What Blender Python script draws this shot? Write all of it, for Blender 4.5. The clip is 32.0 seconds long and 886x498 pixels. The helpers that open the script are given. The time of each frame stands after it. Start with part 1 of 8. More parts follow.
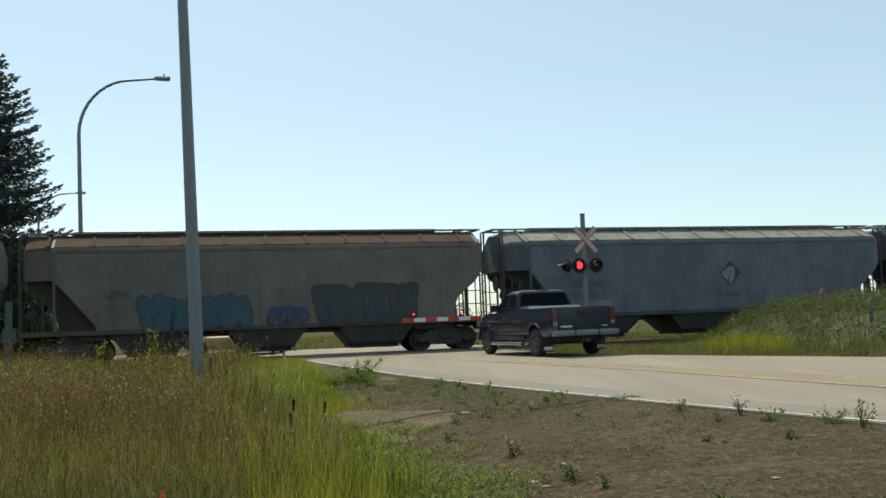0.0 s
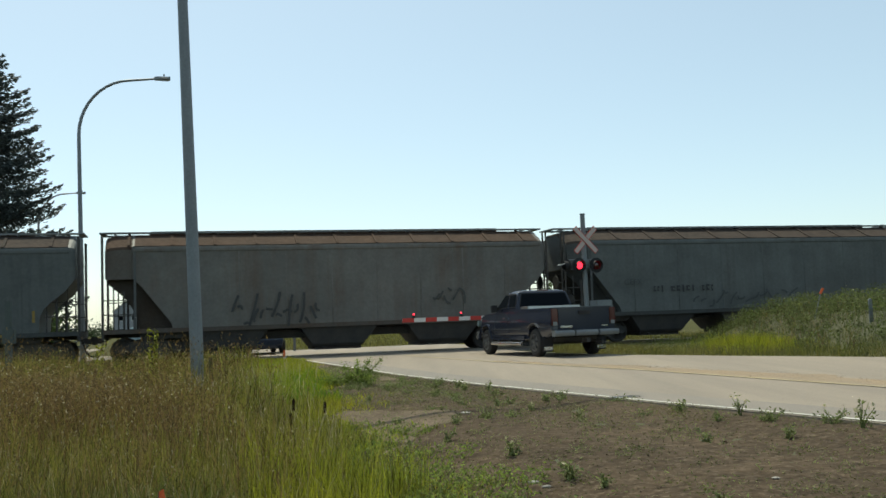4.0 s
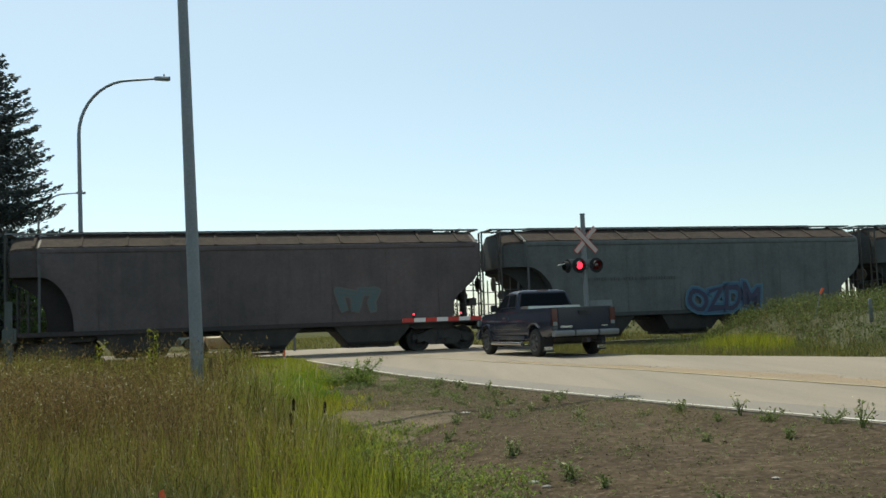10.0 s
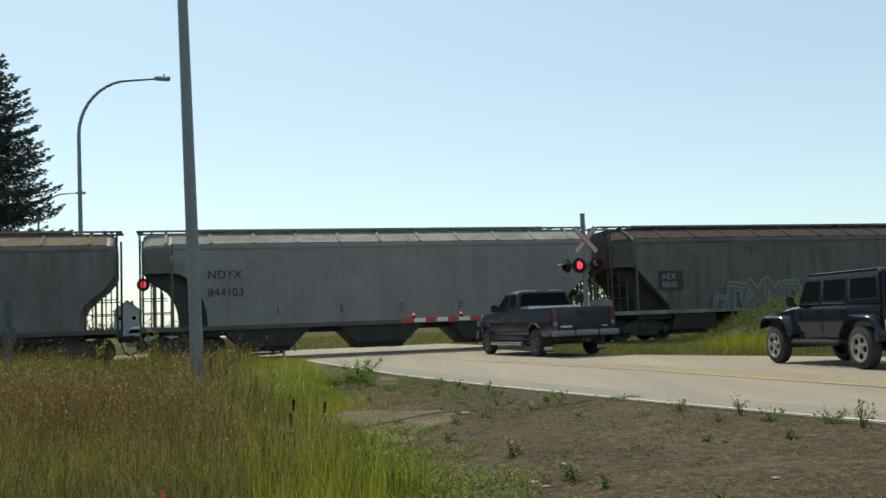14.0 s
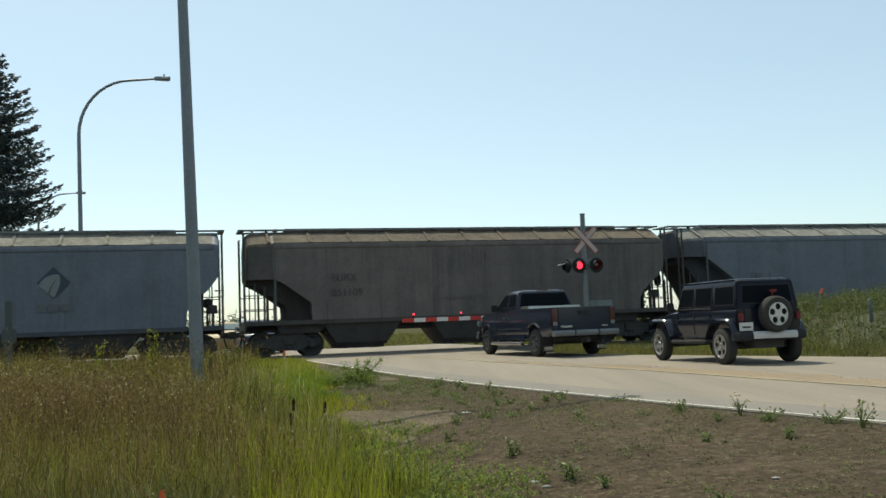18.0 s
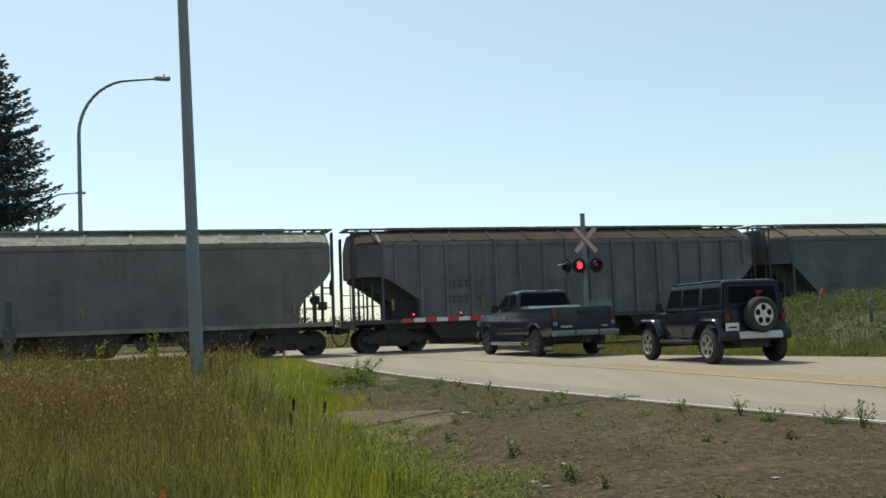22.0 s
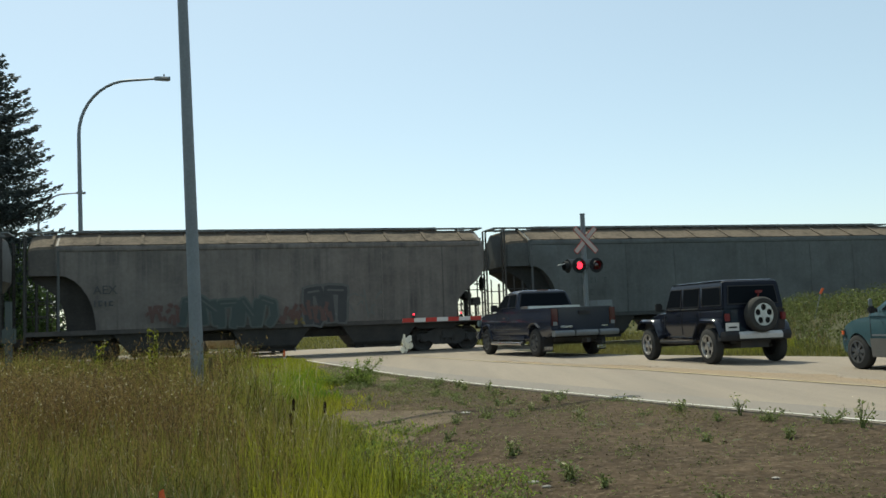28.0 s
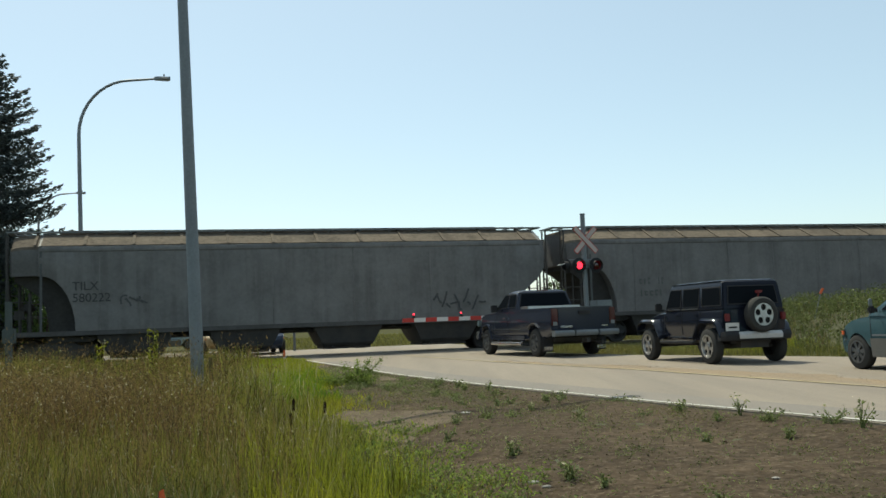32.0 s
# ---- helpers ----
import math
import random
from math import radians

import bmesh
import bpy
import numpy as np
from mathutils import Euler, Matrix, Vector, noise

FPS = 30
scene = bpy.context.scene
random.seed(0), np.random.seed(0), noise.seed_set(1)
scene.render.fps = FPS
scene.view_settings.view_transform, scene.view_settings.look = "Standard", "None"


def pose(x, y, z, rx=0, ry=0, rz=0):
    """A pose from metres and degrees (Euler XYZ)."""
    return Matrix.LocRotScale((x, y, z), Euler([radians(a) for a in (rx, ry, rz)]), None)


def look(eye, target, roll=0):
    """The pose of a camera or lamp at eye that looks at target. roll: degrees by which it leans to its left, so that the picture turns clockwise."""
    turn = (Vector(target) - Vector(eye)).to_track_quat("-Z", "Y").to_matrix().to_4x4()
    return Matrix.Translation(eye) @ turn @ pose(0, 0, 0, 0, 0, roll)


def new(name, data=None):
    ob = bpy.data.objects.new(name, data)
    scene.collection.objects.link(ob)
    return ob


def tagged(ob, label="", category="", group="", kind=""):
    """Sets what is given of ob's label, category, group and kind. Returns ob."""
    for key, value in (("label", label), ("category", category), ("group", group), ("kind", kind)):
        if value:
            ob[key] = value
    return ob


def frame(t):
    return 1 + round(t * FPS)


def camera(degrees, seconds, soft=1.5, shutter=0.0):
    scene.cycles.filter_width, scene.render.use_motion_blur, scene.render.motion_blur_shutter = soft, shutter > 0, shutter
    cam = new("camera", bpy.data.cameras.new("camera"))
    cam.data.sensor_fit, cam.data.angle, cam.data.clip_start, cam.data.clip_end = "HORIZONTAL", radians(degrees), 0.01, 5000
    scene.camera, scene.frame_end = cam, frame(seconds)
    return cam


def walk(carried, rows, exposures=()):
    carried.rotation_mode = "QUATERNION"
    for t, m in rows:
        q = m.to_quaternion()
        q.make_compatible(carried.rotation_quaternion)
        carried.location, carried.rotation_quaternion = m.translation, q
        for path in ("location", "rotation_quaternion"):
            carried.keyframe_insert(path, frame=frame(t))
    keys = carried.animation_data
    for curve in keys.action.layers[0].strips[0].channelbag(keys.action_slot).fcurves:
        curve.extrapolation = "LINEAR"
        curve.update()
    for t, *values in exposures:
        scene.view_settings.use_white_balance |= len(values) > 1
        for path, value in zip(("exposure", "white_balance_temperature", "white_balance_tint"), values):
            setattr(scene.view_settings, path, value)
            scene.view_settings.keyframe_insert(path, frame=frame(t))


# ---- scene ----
# ---------- camera ----------
cam = camera(50.0, 32.0, soft=1.5, shutter=0.06)
EYE = (0.0, 0.0, 1.066)
VIEW = look(EYE, (0.0, 10.0, 1.066 + 10 * math.tan(0.0770829)), -2.131)
walk(cam, [(0.0, VIEW), (32.0, VIEW)], exposures=[(0.0, 0.0, 6920, -4.5), (32.0, 0.0, 6920, -4.5)])

# ---------- world and sun ----------
SUN_ELEVATION = radians(59.5)
SUN_FROM = Vector((-0.46, 0.89, 0)).normalized()      # ground direction towards the sun
world = bpy.data.worlds.new("sky")
scene.world = world
world.use_nodes = True
wn = world.node_tree.nodes
sky = wn.new("ShaderNodeTexSky")
sky.sky_type = "NISHITA"
sky.sun_disc = False
sky.sun_elevation = SUN_ELEVATION
sky.sun_rotation = math.atan2(SUN_FROM.x, SUN_FROM.y)
sky.air_density, sky.dust_density, sky.ozone_density = 0.8, 1.05, 0.6
haze = wn.new("ShaderNodeMix")                       # an even summer haze over the whole sky
haze.data_type = "RGBA"
haze.inputs["Factor"].default_value = 0.33
haze.inputs["B"].default_value = (4.05, 4.65, 5.3, 1)
world.node_tree.links.new(sky.outputs[0], haze.inputs["A"])
world.node_tree.links.new(haze.outputs["Result"], wn["Background"].inputs[0])
wn["Background"].inputs[1].default_value = 0.175

sun_data = bpy.data.lights.new("sun", "SUN")
sun_data.energy, sun_data.angle, sun_data.color = 4.4, radians(0.55), (1.0, 0.93, 0.835)
sun = new("sun", sun_data)
toward = Vector((SUN_FROM.x * math.cos(SUN_ELEVATION), SUN_FROM.y * math.cos(SUN_ELEVATION), math.sin(SUN_ELEVATION)))
sun.matrix_world = look(toward * 100, (0, 0, 0))


# ---------- materials ----------
def surface(name, color, rough=0.6, metal=0.0, second=None, scale=3.0, amount=0.5, fine=40.0, bump=0.1,
            spread=0.0, streaks=None, coat=0.0, vary=0.12, drawn=None, relief=0.02, spec=0.5, specks=None):
    """A paint, soil or metal with variation at two scales; streaks: colour and amount of upright runs of rust or dirt;
    drawn: degrees and share by which the larger pattern is drawn out in length; specks: colour, amount and scale of small grains."""
    m = bpy.data.materials.new(name)
    m.use_nodes = True
    n, l = m.node_tree.nodes, m.node_tree.links
    b = n["Principled BSDF"]
    b.inputs["Roughness"].default_value, b.inputs["Metallic"].default_value = rough, metal
    b.inputs["Coat Weight"].default_value = coat
    b.inputs["Specular IOR Level"].default_value = spec
    b.inputs["Coat Roughness"].default_value = 0.08
    tc = n.new("ShaderNodeTexCoord")
    big, small = n.new("ShaderNodeTexNoise"), n.new("ShaderNodeTexNoise")
    big.inputs["Scale"].default_value, small.inputs["Scale"].default_value = scale, fine
    big.inputs["Detail"].default_value, small.inputs["Detail"].default_value = 6, 5
    big.inputs["Roughness"].default_value = 0.65
    l.new(tc.outputs["Object"], small.inputs["Vector"])
    if drawn:
        md = n.new("ShaderNodeMapping")
        md.inputs["Rotation"].default_value, md.inputs["Scale"].default_value = (0, 0, radians(drawn[0])), (1, drawn[1], 1)
        l.new(tc.outputs["Object"], md.inputs["Vector"])
        l.new(md.outputs[0], big.inputs["Vector"])
    else:
        l.new(tc.outputs["Object"], big.inputs["Vector"])
    ramp = n.new("ShaderNodeValToRGB")
    ramp.color_ramp.elements[0].position, ramp.color_ramp.elements[1].position = 0.5 - 0.22, 0.5 + 0.2
    l.new(big.outputs["Fac"], ramp.inputs["Fac"])
    fac = n.new("ShaderNodeMath")
    fac.operation = "MULTIPLY"
    fac.inputs[1].default_value = amount
    l.new(ramp.outputs["Color"], fac.inputs[0])
    mix = n.new("ShaderNodeMix")
    mix.data_type = "RGBA"
    mix.inputs["A"].default_value = (*color, 1)
    mix.inputs["B"].default_value = (*(second or [c * 0.7 for c in color]), 1)
    l.new(fac.outputs[0], mix.inputs["Factor"])
    out = mix.outputs["Result"]
    if streaks:
        mp = n.new("ShaderNodeMapping")
        mp.inputs["Scale"].default_value = (1.7, 1.7, 0.07)
        st = n.new("ShaderNodeTexNoise")
        st.inputs["Scale"].default_value, st.inputs["Detail"].default_value = 1.6, 7
        st.inputs["Roughness"].default_value = 0.7
        l.new(mp.outputs[0], st.inputs["Vector"])
        sr = n.new("ShaderNodeValToRGB")
        sr.color_ramp.elements[0].position, sr.color_ramp.elements[1].position = 0.42, 0.62
        l.new(st.outputs["Fac"], sr.inputs["Fac"])
        sf = n.new("ShaderNodeMath")
        sf.operation = "MULTIPLY"
        sf.inputs[1].default_value = streaks[1]
        # the runs come and go along the side, no two cars alike
        who, own, blotch, br, bf = n.new("ShaderNodeObjectInfo"), n.new("ShaderNodeVectorMath"), n.new("ShaderNodeTexNoise"), n.new("ShaderNodeValToRGB"), n.new("ShaderNodeMath")
        own.operation = "MULTIPLY_ADD"
        own.inputs[0].default_value = (31.0, 17.0, 23.0)
        l.new(who.outputs["Random"], own.inputs[1])
        l.new(tc.outputs["Object"], own.inputs[2])
        l.new(own.outputs[0], mp.inputs["Vector"])
        l.new(own.outputs[0], big.inputs["Vector"])
        l.new(own.outputs[0], blotch.inputs["Vector"])
        blotch.inputs["Scale"].default_value, blotch.inputs["Detail"].default_value = 0.6, 8
        blotch.inputs["Roughness"].default_value = 0.7
        br.color_ramp.elements[0].position, br.color_ramp.elements[1].position = 0.36, 0.66
        l.new(blotch.outputs["Fac"], br.inputs["Fac"])
        bf.operation = "MULTIPLY"
        l.new(sr.outputs["Color"], bf.inputs[0])
        l.new(br.outputs["Color"], bf.inputs[1])
        l.new(bf.outputs[0], sf.inputs[0])
        m2 = n.new("ShaderNodeMix")
        m2.data_type = "RGBA"
        m2.inputs["B"].default_value = (*streaks[0], 1)
        l.new(sf.outputs[0], m2.inputs["Factor"])
        l.new(out, m2.inputs["A"])
        out = m2.outputs["Result"]
    if specks:
        sp, ramp2, sm, m3 = n.new("ShaderNodeTexNoise"), n.new("ShaderNodeValToRGB"), n.new("ShaderNodeMath"), n.new("ShaderNodeMix")
        sp.inputs["Scale"].default_value, sp.inputs["Detail"].default_value = specks[2], 3
        l.new(tc.outputs["Object"], sp.inputs["Vector"])
        ramp2.color_ramp.elements[0].position, ramp2.color_ramp.elements[1].position = 0.54, 0.66
        l.new(sp.outputs["Fac"], ramp2.inputs["Fac"])
        sm.operation = "MULTIPLY"
        sm.inputs[1].default_value = specks[1]
        l.new(ramp2.outputs["Color"], sm.inputs[0])
        m3.data_type = "RGBA"
        m3.inputs["B"].default_value = (*specks[0], 1)
        l.new(sm.outputs[0], m3.inputs["Factor"])
        l.new(out, m3.inputs["A"])
        out = m3.outputs["Result"]
    grain = n.new("ShaderNodeHueSaturation")
    val = n.new("ShaderNodeMapRange")
    val.inputs["To Min"].default_value, val.inputs["To Max"].default_value = 1 - vary * 2, 1 + vary * 2
    l.new(small.outputs["Fac"], val.inputs["Value"])
    l.new(val.outputs[0], grain.inputs["Value"])
    l.new(out, grain.inputs["Color"])
    out = grain.outputs[0]
    if spread:
        geo, hs, mr = n.new("ShaderNodeNewGeometry"), n.new("ShaderNodeHueSaturation"), n.new("ShaderNodeMapRange")
        mr.inputs["To Min"].default_value, mr.inputs["To Max"].default_value = 1 - spread, 1 + spread
        l.new(geo.outputs["Random Per Island"], mr.inputs["Value"])
        l.new(mr.outputs[0], hs.inputs["Value"])
        l.new(out, hs.inputs["Color"])
        out = hs.outputs[0]
    l.new(out, b.inputs["Base Color"])
    if bump:
        bp = n.new("ShaderNodeBump")
        bp.inputs["Strength"].default_value, bp.inputs["Distance"].default_value = bump, relief
        l.new(small.outputs["Fac"], bp.inputs["Height"])
        l.new(bp.outputs[0], b.inputs["Normal"])
    return m


def leafy(name, color, second, spread=0.35, through_light=0.45, rough=0.55):
    """Leaves and blades: colour varies from piece to piece, and light shines through."""
    m = surface(name, color, rough, second=second, scale=0.5, amount=0.8, fine=6, bump=0, spread=spread)
    n, l = m.node_tree.nodes, m.node_tree.links
    b, outn = n["Principled BSDF"], n["Material Output"]
    b.inputs["Specular IOR Level"].default_value = 0.2
    tr, ms = n.new("ShaderNodeBsdfTranslucent"), n.new("ShaderNodeMixShader")
    ms.inputs[0].default_value = through_light
    l.new(b.inputs["Base Color"].links[0].from_socket, tr.inputs["Color"])
    l.new(b.outputs[0], ms.inputs[1])
    l.new(tr.outputs[0], ms.inputs[2])
    l.new(ms.outputs[0], outn.inputs["Surface"])
    return m


def glowing(name, color, strength):
    m = bpy.data.materials.new(name)
    m.use_nodes = True
    b = m.node_tree.nodes["Principled BSDF"]
    b.inputs["Base Color"].default_value = (*color, 1)
    b.inputs["Emission Color"].default_value = (*color, 1)
    b.inputs["Emission Strength"].default_value = strength
    return m


def glassy(name, color, rough=0.05, see=0.0):
    """Dark tinted vehicle glass."""
    m = bpy.data.materials.new(name)
    m.use_nodes = True
    b = m.node_tree.nodes["Principled BSDF"]
    b.inputs["Base Color"].default_value = (*color, 1)
    b.inputs["Roughness"].default_value = rough
    b.inputs["IOR"].default_value = 1.07
    b.inputs["Specular IOR Level"].default_value = 0.35
    b.inputs["Transmission Weight"].default_value = see
    return m


MAT_ROAD = surface("worn concrete road", (0.268, 0.22, 0.168), 0.88, second=(0.165, 0.138, 0.113), scale=1.0, amount=0.85, fine=60, bump=0.25, drawn=(-20, 0.06), specks=((0.17, 0.145, 0.11), 0.35, 9))
MAT_ROAD_DARK = surface("patched asphalt shoulder", (0.16, 0.142, 0.126), 0.9, second=(0.225, 0.19, 0.155), scale=1.2, amount=0.8, fine=70, bump=0.3, drawn=(-24, 0.08))
MAT_SAND = surface("blown sand on road", (0.27, 0.192, 0.112), 0.95, second=(0.2, 0.158, 0.115), scale=1.8, amount=0.9, fine=30, bump=0.5, vary=0.25, drawn=(-20, 0.12))
MAT_WHITE_LINE = surface("worn white road paint", (0.62, 0.6, 0.54), 0.75, second=(0.38, 0.35, 0.29), scale=3.5, amount=0.9, fine=50)
MAT_YELLOW_LINE = surface("worn yellow road paint", (0.38, 0.3, 0.15), 0.8, second=(0.28, 0.235, 0.16), scale=1.3, amount=1.0, fine=50)
MAT_SOIL = surface("dry soil", (0.084, 0.061, 0.041), 0.97, spec=0.05, second=(0.045, 0.034, 0.024), scale=0.7, amount=0.95, fine=11, bump=1.0, vary=0.45, relief=0.03, specks=((0.165, 0.132, 0.098), 0.42, 26))
MAT_TURF = surface("turf soil", (0.04, 0.046, 0.018), 0.97, second=(0.07, 0.062, 0.026), scale=0.5, amount=0.9, fine=14, bump=0.8, vary=0.25)
MAT_FIELD = surface("far mown grass", (0.046, 0.05, 0.015), 0.95, spec=0.05, second=(0.078, 0.068, 0.027), scale=0.2, amount=0.9, fine=3, bump=0.6, vary=0.2)
MAT_BALLAST = surface("rail ballast", (0.2, 0.185, 0.165), 0.95, second=(0.12, 0.1, 0.085), scale=1.5, amount=0.8, fine=18, bump=1.0, vary=0.3)
MAT_RUBBER = surface("dusty tyre rubber", (0.046, 0.045, 0.043), 0.85, spec=0.2, fine=60, bump=0.2)
MAT_STEEL_DARK = surface("grimy cast steel", (0.05, 0.05, 0.05), 0.85, spec=0.2, second=(0.085, 0.078, 0.07), scale=2.5, amount=0.8, fine=40, bump=0.3)
MAT_RAIL = surface("rail steel", (0.3, 0.26, 0.22), 0.35, 0.9, fine=30)
MAT_GALV = surface("galvanised steel", (0.21, 0.228, 0.24), 0.55, 0.4, second=(0.15, 0.163, 0.172), scale=1.2, amount=0.8, fine=25, bump=0.05)
MAT_BLACK = surface("black trim", (0.03, 0.03, 0.032), 0.75, spec=0.25, fine=40, bump=0.05)
MAT_CHROME = surface("chrome", (0.5, 0.5, 0.5), 0.22, 0.9, fine=20, bump=0.0, amount=0.2)
MAT_ALLOY = surface("alloy wheel", (0.5, 0.5, 0.5), 0.28, 0.85, fine=20, bump=0.0, amount=0.3)
MAT_GLASS = glassy("tinted glass", (0.008, 0.01, 0.013))
MAT_GLASS_CLEAR = glassy("windscreen glass", (0.2, 0.26, 0.28), see=0.3)
MAT_RED_LENS = surface("red lens", (0.065, 0.012, 0.012), 0.2, fine=30, bump=0.0, coat=0.6)
MAT_DARK_LENS = surface("unlit red lens", (0.06, 0.004, 0.006), 0.2, fine=30, bump=0.0, coat=0.6)
MAT_RED_GLOW = glowing("lit red lamp", (1.0, 0.02, 0.05), 3.2)
MAT_RED_BRAKE = glowing("lit brake lamp", (0.1, 0.005, 0.007), 0.1)
MAT_WHITE = surface("white reflective sheet", (0.62, 0.6, 0.58), 0.5, second=(0.6, 0.58, 0.55), scale=4, amount=0.4, fine=50, bump=0.02)
MAT_RED = surface("red reflective sheet", (0.45, 0.03, 0.02), 0.5, second=(0.36, 0.04, 0.03), scale=4, amount=0.4, fine=50, bump=0.02)
MAT_SIGN = surface("weathered sign sheet", (0.5, 0.42, 0.38), 0.6, second=(0.4, 0.33, 0.3), scale=4, amount=0.5, fine=50, bump=0.02)
MAT_ORANGE = surface("orange plastic", (0.75, 0.13, 0.03), 0.6, fine=40)
MAT_YELLOW = surface("yellow reflective strip", (0.26, 0.175, 0.035), 0.5, fine=40)


# ---------- mesh helpers ----------
def box(bm, c, s, r=None):
    """A box of centre c and size s, turned by the matrix r."""
    v = []
    for dx in (-0.5, 0.5):
        for dy in (-0.5, 0.5):
            for dz in (-0.5, 0.5):
                p = Vector((dx * s[0], dy * s[1], dz * s[2]))
                v.append(bm.verts.new(Vector(c) + (r @ p if r else p)))
    for f in ((0, 1, 3, 2), (4, 6, 7, 5), (0, 4, 5, 1), (2, 3, 7, 6), (0, 2, 6, 4), (1, 5, 7, 3)):
        bm.faces.new([v[i] for i in f])
    return bm


def loft(bm, rings, cap=True, closed=True):
    """Skin through rings of points."""
    vs = [[bm.verts.new(p) for p in ring] for ring in rings]
    k = len(vs[0])
    for a, b in zip(vs, vs[1:]):
        for i in range(k if closed else k - 1):
            bm.faces.new((a[i], a[(i + 1) % k], b[(i + 1) % k], b[i]))
    if cap and closed:
        bm.faces.new(vs[0][::-1])
        bm.faces.new(vs[-1])
    return bm


def tube(bm, points, radii, n=8, cap=True):
    """A round bar along points."""
    pts = [Vector(p) for p in points]
    if not hasattr(radii, "__len__"):
        radii = [radii] * len(pts)
    rings, up = [], None
    for i, p in enumerate(pts):
        d = (pts[min(i + 1, len(pts) - 1)] - pts[max(i - 1, 0)]).normalized()
        if up is None:
            up = Vector((0, 0, 1)) if abs(d.z) < 0.9 else Vector((1, 0, 0))
        a = d.cross(up).normalized()
        b = a.cross(d).normalized()
        up = b
        rings.append([p + (a * math.cos(2 * math.pi * k / n) + b * math.sin(2 * math.pi * k / n)) * radii[i] for k in range(n)])
    return loft(bm, rings, cap)


def prism(bm, outline, y0, y1):
    """An outline in x and z, drawn out from y0 to y1."""
    return loft(bm, [[(x, y0, z) for x, z in outline], [(x, y1, z) for x, z in outline]])


def lathe(bm, profile, axis="y", n=24, centre=(0, 0, 0), cap=True):
    """A profile of (radius, place along the axis), turned round the axis; without caps it is a closed ring."""
    if not cap:
        profile = [*profile, profile[0]]
    rings = []
    for r, h in profile:
        ring = []
        for k in range(n):
            u, w = r * math.cos(2 * math.pi * k / n), r * math.sin(2 * math.pi * k / n)
            p = {"x": (h, u, w), "y": (u, h, w), "z": (u, w, h)}[axis]
            ring.append(Vector(centre) + Vector(p))
        rings.append(ring)
    return loft(bm, rings, cap=cap)


def finish(bm, name, smooth=0.0, bevel=0.0):
    if bevel:
        bmesh.ops.bevel(bm, geom=bm.edges[:], offset=bevel, segments=2, affect="EDGES", clamp_overlap=True)
    bmesh.ops.remove_doubles(bm, verts=bm.verts, dist=1e-6) if len(bm.verts) < 3000 else None
    bmesh.ops.recalc_face_normals(bm, faces=bm.faces)
    me = bpy.data.meshes.new(name)
    bm.to_mesh(me)
    bm.free()
    if smooth:
        me.shade_smooth()
        me.set_sharp_from_angle(angle=radians(smooth))
    return me


def part(name, bm, material, parent, label="", smooth=0.0, bevel=0.0, m=None):
    """Links a bmesh, or a mesh that is ready, as one mesh under a thing or part."""
    me = bm if isinstance(bm, bpy.types.Mesh) else finish(bm, name, smooth, bevel)
    if material and not me.materials:
        me.materials.append(material)
    ob = new(name, me)
    ob.parent = parent
    if m is not None:
        ob.matrix_basis = m
    if label:
        tagged(ob, label)
    return ob


def B():
    return bmesh.new()


def thing(name, label, category, m=None, group="", kind=""):
    e = new(name)
    e.empty_display_size = 0.2
    if m is not None:
        e.matrix_basis = m
    return tagged(e, label, category, group, kind)


# ---------- ground, road, track bed ----------
TRACK_Y, TRACK_A = 37.871, 0.273989
ALONG = Vector((math.cos(TRACK_A), math.sin(TRACK_A), 0))
ACROSS = Vector((-math.sin(TRACK_A), math.cos(TRACK_A), 0))          # away from the camera
TRACK = Matrix.Translation((0, TRACK_Y, 0)) @ Matrix.Rotation(TRACK_A, 4, "Z")

NEAR_EDGE = [(9.6, -3.8), (3.97, 8.75), (2.46, 11.75), (0.54, 15.98), (-1.1, 20.15), (-3.95, 28.85), (-5.3, 33.0), (-6.4, 37.0), (-8.2, 44.0)]
FAR_EDGE = [(26.0, -3.8), (12.9, 15.3), (9.21, 20.08), (6.96, 23.14), (4.93, 26.16), (3.2, 29.6), (2.3, 33.5), (1.5, 38.0), (0.3, 45.0)]
CENTRE = [(16.5, -3.8), (7.4, 9.0), (5.75, 12.59), (3.73, 18.7), (1.02, 25.19), (-1.4, 32.2)]
SOIL_EDGE = [(2.6, -3.8), (0.02, 5.7), (-1.62, 12.6), (-3.3, 22.0), (-4.6, 30.0), (-5.6, 34.0)]


def on_line(line, y):
    return np.interp(y, [p[1] for p in line], [p[0] for p in line])


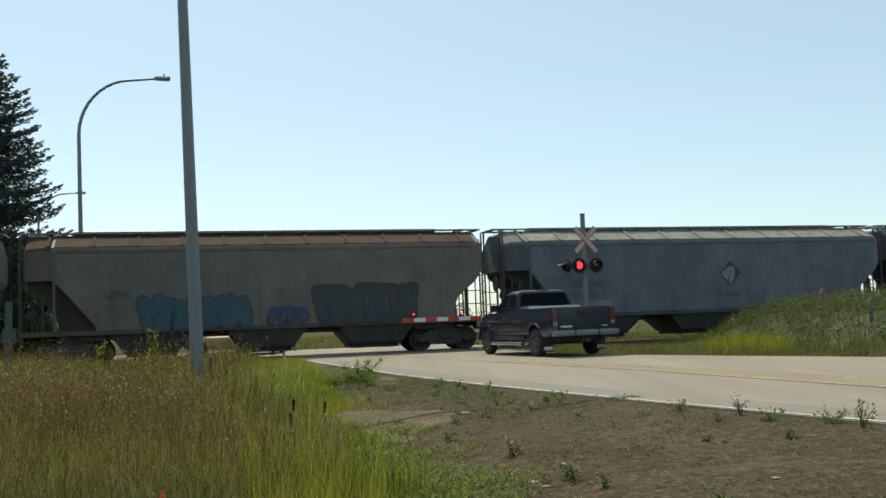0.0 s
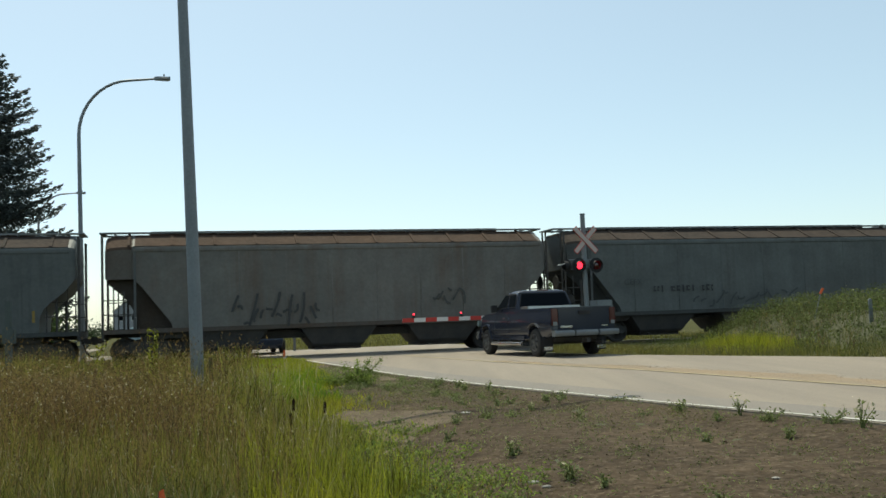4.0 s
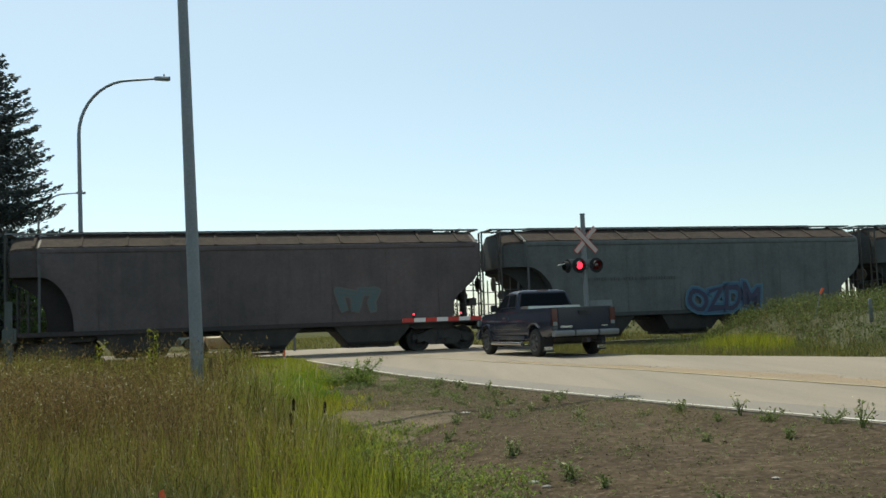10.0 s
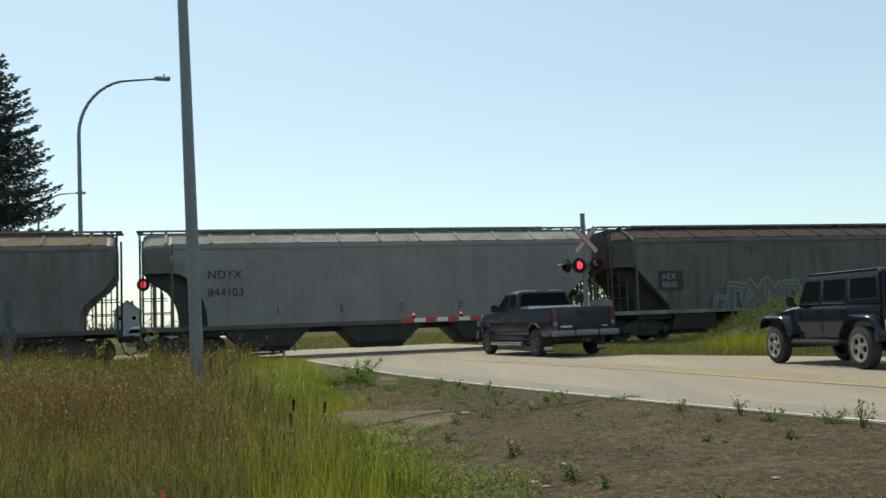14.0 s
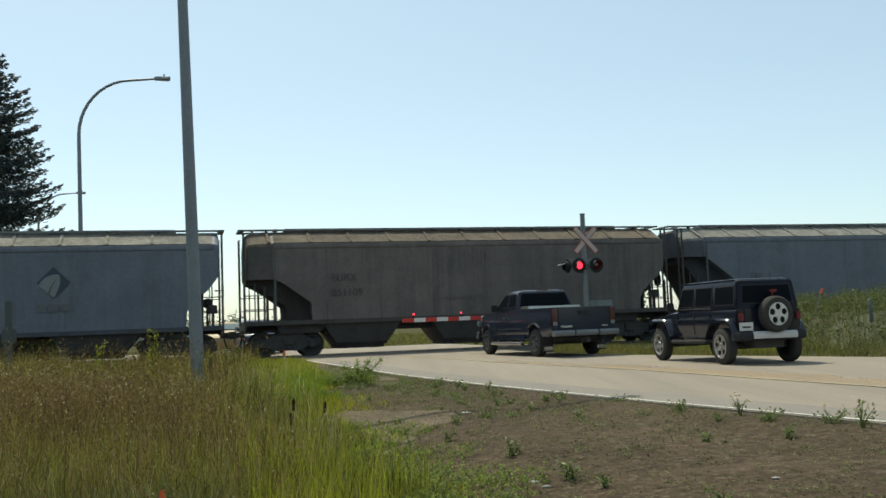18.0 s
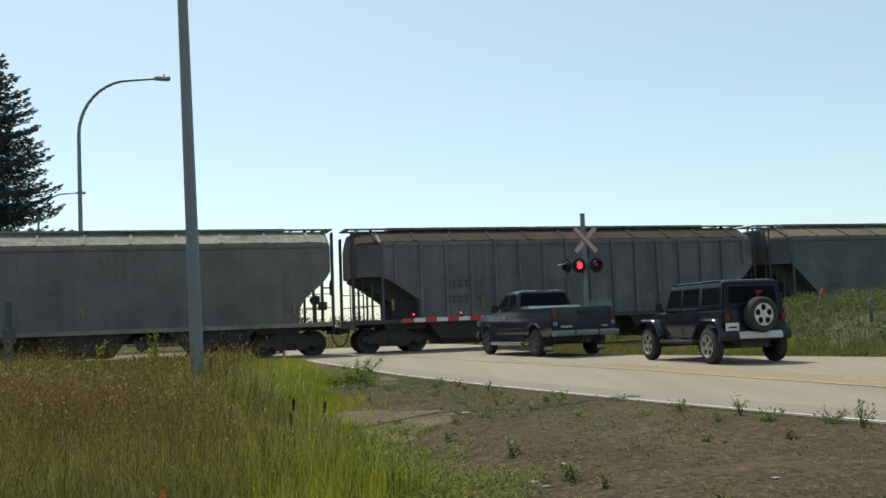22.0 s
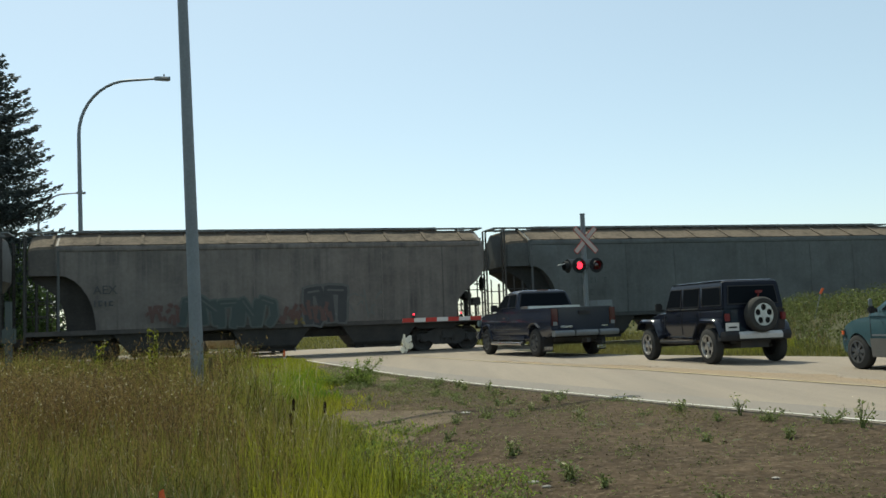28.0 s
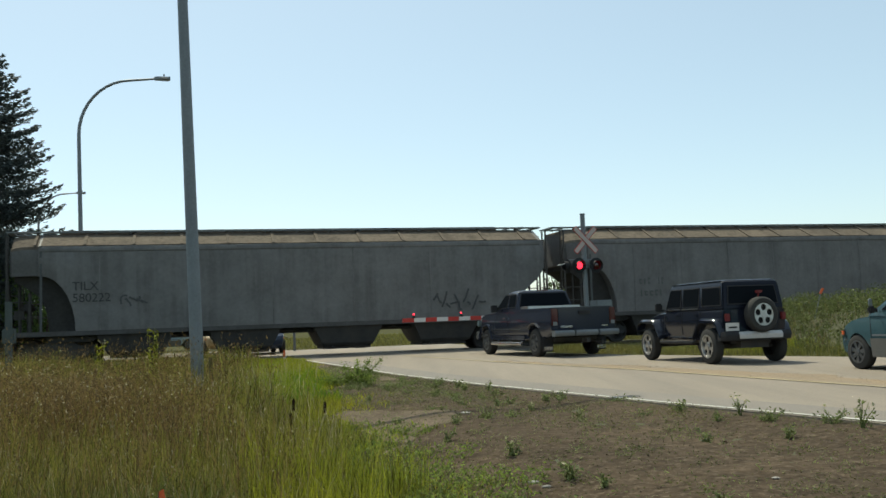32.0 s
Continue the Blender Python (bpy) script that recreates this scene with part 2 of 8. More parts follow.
def height(x, y):
    """The ground's height: ditch beside the road, weedy bank beyond it, level crossing."""
    x, y = np.asarray(x, float), np.asarray(y, float)
    edge = on_line(NEAR_EDGE, y)
    d = edge - x                                                   # metres left of the road
    z = np.full(np.broadcast(x, y).shape, -0.07)
    near = (y < 33) & (y > -8)
    z = z + np.where(near & (d > 0), 0.05, 0)
    z = z - np.where(near, 0.3 * np.exp(-((d - 6.0) / 2.6) ** 2), 0)
    z = z + np.where(near & (d > 0), 0.035 * np.sin(x * 2.1 + y * 0.7) * np.clip(d, 0, 1), 0)
    far = x - on_line(FAR_EDGE, y)
    back = (x * -math.sin(TRACK_A) + (y - TRACK_Y) * math.cos(TRACK_A))  # metres behind the track
    rise = np.interp(x, [8.4, 9.8, 10.8, 11.8, 13.5, 18.0], [0.0, 0.12, 0.55, 0.93, 1.18, 1.4])
    bank = rise * np.clip((far - 0.8) / 3.2, 0, 1) * np.clip((-back - 2.6) / 2.5, 0, 1)
    z = z + np.where((far > 0) & (y > -20), bank * (1 + 0.12 * np.sin(x * 1.3) + 0.08 * np.sin(y * 2.3 + x)), 0)
    z = z + np.where(back > 60, np.minimum((back - 60) * 0.002, 0.6), 0)
    return z


gx = np.concatenate([[-2500, -1200, -600, -300, -160, -100, -70, -50], np.arange(-40, 40.01, 0.55), [50, 70, 100, 160, 300, 600, 1200, 2500]])
gy = np.concatenate([[-1500, -600, -250, -100, -50, -25, -12], np.arange(-6, 62.01, 0.55), [70, 85, 110, 150, 220, 350, 600, 1000, 1800, 3000]])
GX, GY = np.meshgrid(gx, gy)
GZ = height(GX, GY)
nx, ny = len(gx), len(gy)
me = bpy.data.meshes.new("ground")
me.from_pydata(np.stack([GX.ravel(), GY.ravel(), GZ.ravel()], 1).tolist(), [],
               [(j * nx + i, j * nx + i + 1, (j + 1) * nx + i + 1, (j + 1) * nx + i) for j in range(ny - 1) for i in range(nx - 1)])
for mat in (MAT_TURF, MAT_FIELD, MAT_BALLAST):
    me.materials.append(mat)
cx, cy = (GX[:-1, :-1] + GX[1:, 1:]).ravel() / 2, (GY[:-1, :-1] + GY[1:, 1:]).ravel() / 2
back = -cx * math.sin(TRACK_A) + (cy - TRACK_Y) * math.cos(TRACK_A)
zone = np.zeros(len(cx))
zone = np.where(back > 5, 1, zone)
zone = np.where(np.abs(back) < 2.6, 2, zone)
me.polygons.foreach_set("material_index", zone.astype(np.int32))
me.shade_smooth()
ground = tagged(new("ground", me), "grassy verge and flat field round the crossing", "ground", kind="structure")
# the bare soil along the road, with its wavering edge
sy = np.arange(-3.8, 33.9, 0.16)
share = np.linspace(0, 1, 26)
left = on_line(SOIL_EDGE, sy) - 0.05 + 0.2 * np.sin(sy * 1.9) + 0.15 * np.sin(sy * 4.3 + 1.0) + 0.05 * np.sin(sy * 11.0)
right = on_line(NEAR_EDGE, sy) + 0.04
SX = left[:, None] + (right - left)[:, None] * share[None]
SY = np.repeat(sy[:, None], len(share), 1)
clods = np.random.default_rng(4).normal(size=SX.shape) * 0.006 * np.sin(np.pi * share)[None] ** 0.5
SZ = height(SX, SY) + 0.014 + clods
SZ[:, 0] -= 0.03
ns = len(share)
me = bpy.data.meshes.new("bare_soil")
me.from_pydata(np.stack([SX.ravel(), SY.ravel(), SZ.ravel()], 1).tolist(), [],
               [(j * ns + i, j * ns + i + 1, (j + 1) * ns + i + 1, (j + 1) * ns + i) for j in range(len(sy) - 1) for i in range(ns - 1)])
me.materials.append(MAT_SOIL)
me.shade_smooth()
tagged(new("bare_soil", me), "bare brown soil between the verge and the road", "soil", kind="structure")


# paler trodden soil along the verge and at the corner of the crossing
MAT_PATH = surface("pale trodden soil", (0.155, 0.12, 0.087), 0.97, spec=0.05, second=(0.075, 0.058, 0.04), scale=1.1, amount=0.9, fine=14, bump=0.8, vary=0.35, relief=0.02, specks=((0.2, 0.165, 0.125), 0.4, 30))
for y0, y1, wide in ((9.6, 13.4, 1.25), (16.5, 32.5, 3.4)):
    py = np.arange(y0, y1, 0.12)
    end = np.sin(np.pi * (py - y0) / (y1 - y0)) ** 0.5
    base = on_line(SOIL_EDGE, py) + 0.15 * np.sin(py * 1.9)
    room = on_line(NEAR_EDGE, py) - 0.12 - base
    lo = base + room * 0.5 * (1 - end) * 0.4 + 0.1 * np.sin(py * 3.3)
    hi = base + np.minimum(wide * end * (1 + 0.25 * np.sin(py * 2.3) + 0.12 * np.sin(py * 7.1)), room)
    PX = lo[:, None] + (hi - lo)[:, None] * np.linspace(0, 1, 9)[None]
    PY = np.repeat(py[:, None], 9, 1)
    PZ = height(PX, PY) + 0.03
    PZ[:, 0] -= 0.045
    PZ[:, -1] -= 0.045
    PZ[0] -= 0.045
    PZ[-1] -= 0.045
    me = bpy.data.meshes.new("trodden_soil")
    me.from_pydata(np.stack([PX.ravel(), PY.ravel(), PZ.ravel()], 1).tolist(), [], [(a * 9 + b, a * 9 + b + 1, a * 9 + b + 10, a * 9 + b + 9) for a in range(len(py) - 1) for b in range(8)])
    me.materials.append(MAT_PATH)
    me.shade_smooth()
    tagged(new("trodden_soil", me), "pale trodden soil beside the verge", "soil", kind="structure")


def strip(name, left, right, z, mat, label, category="road", steps=60, thick=0.0, kind="structure"):
    """A band between two lines, sampled along y; with a thickness it is a slab."""
    ys = np.linspace(max(left[0][1], right[0][1]), min(left[-1][1], right[-1][1]), steps)
    a, b = on_line(left, ys), on_line(right, ys)
    bm = B()
    rings = [[(p, y, z), (q, y, z), (q, y, z - thick), (p, y, z - thick)] for p, q, y in zip(a, b, ys)] if thick else \
            [[(p, y, z), (q, y, z)] for p, q, y in zip(a, b, ys)]
    loft(bm, rings, cap=bool(thick), closed=bool(thick))
    me = finish(bm, name)
    me.materials.append(mat)
    return tagged(new(name, me), label, category, kind=kind)


def shifted(line, d):
    return [(x + d, y) for x, y in line]


road = strip("road", NEAR_EDGE, FAR_EDGE, 0.0, MAT_ROAD, "pale worn concrete road leading to the crossing", thick=0.2)
strip("road_shoulder", shifted(NEAR_EDGE[:6], 0.17), shifted(NEAR_EDGE[:6], 0.95), 0.005, MAT_ROAD_DARK, "dark grey patched asphalt along the road edge")
strip("edge_line", shifted(NEAR_EDGE[:7], 0.05), shifted(NEAR_EDGE[:7], 0.13), 0.009, MAT_WHITE_LINE, "worn white painted edge line", "road marking")
strip("centre_line", shifted(CENTRE, -0.05), shifted(CENTRE, 0.06), 0.009, MAT_YELLOW_LINE, "faded yellow painted centre line", "road marking")
rs = random.Random(9)
SAND_FAR = [(18.2, -3.8), (8.75, 9.0), (6.85, 12.6), (4.6, 18.7), (1.35, 25.3)]
ragged = [(float(on_line(SAND_FAR, q)) + 0.16 * math.sin(q * 1.3) + 0.18 * math.sin(q * 3.1 + 1) * math.sin(q * 0.7) + rs.uniform(-0.1, 0.1), q) for q in np.linspace(-3.8, 25.3, 150)]
strip("sand_drift", [(x + 0.09 + rs.uniform(-0.03, 0.03), q) for x, q in [(float(on_line(CENTRE, q)), q) for q in np.linspace(-3.8, 25.2, 120)]], ragged, 0.005, MAT_SAND, "blown tan sand along the centre line", "sand", steps=160)

# the road beyond the crossing and the pale yard beside it
bm = B()
for s0, s1, b0, b1 in ((-90, -5, 8.0, 16.0), (-120, -16, 16.0, 46.0), (-8.5, 3.1, 2.45, 8.0), (-5.0, 3.1, 8.0, 11.2)):
    c = [Vector((0, TRACK_Y, -0.03)) + ALONG * s + ACROSS * b for s, b in ((s0, b0), (s1, b0), (s1, b1), (s0, b1))]
    loft(bm, [[v for v in c], [v - Vector((0, 0, 0.1)) for v in c]])
far_road = finish(bm, "far_road")
far_road.materials.append(MAT_ROAD)
tagged(new("far_road", far_road), "pale concrete road and yard beyond the track", "road", kind="structure")

# rails, sleepers, crossing panels
for side in (-0.7525, 0.7525):
    bm = B()
    prof = [(-0.07, -0.17), (0.07, -0.17), (0.07, -0.155), (0.012, -0.13), (0.012, -0.045), (0.036, -0.03), (0.036, 0.0), (-0.036, 0.0), (-0.036, -0.03), (-0.012, -0.045), (-0.012, -0.13), (-0.07, -0.155)]
    loft(bm, [[(-260, side + y, z + 0.012) for y, z in prof], [(260, side + y, z + 0.012) for y, z in prof]])
    me = finish(bm, "rail")
    me.materials.append(MAT_RAIL)
    ob = new("rail", me)
    ob.matrix_basis = TRACK
    tagged(ob, "worn steel rail of the single track", "rail", group="rails")
bm = B()
loft(bm, [[(s, -2.4, -0.3), (s, -1.5, -0.07), (s, 1.5, -0.07), (s, 2.4, -0.3)] for s in (-300, -8.6, -8.5)], cap=False, closed=False)
loft(bm, [[(s, -2.4, -0.3), (s, -1.5, -0.07), (s, 1.5, -0.07), (s, 2.4, -0.3)] for s in (3.2, 3.3, 300)], cap=False, closed=False)
me = finish(bm, "ballast")
me.materials.append(MAT_BALLAST)
ob = new("ballast", me)
ob.matrix_basis = TRACK
tagged(ob, "grey crushed stone ballast under the track", "ballast", kind="structure")
# wooden sleepers on both sides of the crossing
MAT_SLEEPER = surface("tarred sleeper wood", (0.06, 0.045, 0.035), 0.9, second=(0.1, 0.08, 0.065), scale=3.0, fine=30, bump=0.5)
bm = B()
box(bm, (0, 0, 0), (0.22, 2.55, 0.18))
tie = finish(bm, "sleeper", 0, 0.012)
tie.materials.append(MAT_SLEEPER)
for k in [*range(-56, -14), *range(6, 42)]:
    one = new("sleeper", tie)
    one.parent = ob
    one.matrix_basis = pose(k * 0.6, 0, -0.125, 0, 0, 1.2 * math.sin(k * 2.7))


# ---------- train ----------
GAPS = [263.8, 246.04, 227.77, 210.38, 191.89, 174.36, 157.03, 139.4, 121.96, 104.34, 86.98, 69.21, 52.36, 34.74, 16.67, -1.52,
        -19.22, -36.93, -54.69, -72.53, -90.38, -108.53, -129.27, -150.24, -170.92, -188.25, -205.62, -226.31, -246.68, -264.4]


def travelled(t):
    """Metres that the train has gone, counted from 16 s."""
    u = t - 16.0
    return 14.29867 * u + 0.134417 * u * u / 16 - 0.028546 * u ** 3 / 256


HALF, EAVE, SHOULDER, CROWN = 1.58, 4.12, 0.62, 4.58
WHEEL = 0.455
shared = {}


def cached(key, make):
    if key not in shared:
        shared[key] = make()
    return shared[key]


def mesh_of(build, name, mat, smooth=0.0, bevel=0.0):
    bm = B()
    build(bm)
    me = finish(bm, name, smooth, bevel)
    me.materials.append(mat)
    return me


def body_mesh(length, bulge, rear, low):
    """The hopper body: a shell whose ends are cut away underneath; rear: its profile of (metres from the end, height)."""
    h = (length - 0.95) / 2
    zt = rear[0][1]
    # the rear end tapers in front of the corner posts, the front end is square
    back = [(0.0, zt + 0.03, 0.86, 0.16), (0.06, zt, 0.9, 0.07), (0.2, zt, 0.925, 0.03), (0.45, zt, 0.94, 0.01), (0.9, zt, 0.955, 0.0), (0.93, zt, 1.0, 0.0)]
    back += [(d, z, 1.0, 0.0) for d, z in rear]
    ahead = [(0.0, 3.05, 0.95, 0.1), (0.05, 2.98, 0.98, 0.04), (0.14, 2.85, 1.0, 0.0), (0.34, 2.6, 1.0, 0.0), (0.72, 2.3, 1.0, 0.0), (1.02, 2.02, 1.0, 0.0), (1.15, 1.75, 1.0, 0.0), (1.18, low, 1.0, 0.0)]
    rows = [(d - h, z, HALF * w, dr) for d, z, w, dr in back] + [(h - d, z, HALF * w, dr) for d, z, w, dr in ahead[::-1]]
    bm = B()
    rings = []
    for x, zb, w, dr in rows:
        zm = (zb + EAVE) / 2
        rings.append([(x, -w * 0.985, zb), (x, -w - bulge, zm), (x, -w, EAVE - dr - 0.1), (x, -w + 0.05, EAVE - dr), (x, -SHOULDER, CROWN - dr),
                      (x, SHOULDER, CROWN - dr), (x, w - 0.05, EAVE - dr), (x, w, EAVE - dr - 0.1), (x, w + bulge, zm), (x, w * 0.985, zb)])
    loft(bm, rings)
    me = finish(bm, "body", 25)
    # slot 1 darkens the rear end for shade, slot 2 tops it as roof
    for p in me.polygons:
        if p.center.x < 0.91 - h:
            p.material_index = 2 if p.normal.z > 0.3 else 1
    return me


def end_profile(kind, cut, low):
    """The rear end's edge under the side sheet, and the inner edge of the slope sheet's web behind it."""
    if kind == "arc":
        q = [math.pi / 2 * k / 7 for k in range(8)]
        return ([(0.95 + (cut - 0.95) * math.sin(a), 3.12 + (low - 3.12) * (1 - math.cos(a))) for a in q],
                [(1.2, low), (1.16, 1.75), (1.04, 2.15), (0.8, 2.5), (0.4, 2.8), (0.1, 2.95)])
    if kind == "high":
        return ([(0.95, 3.35), (cut, 2.25), (cut + 0.02, low)], [(1.15, low), (1.12, 1.6), (0.75, 2.35), (0.35, 2.9), (0.1, 3.1)])
    if kind == "step":
        return ([(0.95, 2.82), (1.25, 2.7), (cut, 1.95), (cut + 0.03, low)], [(1.44, low), (1.42, 1.84), (0.58, 2.45), (0.1, 2.7)])
    return ([(0.95, 2.98), (1.2, 2.72), (cut + 0.1, 1.42), (cut + 0.15, low)], [(1.12, low), (1.05, 1.7), (0.62, 2.35), (0.1, 2.82)])


def roof_skin_mesh(length):
    """Sheet-metal roof slopes laid on the body, with their dust."""
    h = (length - 0.95) / 2
    bm = B()
    for s in (-1, 1):
        loft(bm, [[(x, s * (HALF - 0.045), EAVE + 0.006), (x, s * (SHOULDER - 0.02), CROWN + 0.008), (x, s * (SHOULDER - 0.02), CROWN + 0.02),
                   (x, s * (HALF - 0.03), EAVE + 0.02)] for x in (1.0 - h, h - 0.25)])
    return finish(bm, "roof_sheet")


def ladder(bm, x, y, z0, z1, wide=0.36, along=True):
    for k in (0, 1):
        o = k * wide
        tube(bm, [(x + (o if along else 0), y + (0 if along else o), z0), (x + (o if along else 0), y + (0 if along else o), z1)], 0.036, 6)
    z = z0 + 0.2
    while z < z1 - 0.05:
        tube(bm, [(x, y, z), (x + (wide if along else 0), y + (0 if along else wide), z)], 0.02, 5)
        z += 0.38


def bogie_parts(car, x, out):
    """A two-axle bogie; out: wheelsets, with their place along the car."""
    def bolster(bm):
        box(bm, (0, 0, 0.6), (0.42, 2.3, 0.28))
        box(bm, (0, 0, 0.78), (0.3, 0.8, 0.1))
    bog = part("bogie", cached("bolster", lambda: mesh_of(bolster, "bogie", MAT_STEEL_DARK, bevel=0.02)), None, car, m=pose(x, 0, 0))

    def frame_side(bm):
        prism(bm, [(-1.2, 0.42), (-1.2, 0.62), (-0.85, 0.66), (-0.45, 0.86), (0.45, 0.86), (0.85, 0.66), (1.2, 0.62), (1.2, 0.42), (0.75, 0.42),
                   (0.5, 0.24), (-0.5, 0.24), (-0.75, 0.42)], -0.06, 0.06)
        for k in (-1, 1):
            box(bm, (k * 0.9, 0, 0.5), (0.3, 0.24, 0.26))
            lathe(bm, [(0.11, -0.17), (0.11, -0.1), (0.07, -0.1)], "y", 12, (k * 0.9, 0, 0.455))
        for k in (-0.22, 0, 0.22):
            lathe(bm, [(0.085, 0.3), (0.085, 0.56)], "z", 10, (k, -0.02, 0))
    for s in (-1, 1):
        part("side_frame", cached("side_frame", lambda: mesh_of(frame_side, "side_frame", MAT_STEEL_DARK)), None, bog, m=pose(0, s * 1.0, 0, 0, 0, 0 if s < 0 else 180))

    def axle(bm):
        for s in (-1, 1):
            lathe(bm, [(0.1, s * 0.66), (0.3, s * 0.68), (0.38, s * 0.66), (0.48, s * 0.68), (0.475, s * 0.71), (WHEEL, s * 0.72), (WHEEL - 0.01, s * 0.82),
                       (0.38, s * 0.82), (0.34, s * 0.78), (0.17, s * 0.76), (0.14, s * 0.82)], "y", 28)
            for k in range(5):
                a = 2 * math.pi * k / 5
                box(bm, (0.25 * math.cos(a), s * 0.785, 0.25 * math.sin(a)), (0.06, 0.02, 0.06))
        tube(bm, [(0, -1.05, 0), (0, 1.05, 0)], 0.08, 10)
    for k in (-0.9, 0.9):
        ws = part("wheelset", cached("wheelset", lambda: mesh_of(axle, "wheelset", MAT_STEEL_DARK, 30)), None, bog, m=pose(k, 0, WHEEL))
        out.append((ws, x + k, k))


def flat(bm, outline, y):
    bm.faces.new([bm.verts.new((x, y, z)) for x, z in outline])


PAINTS = {}


def spray(color):
    if color not in PAINTS:
        PAINTS[color] = surface("spray paint", color, 0.6, second=tuple(c * 0.65 + 0.03 for c in color), scale=2.2, amount=0.7, fine=30, bump=0.0)
    return PAINTS[color]


def graffiti(car, x0, x1, z0, z1, letters, fill, edge, seed, bold=1.0):
    """Sprayed lettering, unreadable: fat slanting strokes with an outline, crowded into one another."""
    y = -HALF - 0.042
    w, hh = (x1 - x0) / letters, z1 - z0
    fat = min(0.3, 0.26 * hh + 0.02) * bold
    layers = [(fat * 1.55, edge, 0.0), (fat, fill, 0.008), (fat * 0.22, edge, 0.016)]
    for k, (thick, color, dy) in enumerate(layers):
        bm = B()
        r = random.Random(seed + 5)
        q = 0
        for i in range(letters):
            ox, oz, tall = x0 + w * i, z0 + r.uniform(0, 0.12) * hh, hh * r.uniform(0.78, 0.92)
            slant = r.uniform(-0.1, 0.25)
            corners = [(r.uniform(0.05, 0.3), 0.08), (r.uniform(0.0, 0.25), 0.95), (r.uniform(0.65, 1.0), r.uniform(0.75, 1.0)), (r.uniform(0.7, 1.0), r.uniform(0.3, 0.6)), (r.uniform(0.6, 1.0), 0.05)]
            for _ in range(r.choice((0, 1))):
                corners.append(corners.pop(r.randrange(1, 3)))
            pts = [(ox + w * (u + slant * (v - 0.5)), oz + tall * v) for u, v in corners]
            if thick == fat * 0.22:
                pts = pts[1:3]
            for p, n in zip(pts, pts[1:]):
                d = Vector((n[0] - p[0], n[1] - p[1]))
                if d.length < 0.05:
                    continue
                d.normalize()
                e, o = d * thick * 0.42, Vector((-d.y, d.x)) * thick * 0.5
                ring = [(p[0] - e.x + o.x * 0.8, p[1] - e.y + o.y * 0.8), (p[0] + o.x, p[1] + o.y), (n[0] + o.x, n[1] + o.y), (n[0] + e.x + o.x * 0.7, n[1] + e.y + o.y * 0.7),
                        (n[0] + e.x - o.x * 0.7, n[1] + e.y - o.y * 0.7), (n[0] - o.x, n[1] - o.y), (p[0] - o.x, p[1] - o.y), (p[0] - e.x - o.x * 0.8, p[1] - e.y - o.y * 0.8)]
                flat(bm, ring, y - dy - q * 0.0002)
                q += 1
        part("graffiti", bm, spray(color), car, "sprayed lettering shapes on the car side" if k == 0 else "")["kind"] = "stuff"


def scribble(car, x0, x1, z0, z1, color, seed, strokes=9, thick=0.05):
    """A thin sprayed tag of loops and strokes."""
    r = random.Random(seed)
    bm = B()
    y = -HALF - 0.045
    x = x0
    for i in range(strokes):
        px, pz = x0 + (x1 - x0) * i / strokes, r.uniform(z0, z1)
        qx, qz = px + (x1 - x0) / strokes * r.uniform(0.6, 1.6), r.uniform(z0, z1)
        mx, mz = (px + qx) / 2 + r.uniform(-0.2, 0.2), (pz + qz) / 2 + r.uniform(-0.3, 0.3)
        prev = None
        for k in range(9):
            t = k / 8
            a = (px * (1 - t) ** 2 + 2 * mx * t * (1 - t) + qx * t * t, pz * (1 - t) ** 2 + 2 * mz * t * (1 - t) + qz * t * t)
            if prev:
                d = Vector((a[0] - prev[0], a[1] - prev[1]))
                nrm = Vector((-d.y, d.x)).normalized() * thick / 2
                flat(bm, [(prev[0] + nrm.x, prev[1] + nrm.y), (a[0] + nrm.x, a[1] + nrm.y), (a[0] - nrm.x, a[1] - nrm.y), (prev[0] - nrm.x, prev[1] - nrm.y)], y - i * 0.0006 - k * 0.00005)
            prev = a
    part("graffiti", bm, spray(color), car, "thin sprayed tag on the car side")["kind"] = "stuff"


def lettering(car, text, x, z, size, color, backing=None, lines=0.95):
    cu = bpy.data.curves.new("lettering", "FONT")
    cu.body, cu.size, cu.space_line = text, size, lines
    cu.extrude = 0.002
    tmp = bpy.data.objects.new("lettering", cu)
    me = bpy.data.meshes.new_from_object(tmp)
    bpy.data.objects.remove(tmp)
    me.materials.clear()
    me.materials.append(spray(color))
    part("lettering", me, None, car, "stencilled reporting marks", m=pose(x, -HALF - 0.046, z, 90, 0, 0))
    if backing:
        bm = B()
        w = size * 0.62 * max(len(s) for s in text.split("\n"))
        n = len(text.split("\n"))
        box(bm, (x + w / 2, -HALF - 0.037, z + size * 0.35 - (n - 1) * size * 0.47), (w + size * 0.7, 0.006, size * (n + 0.25)))
        part("lettering_panel", bm, spray(backing), car, "dark painted panel behind the marks")


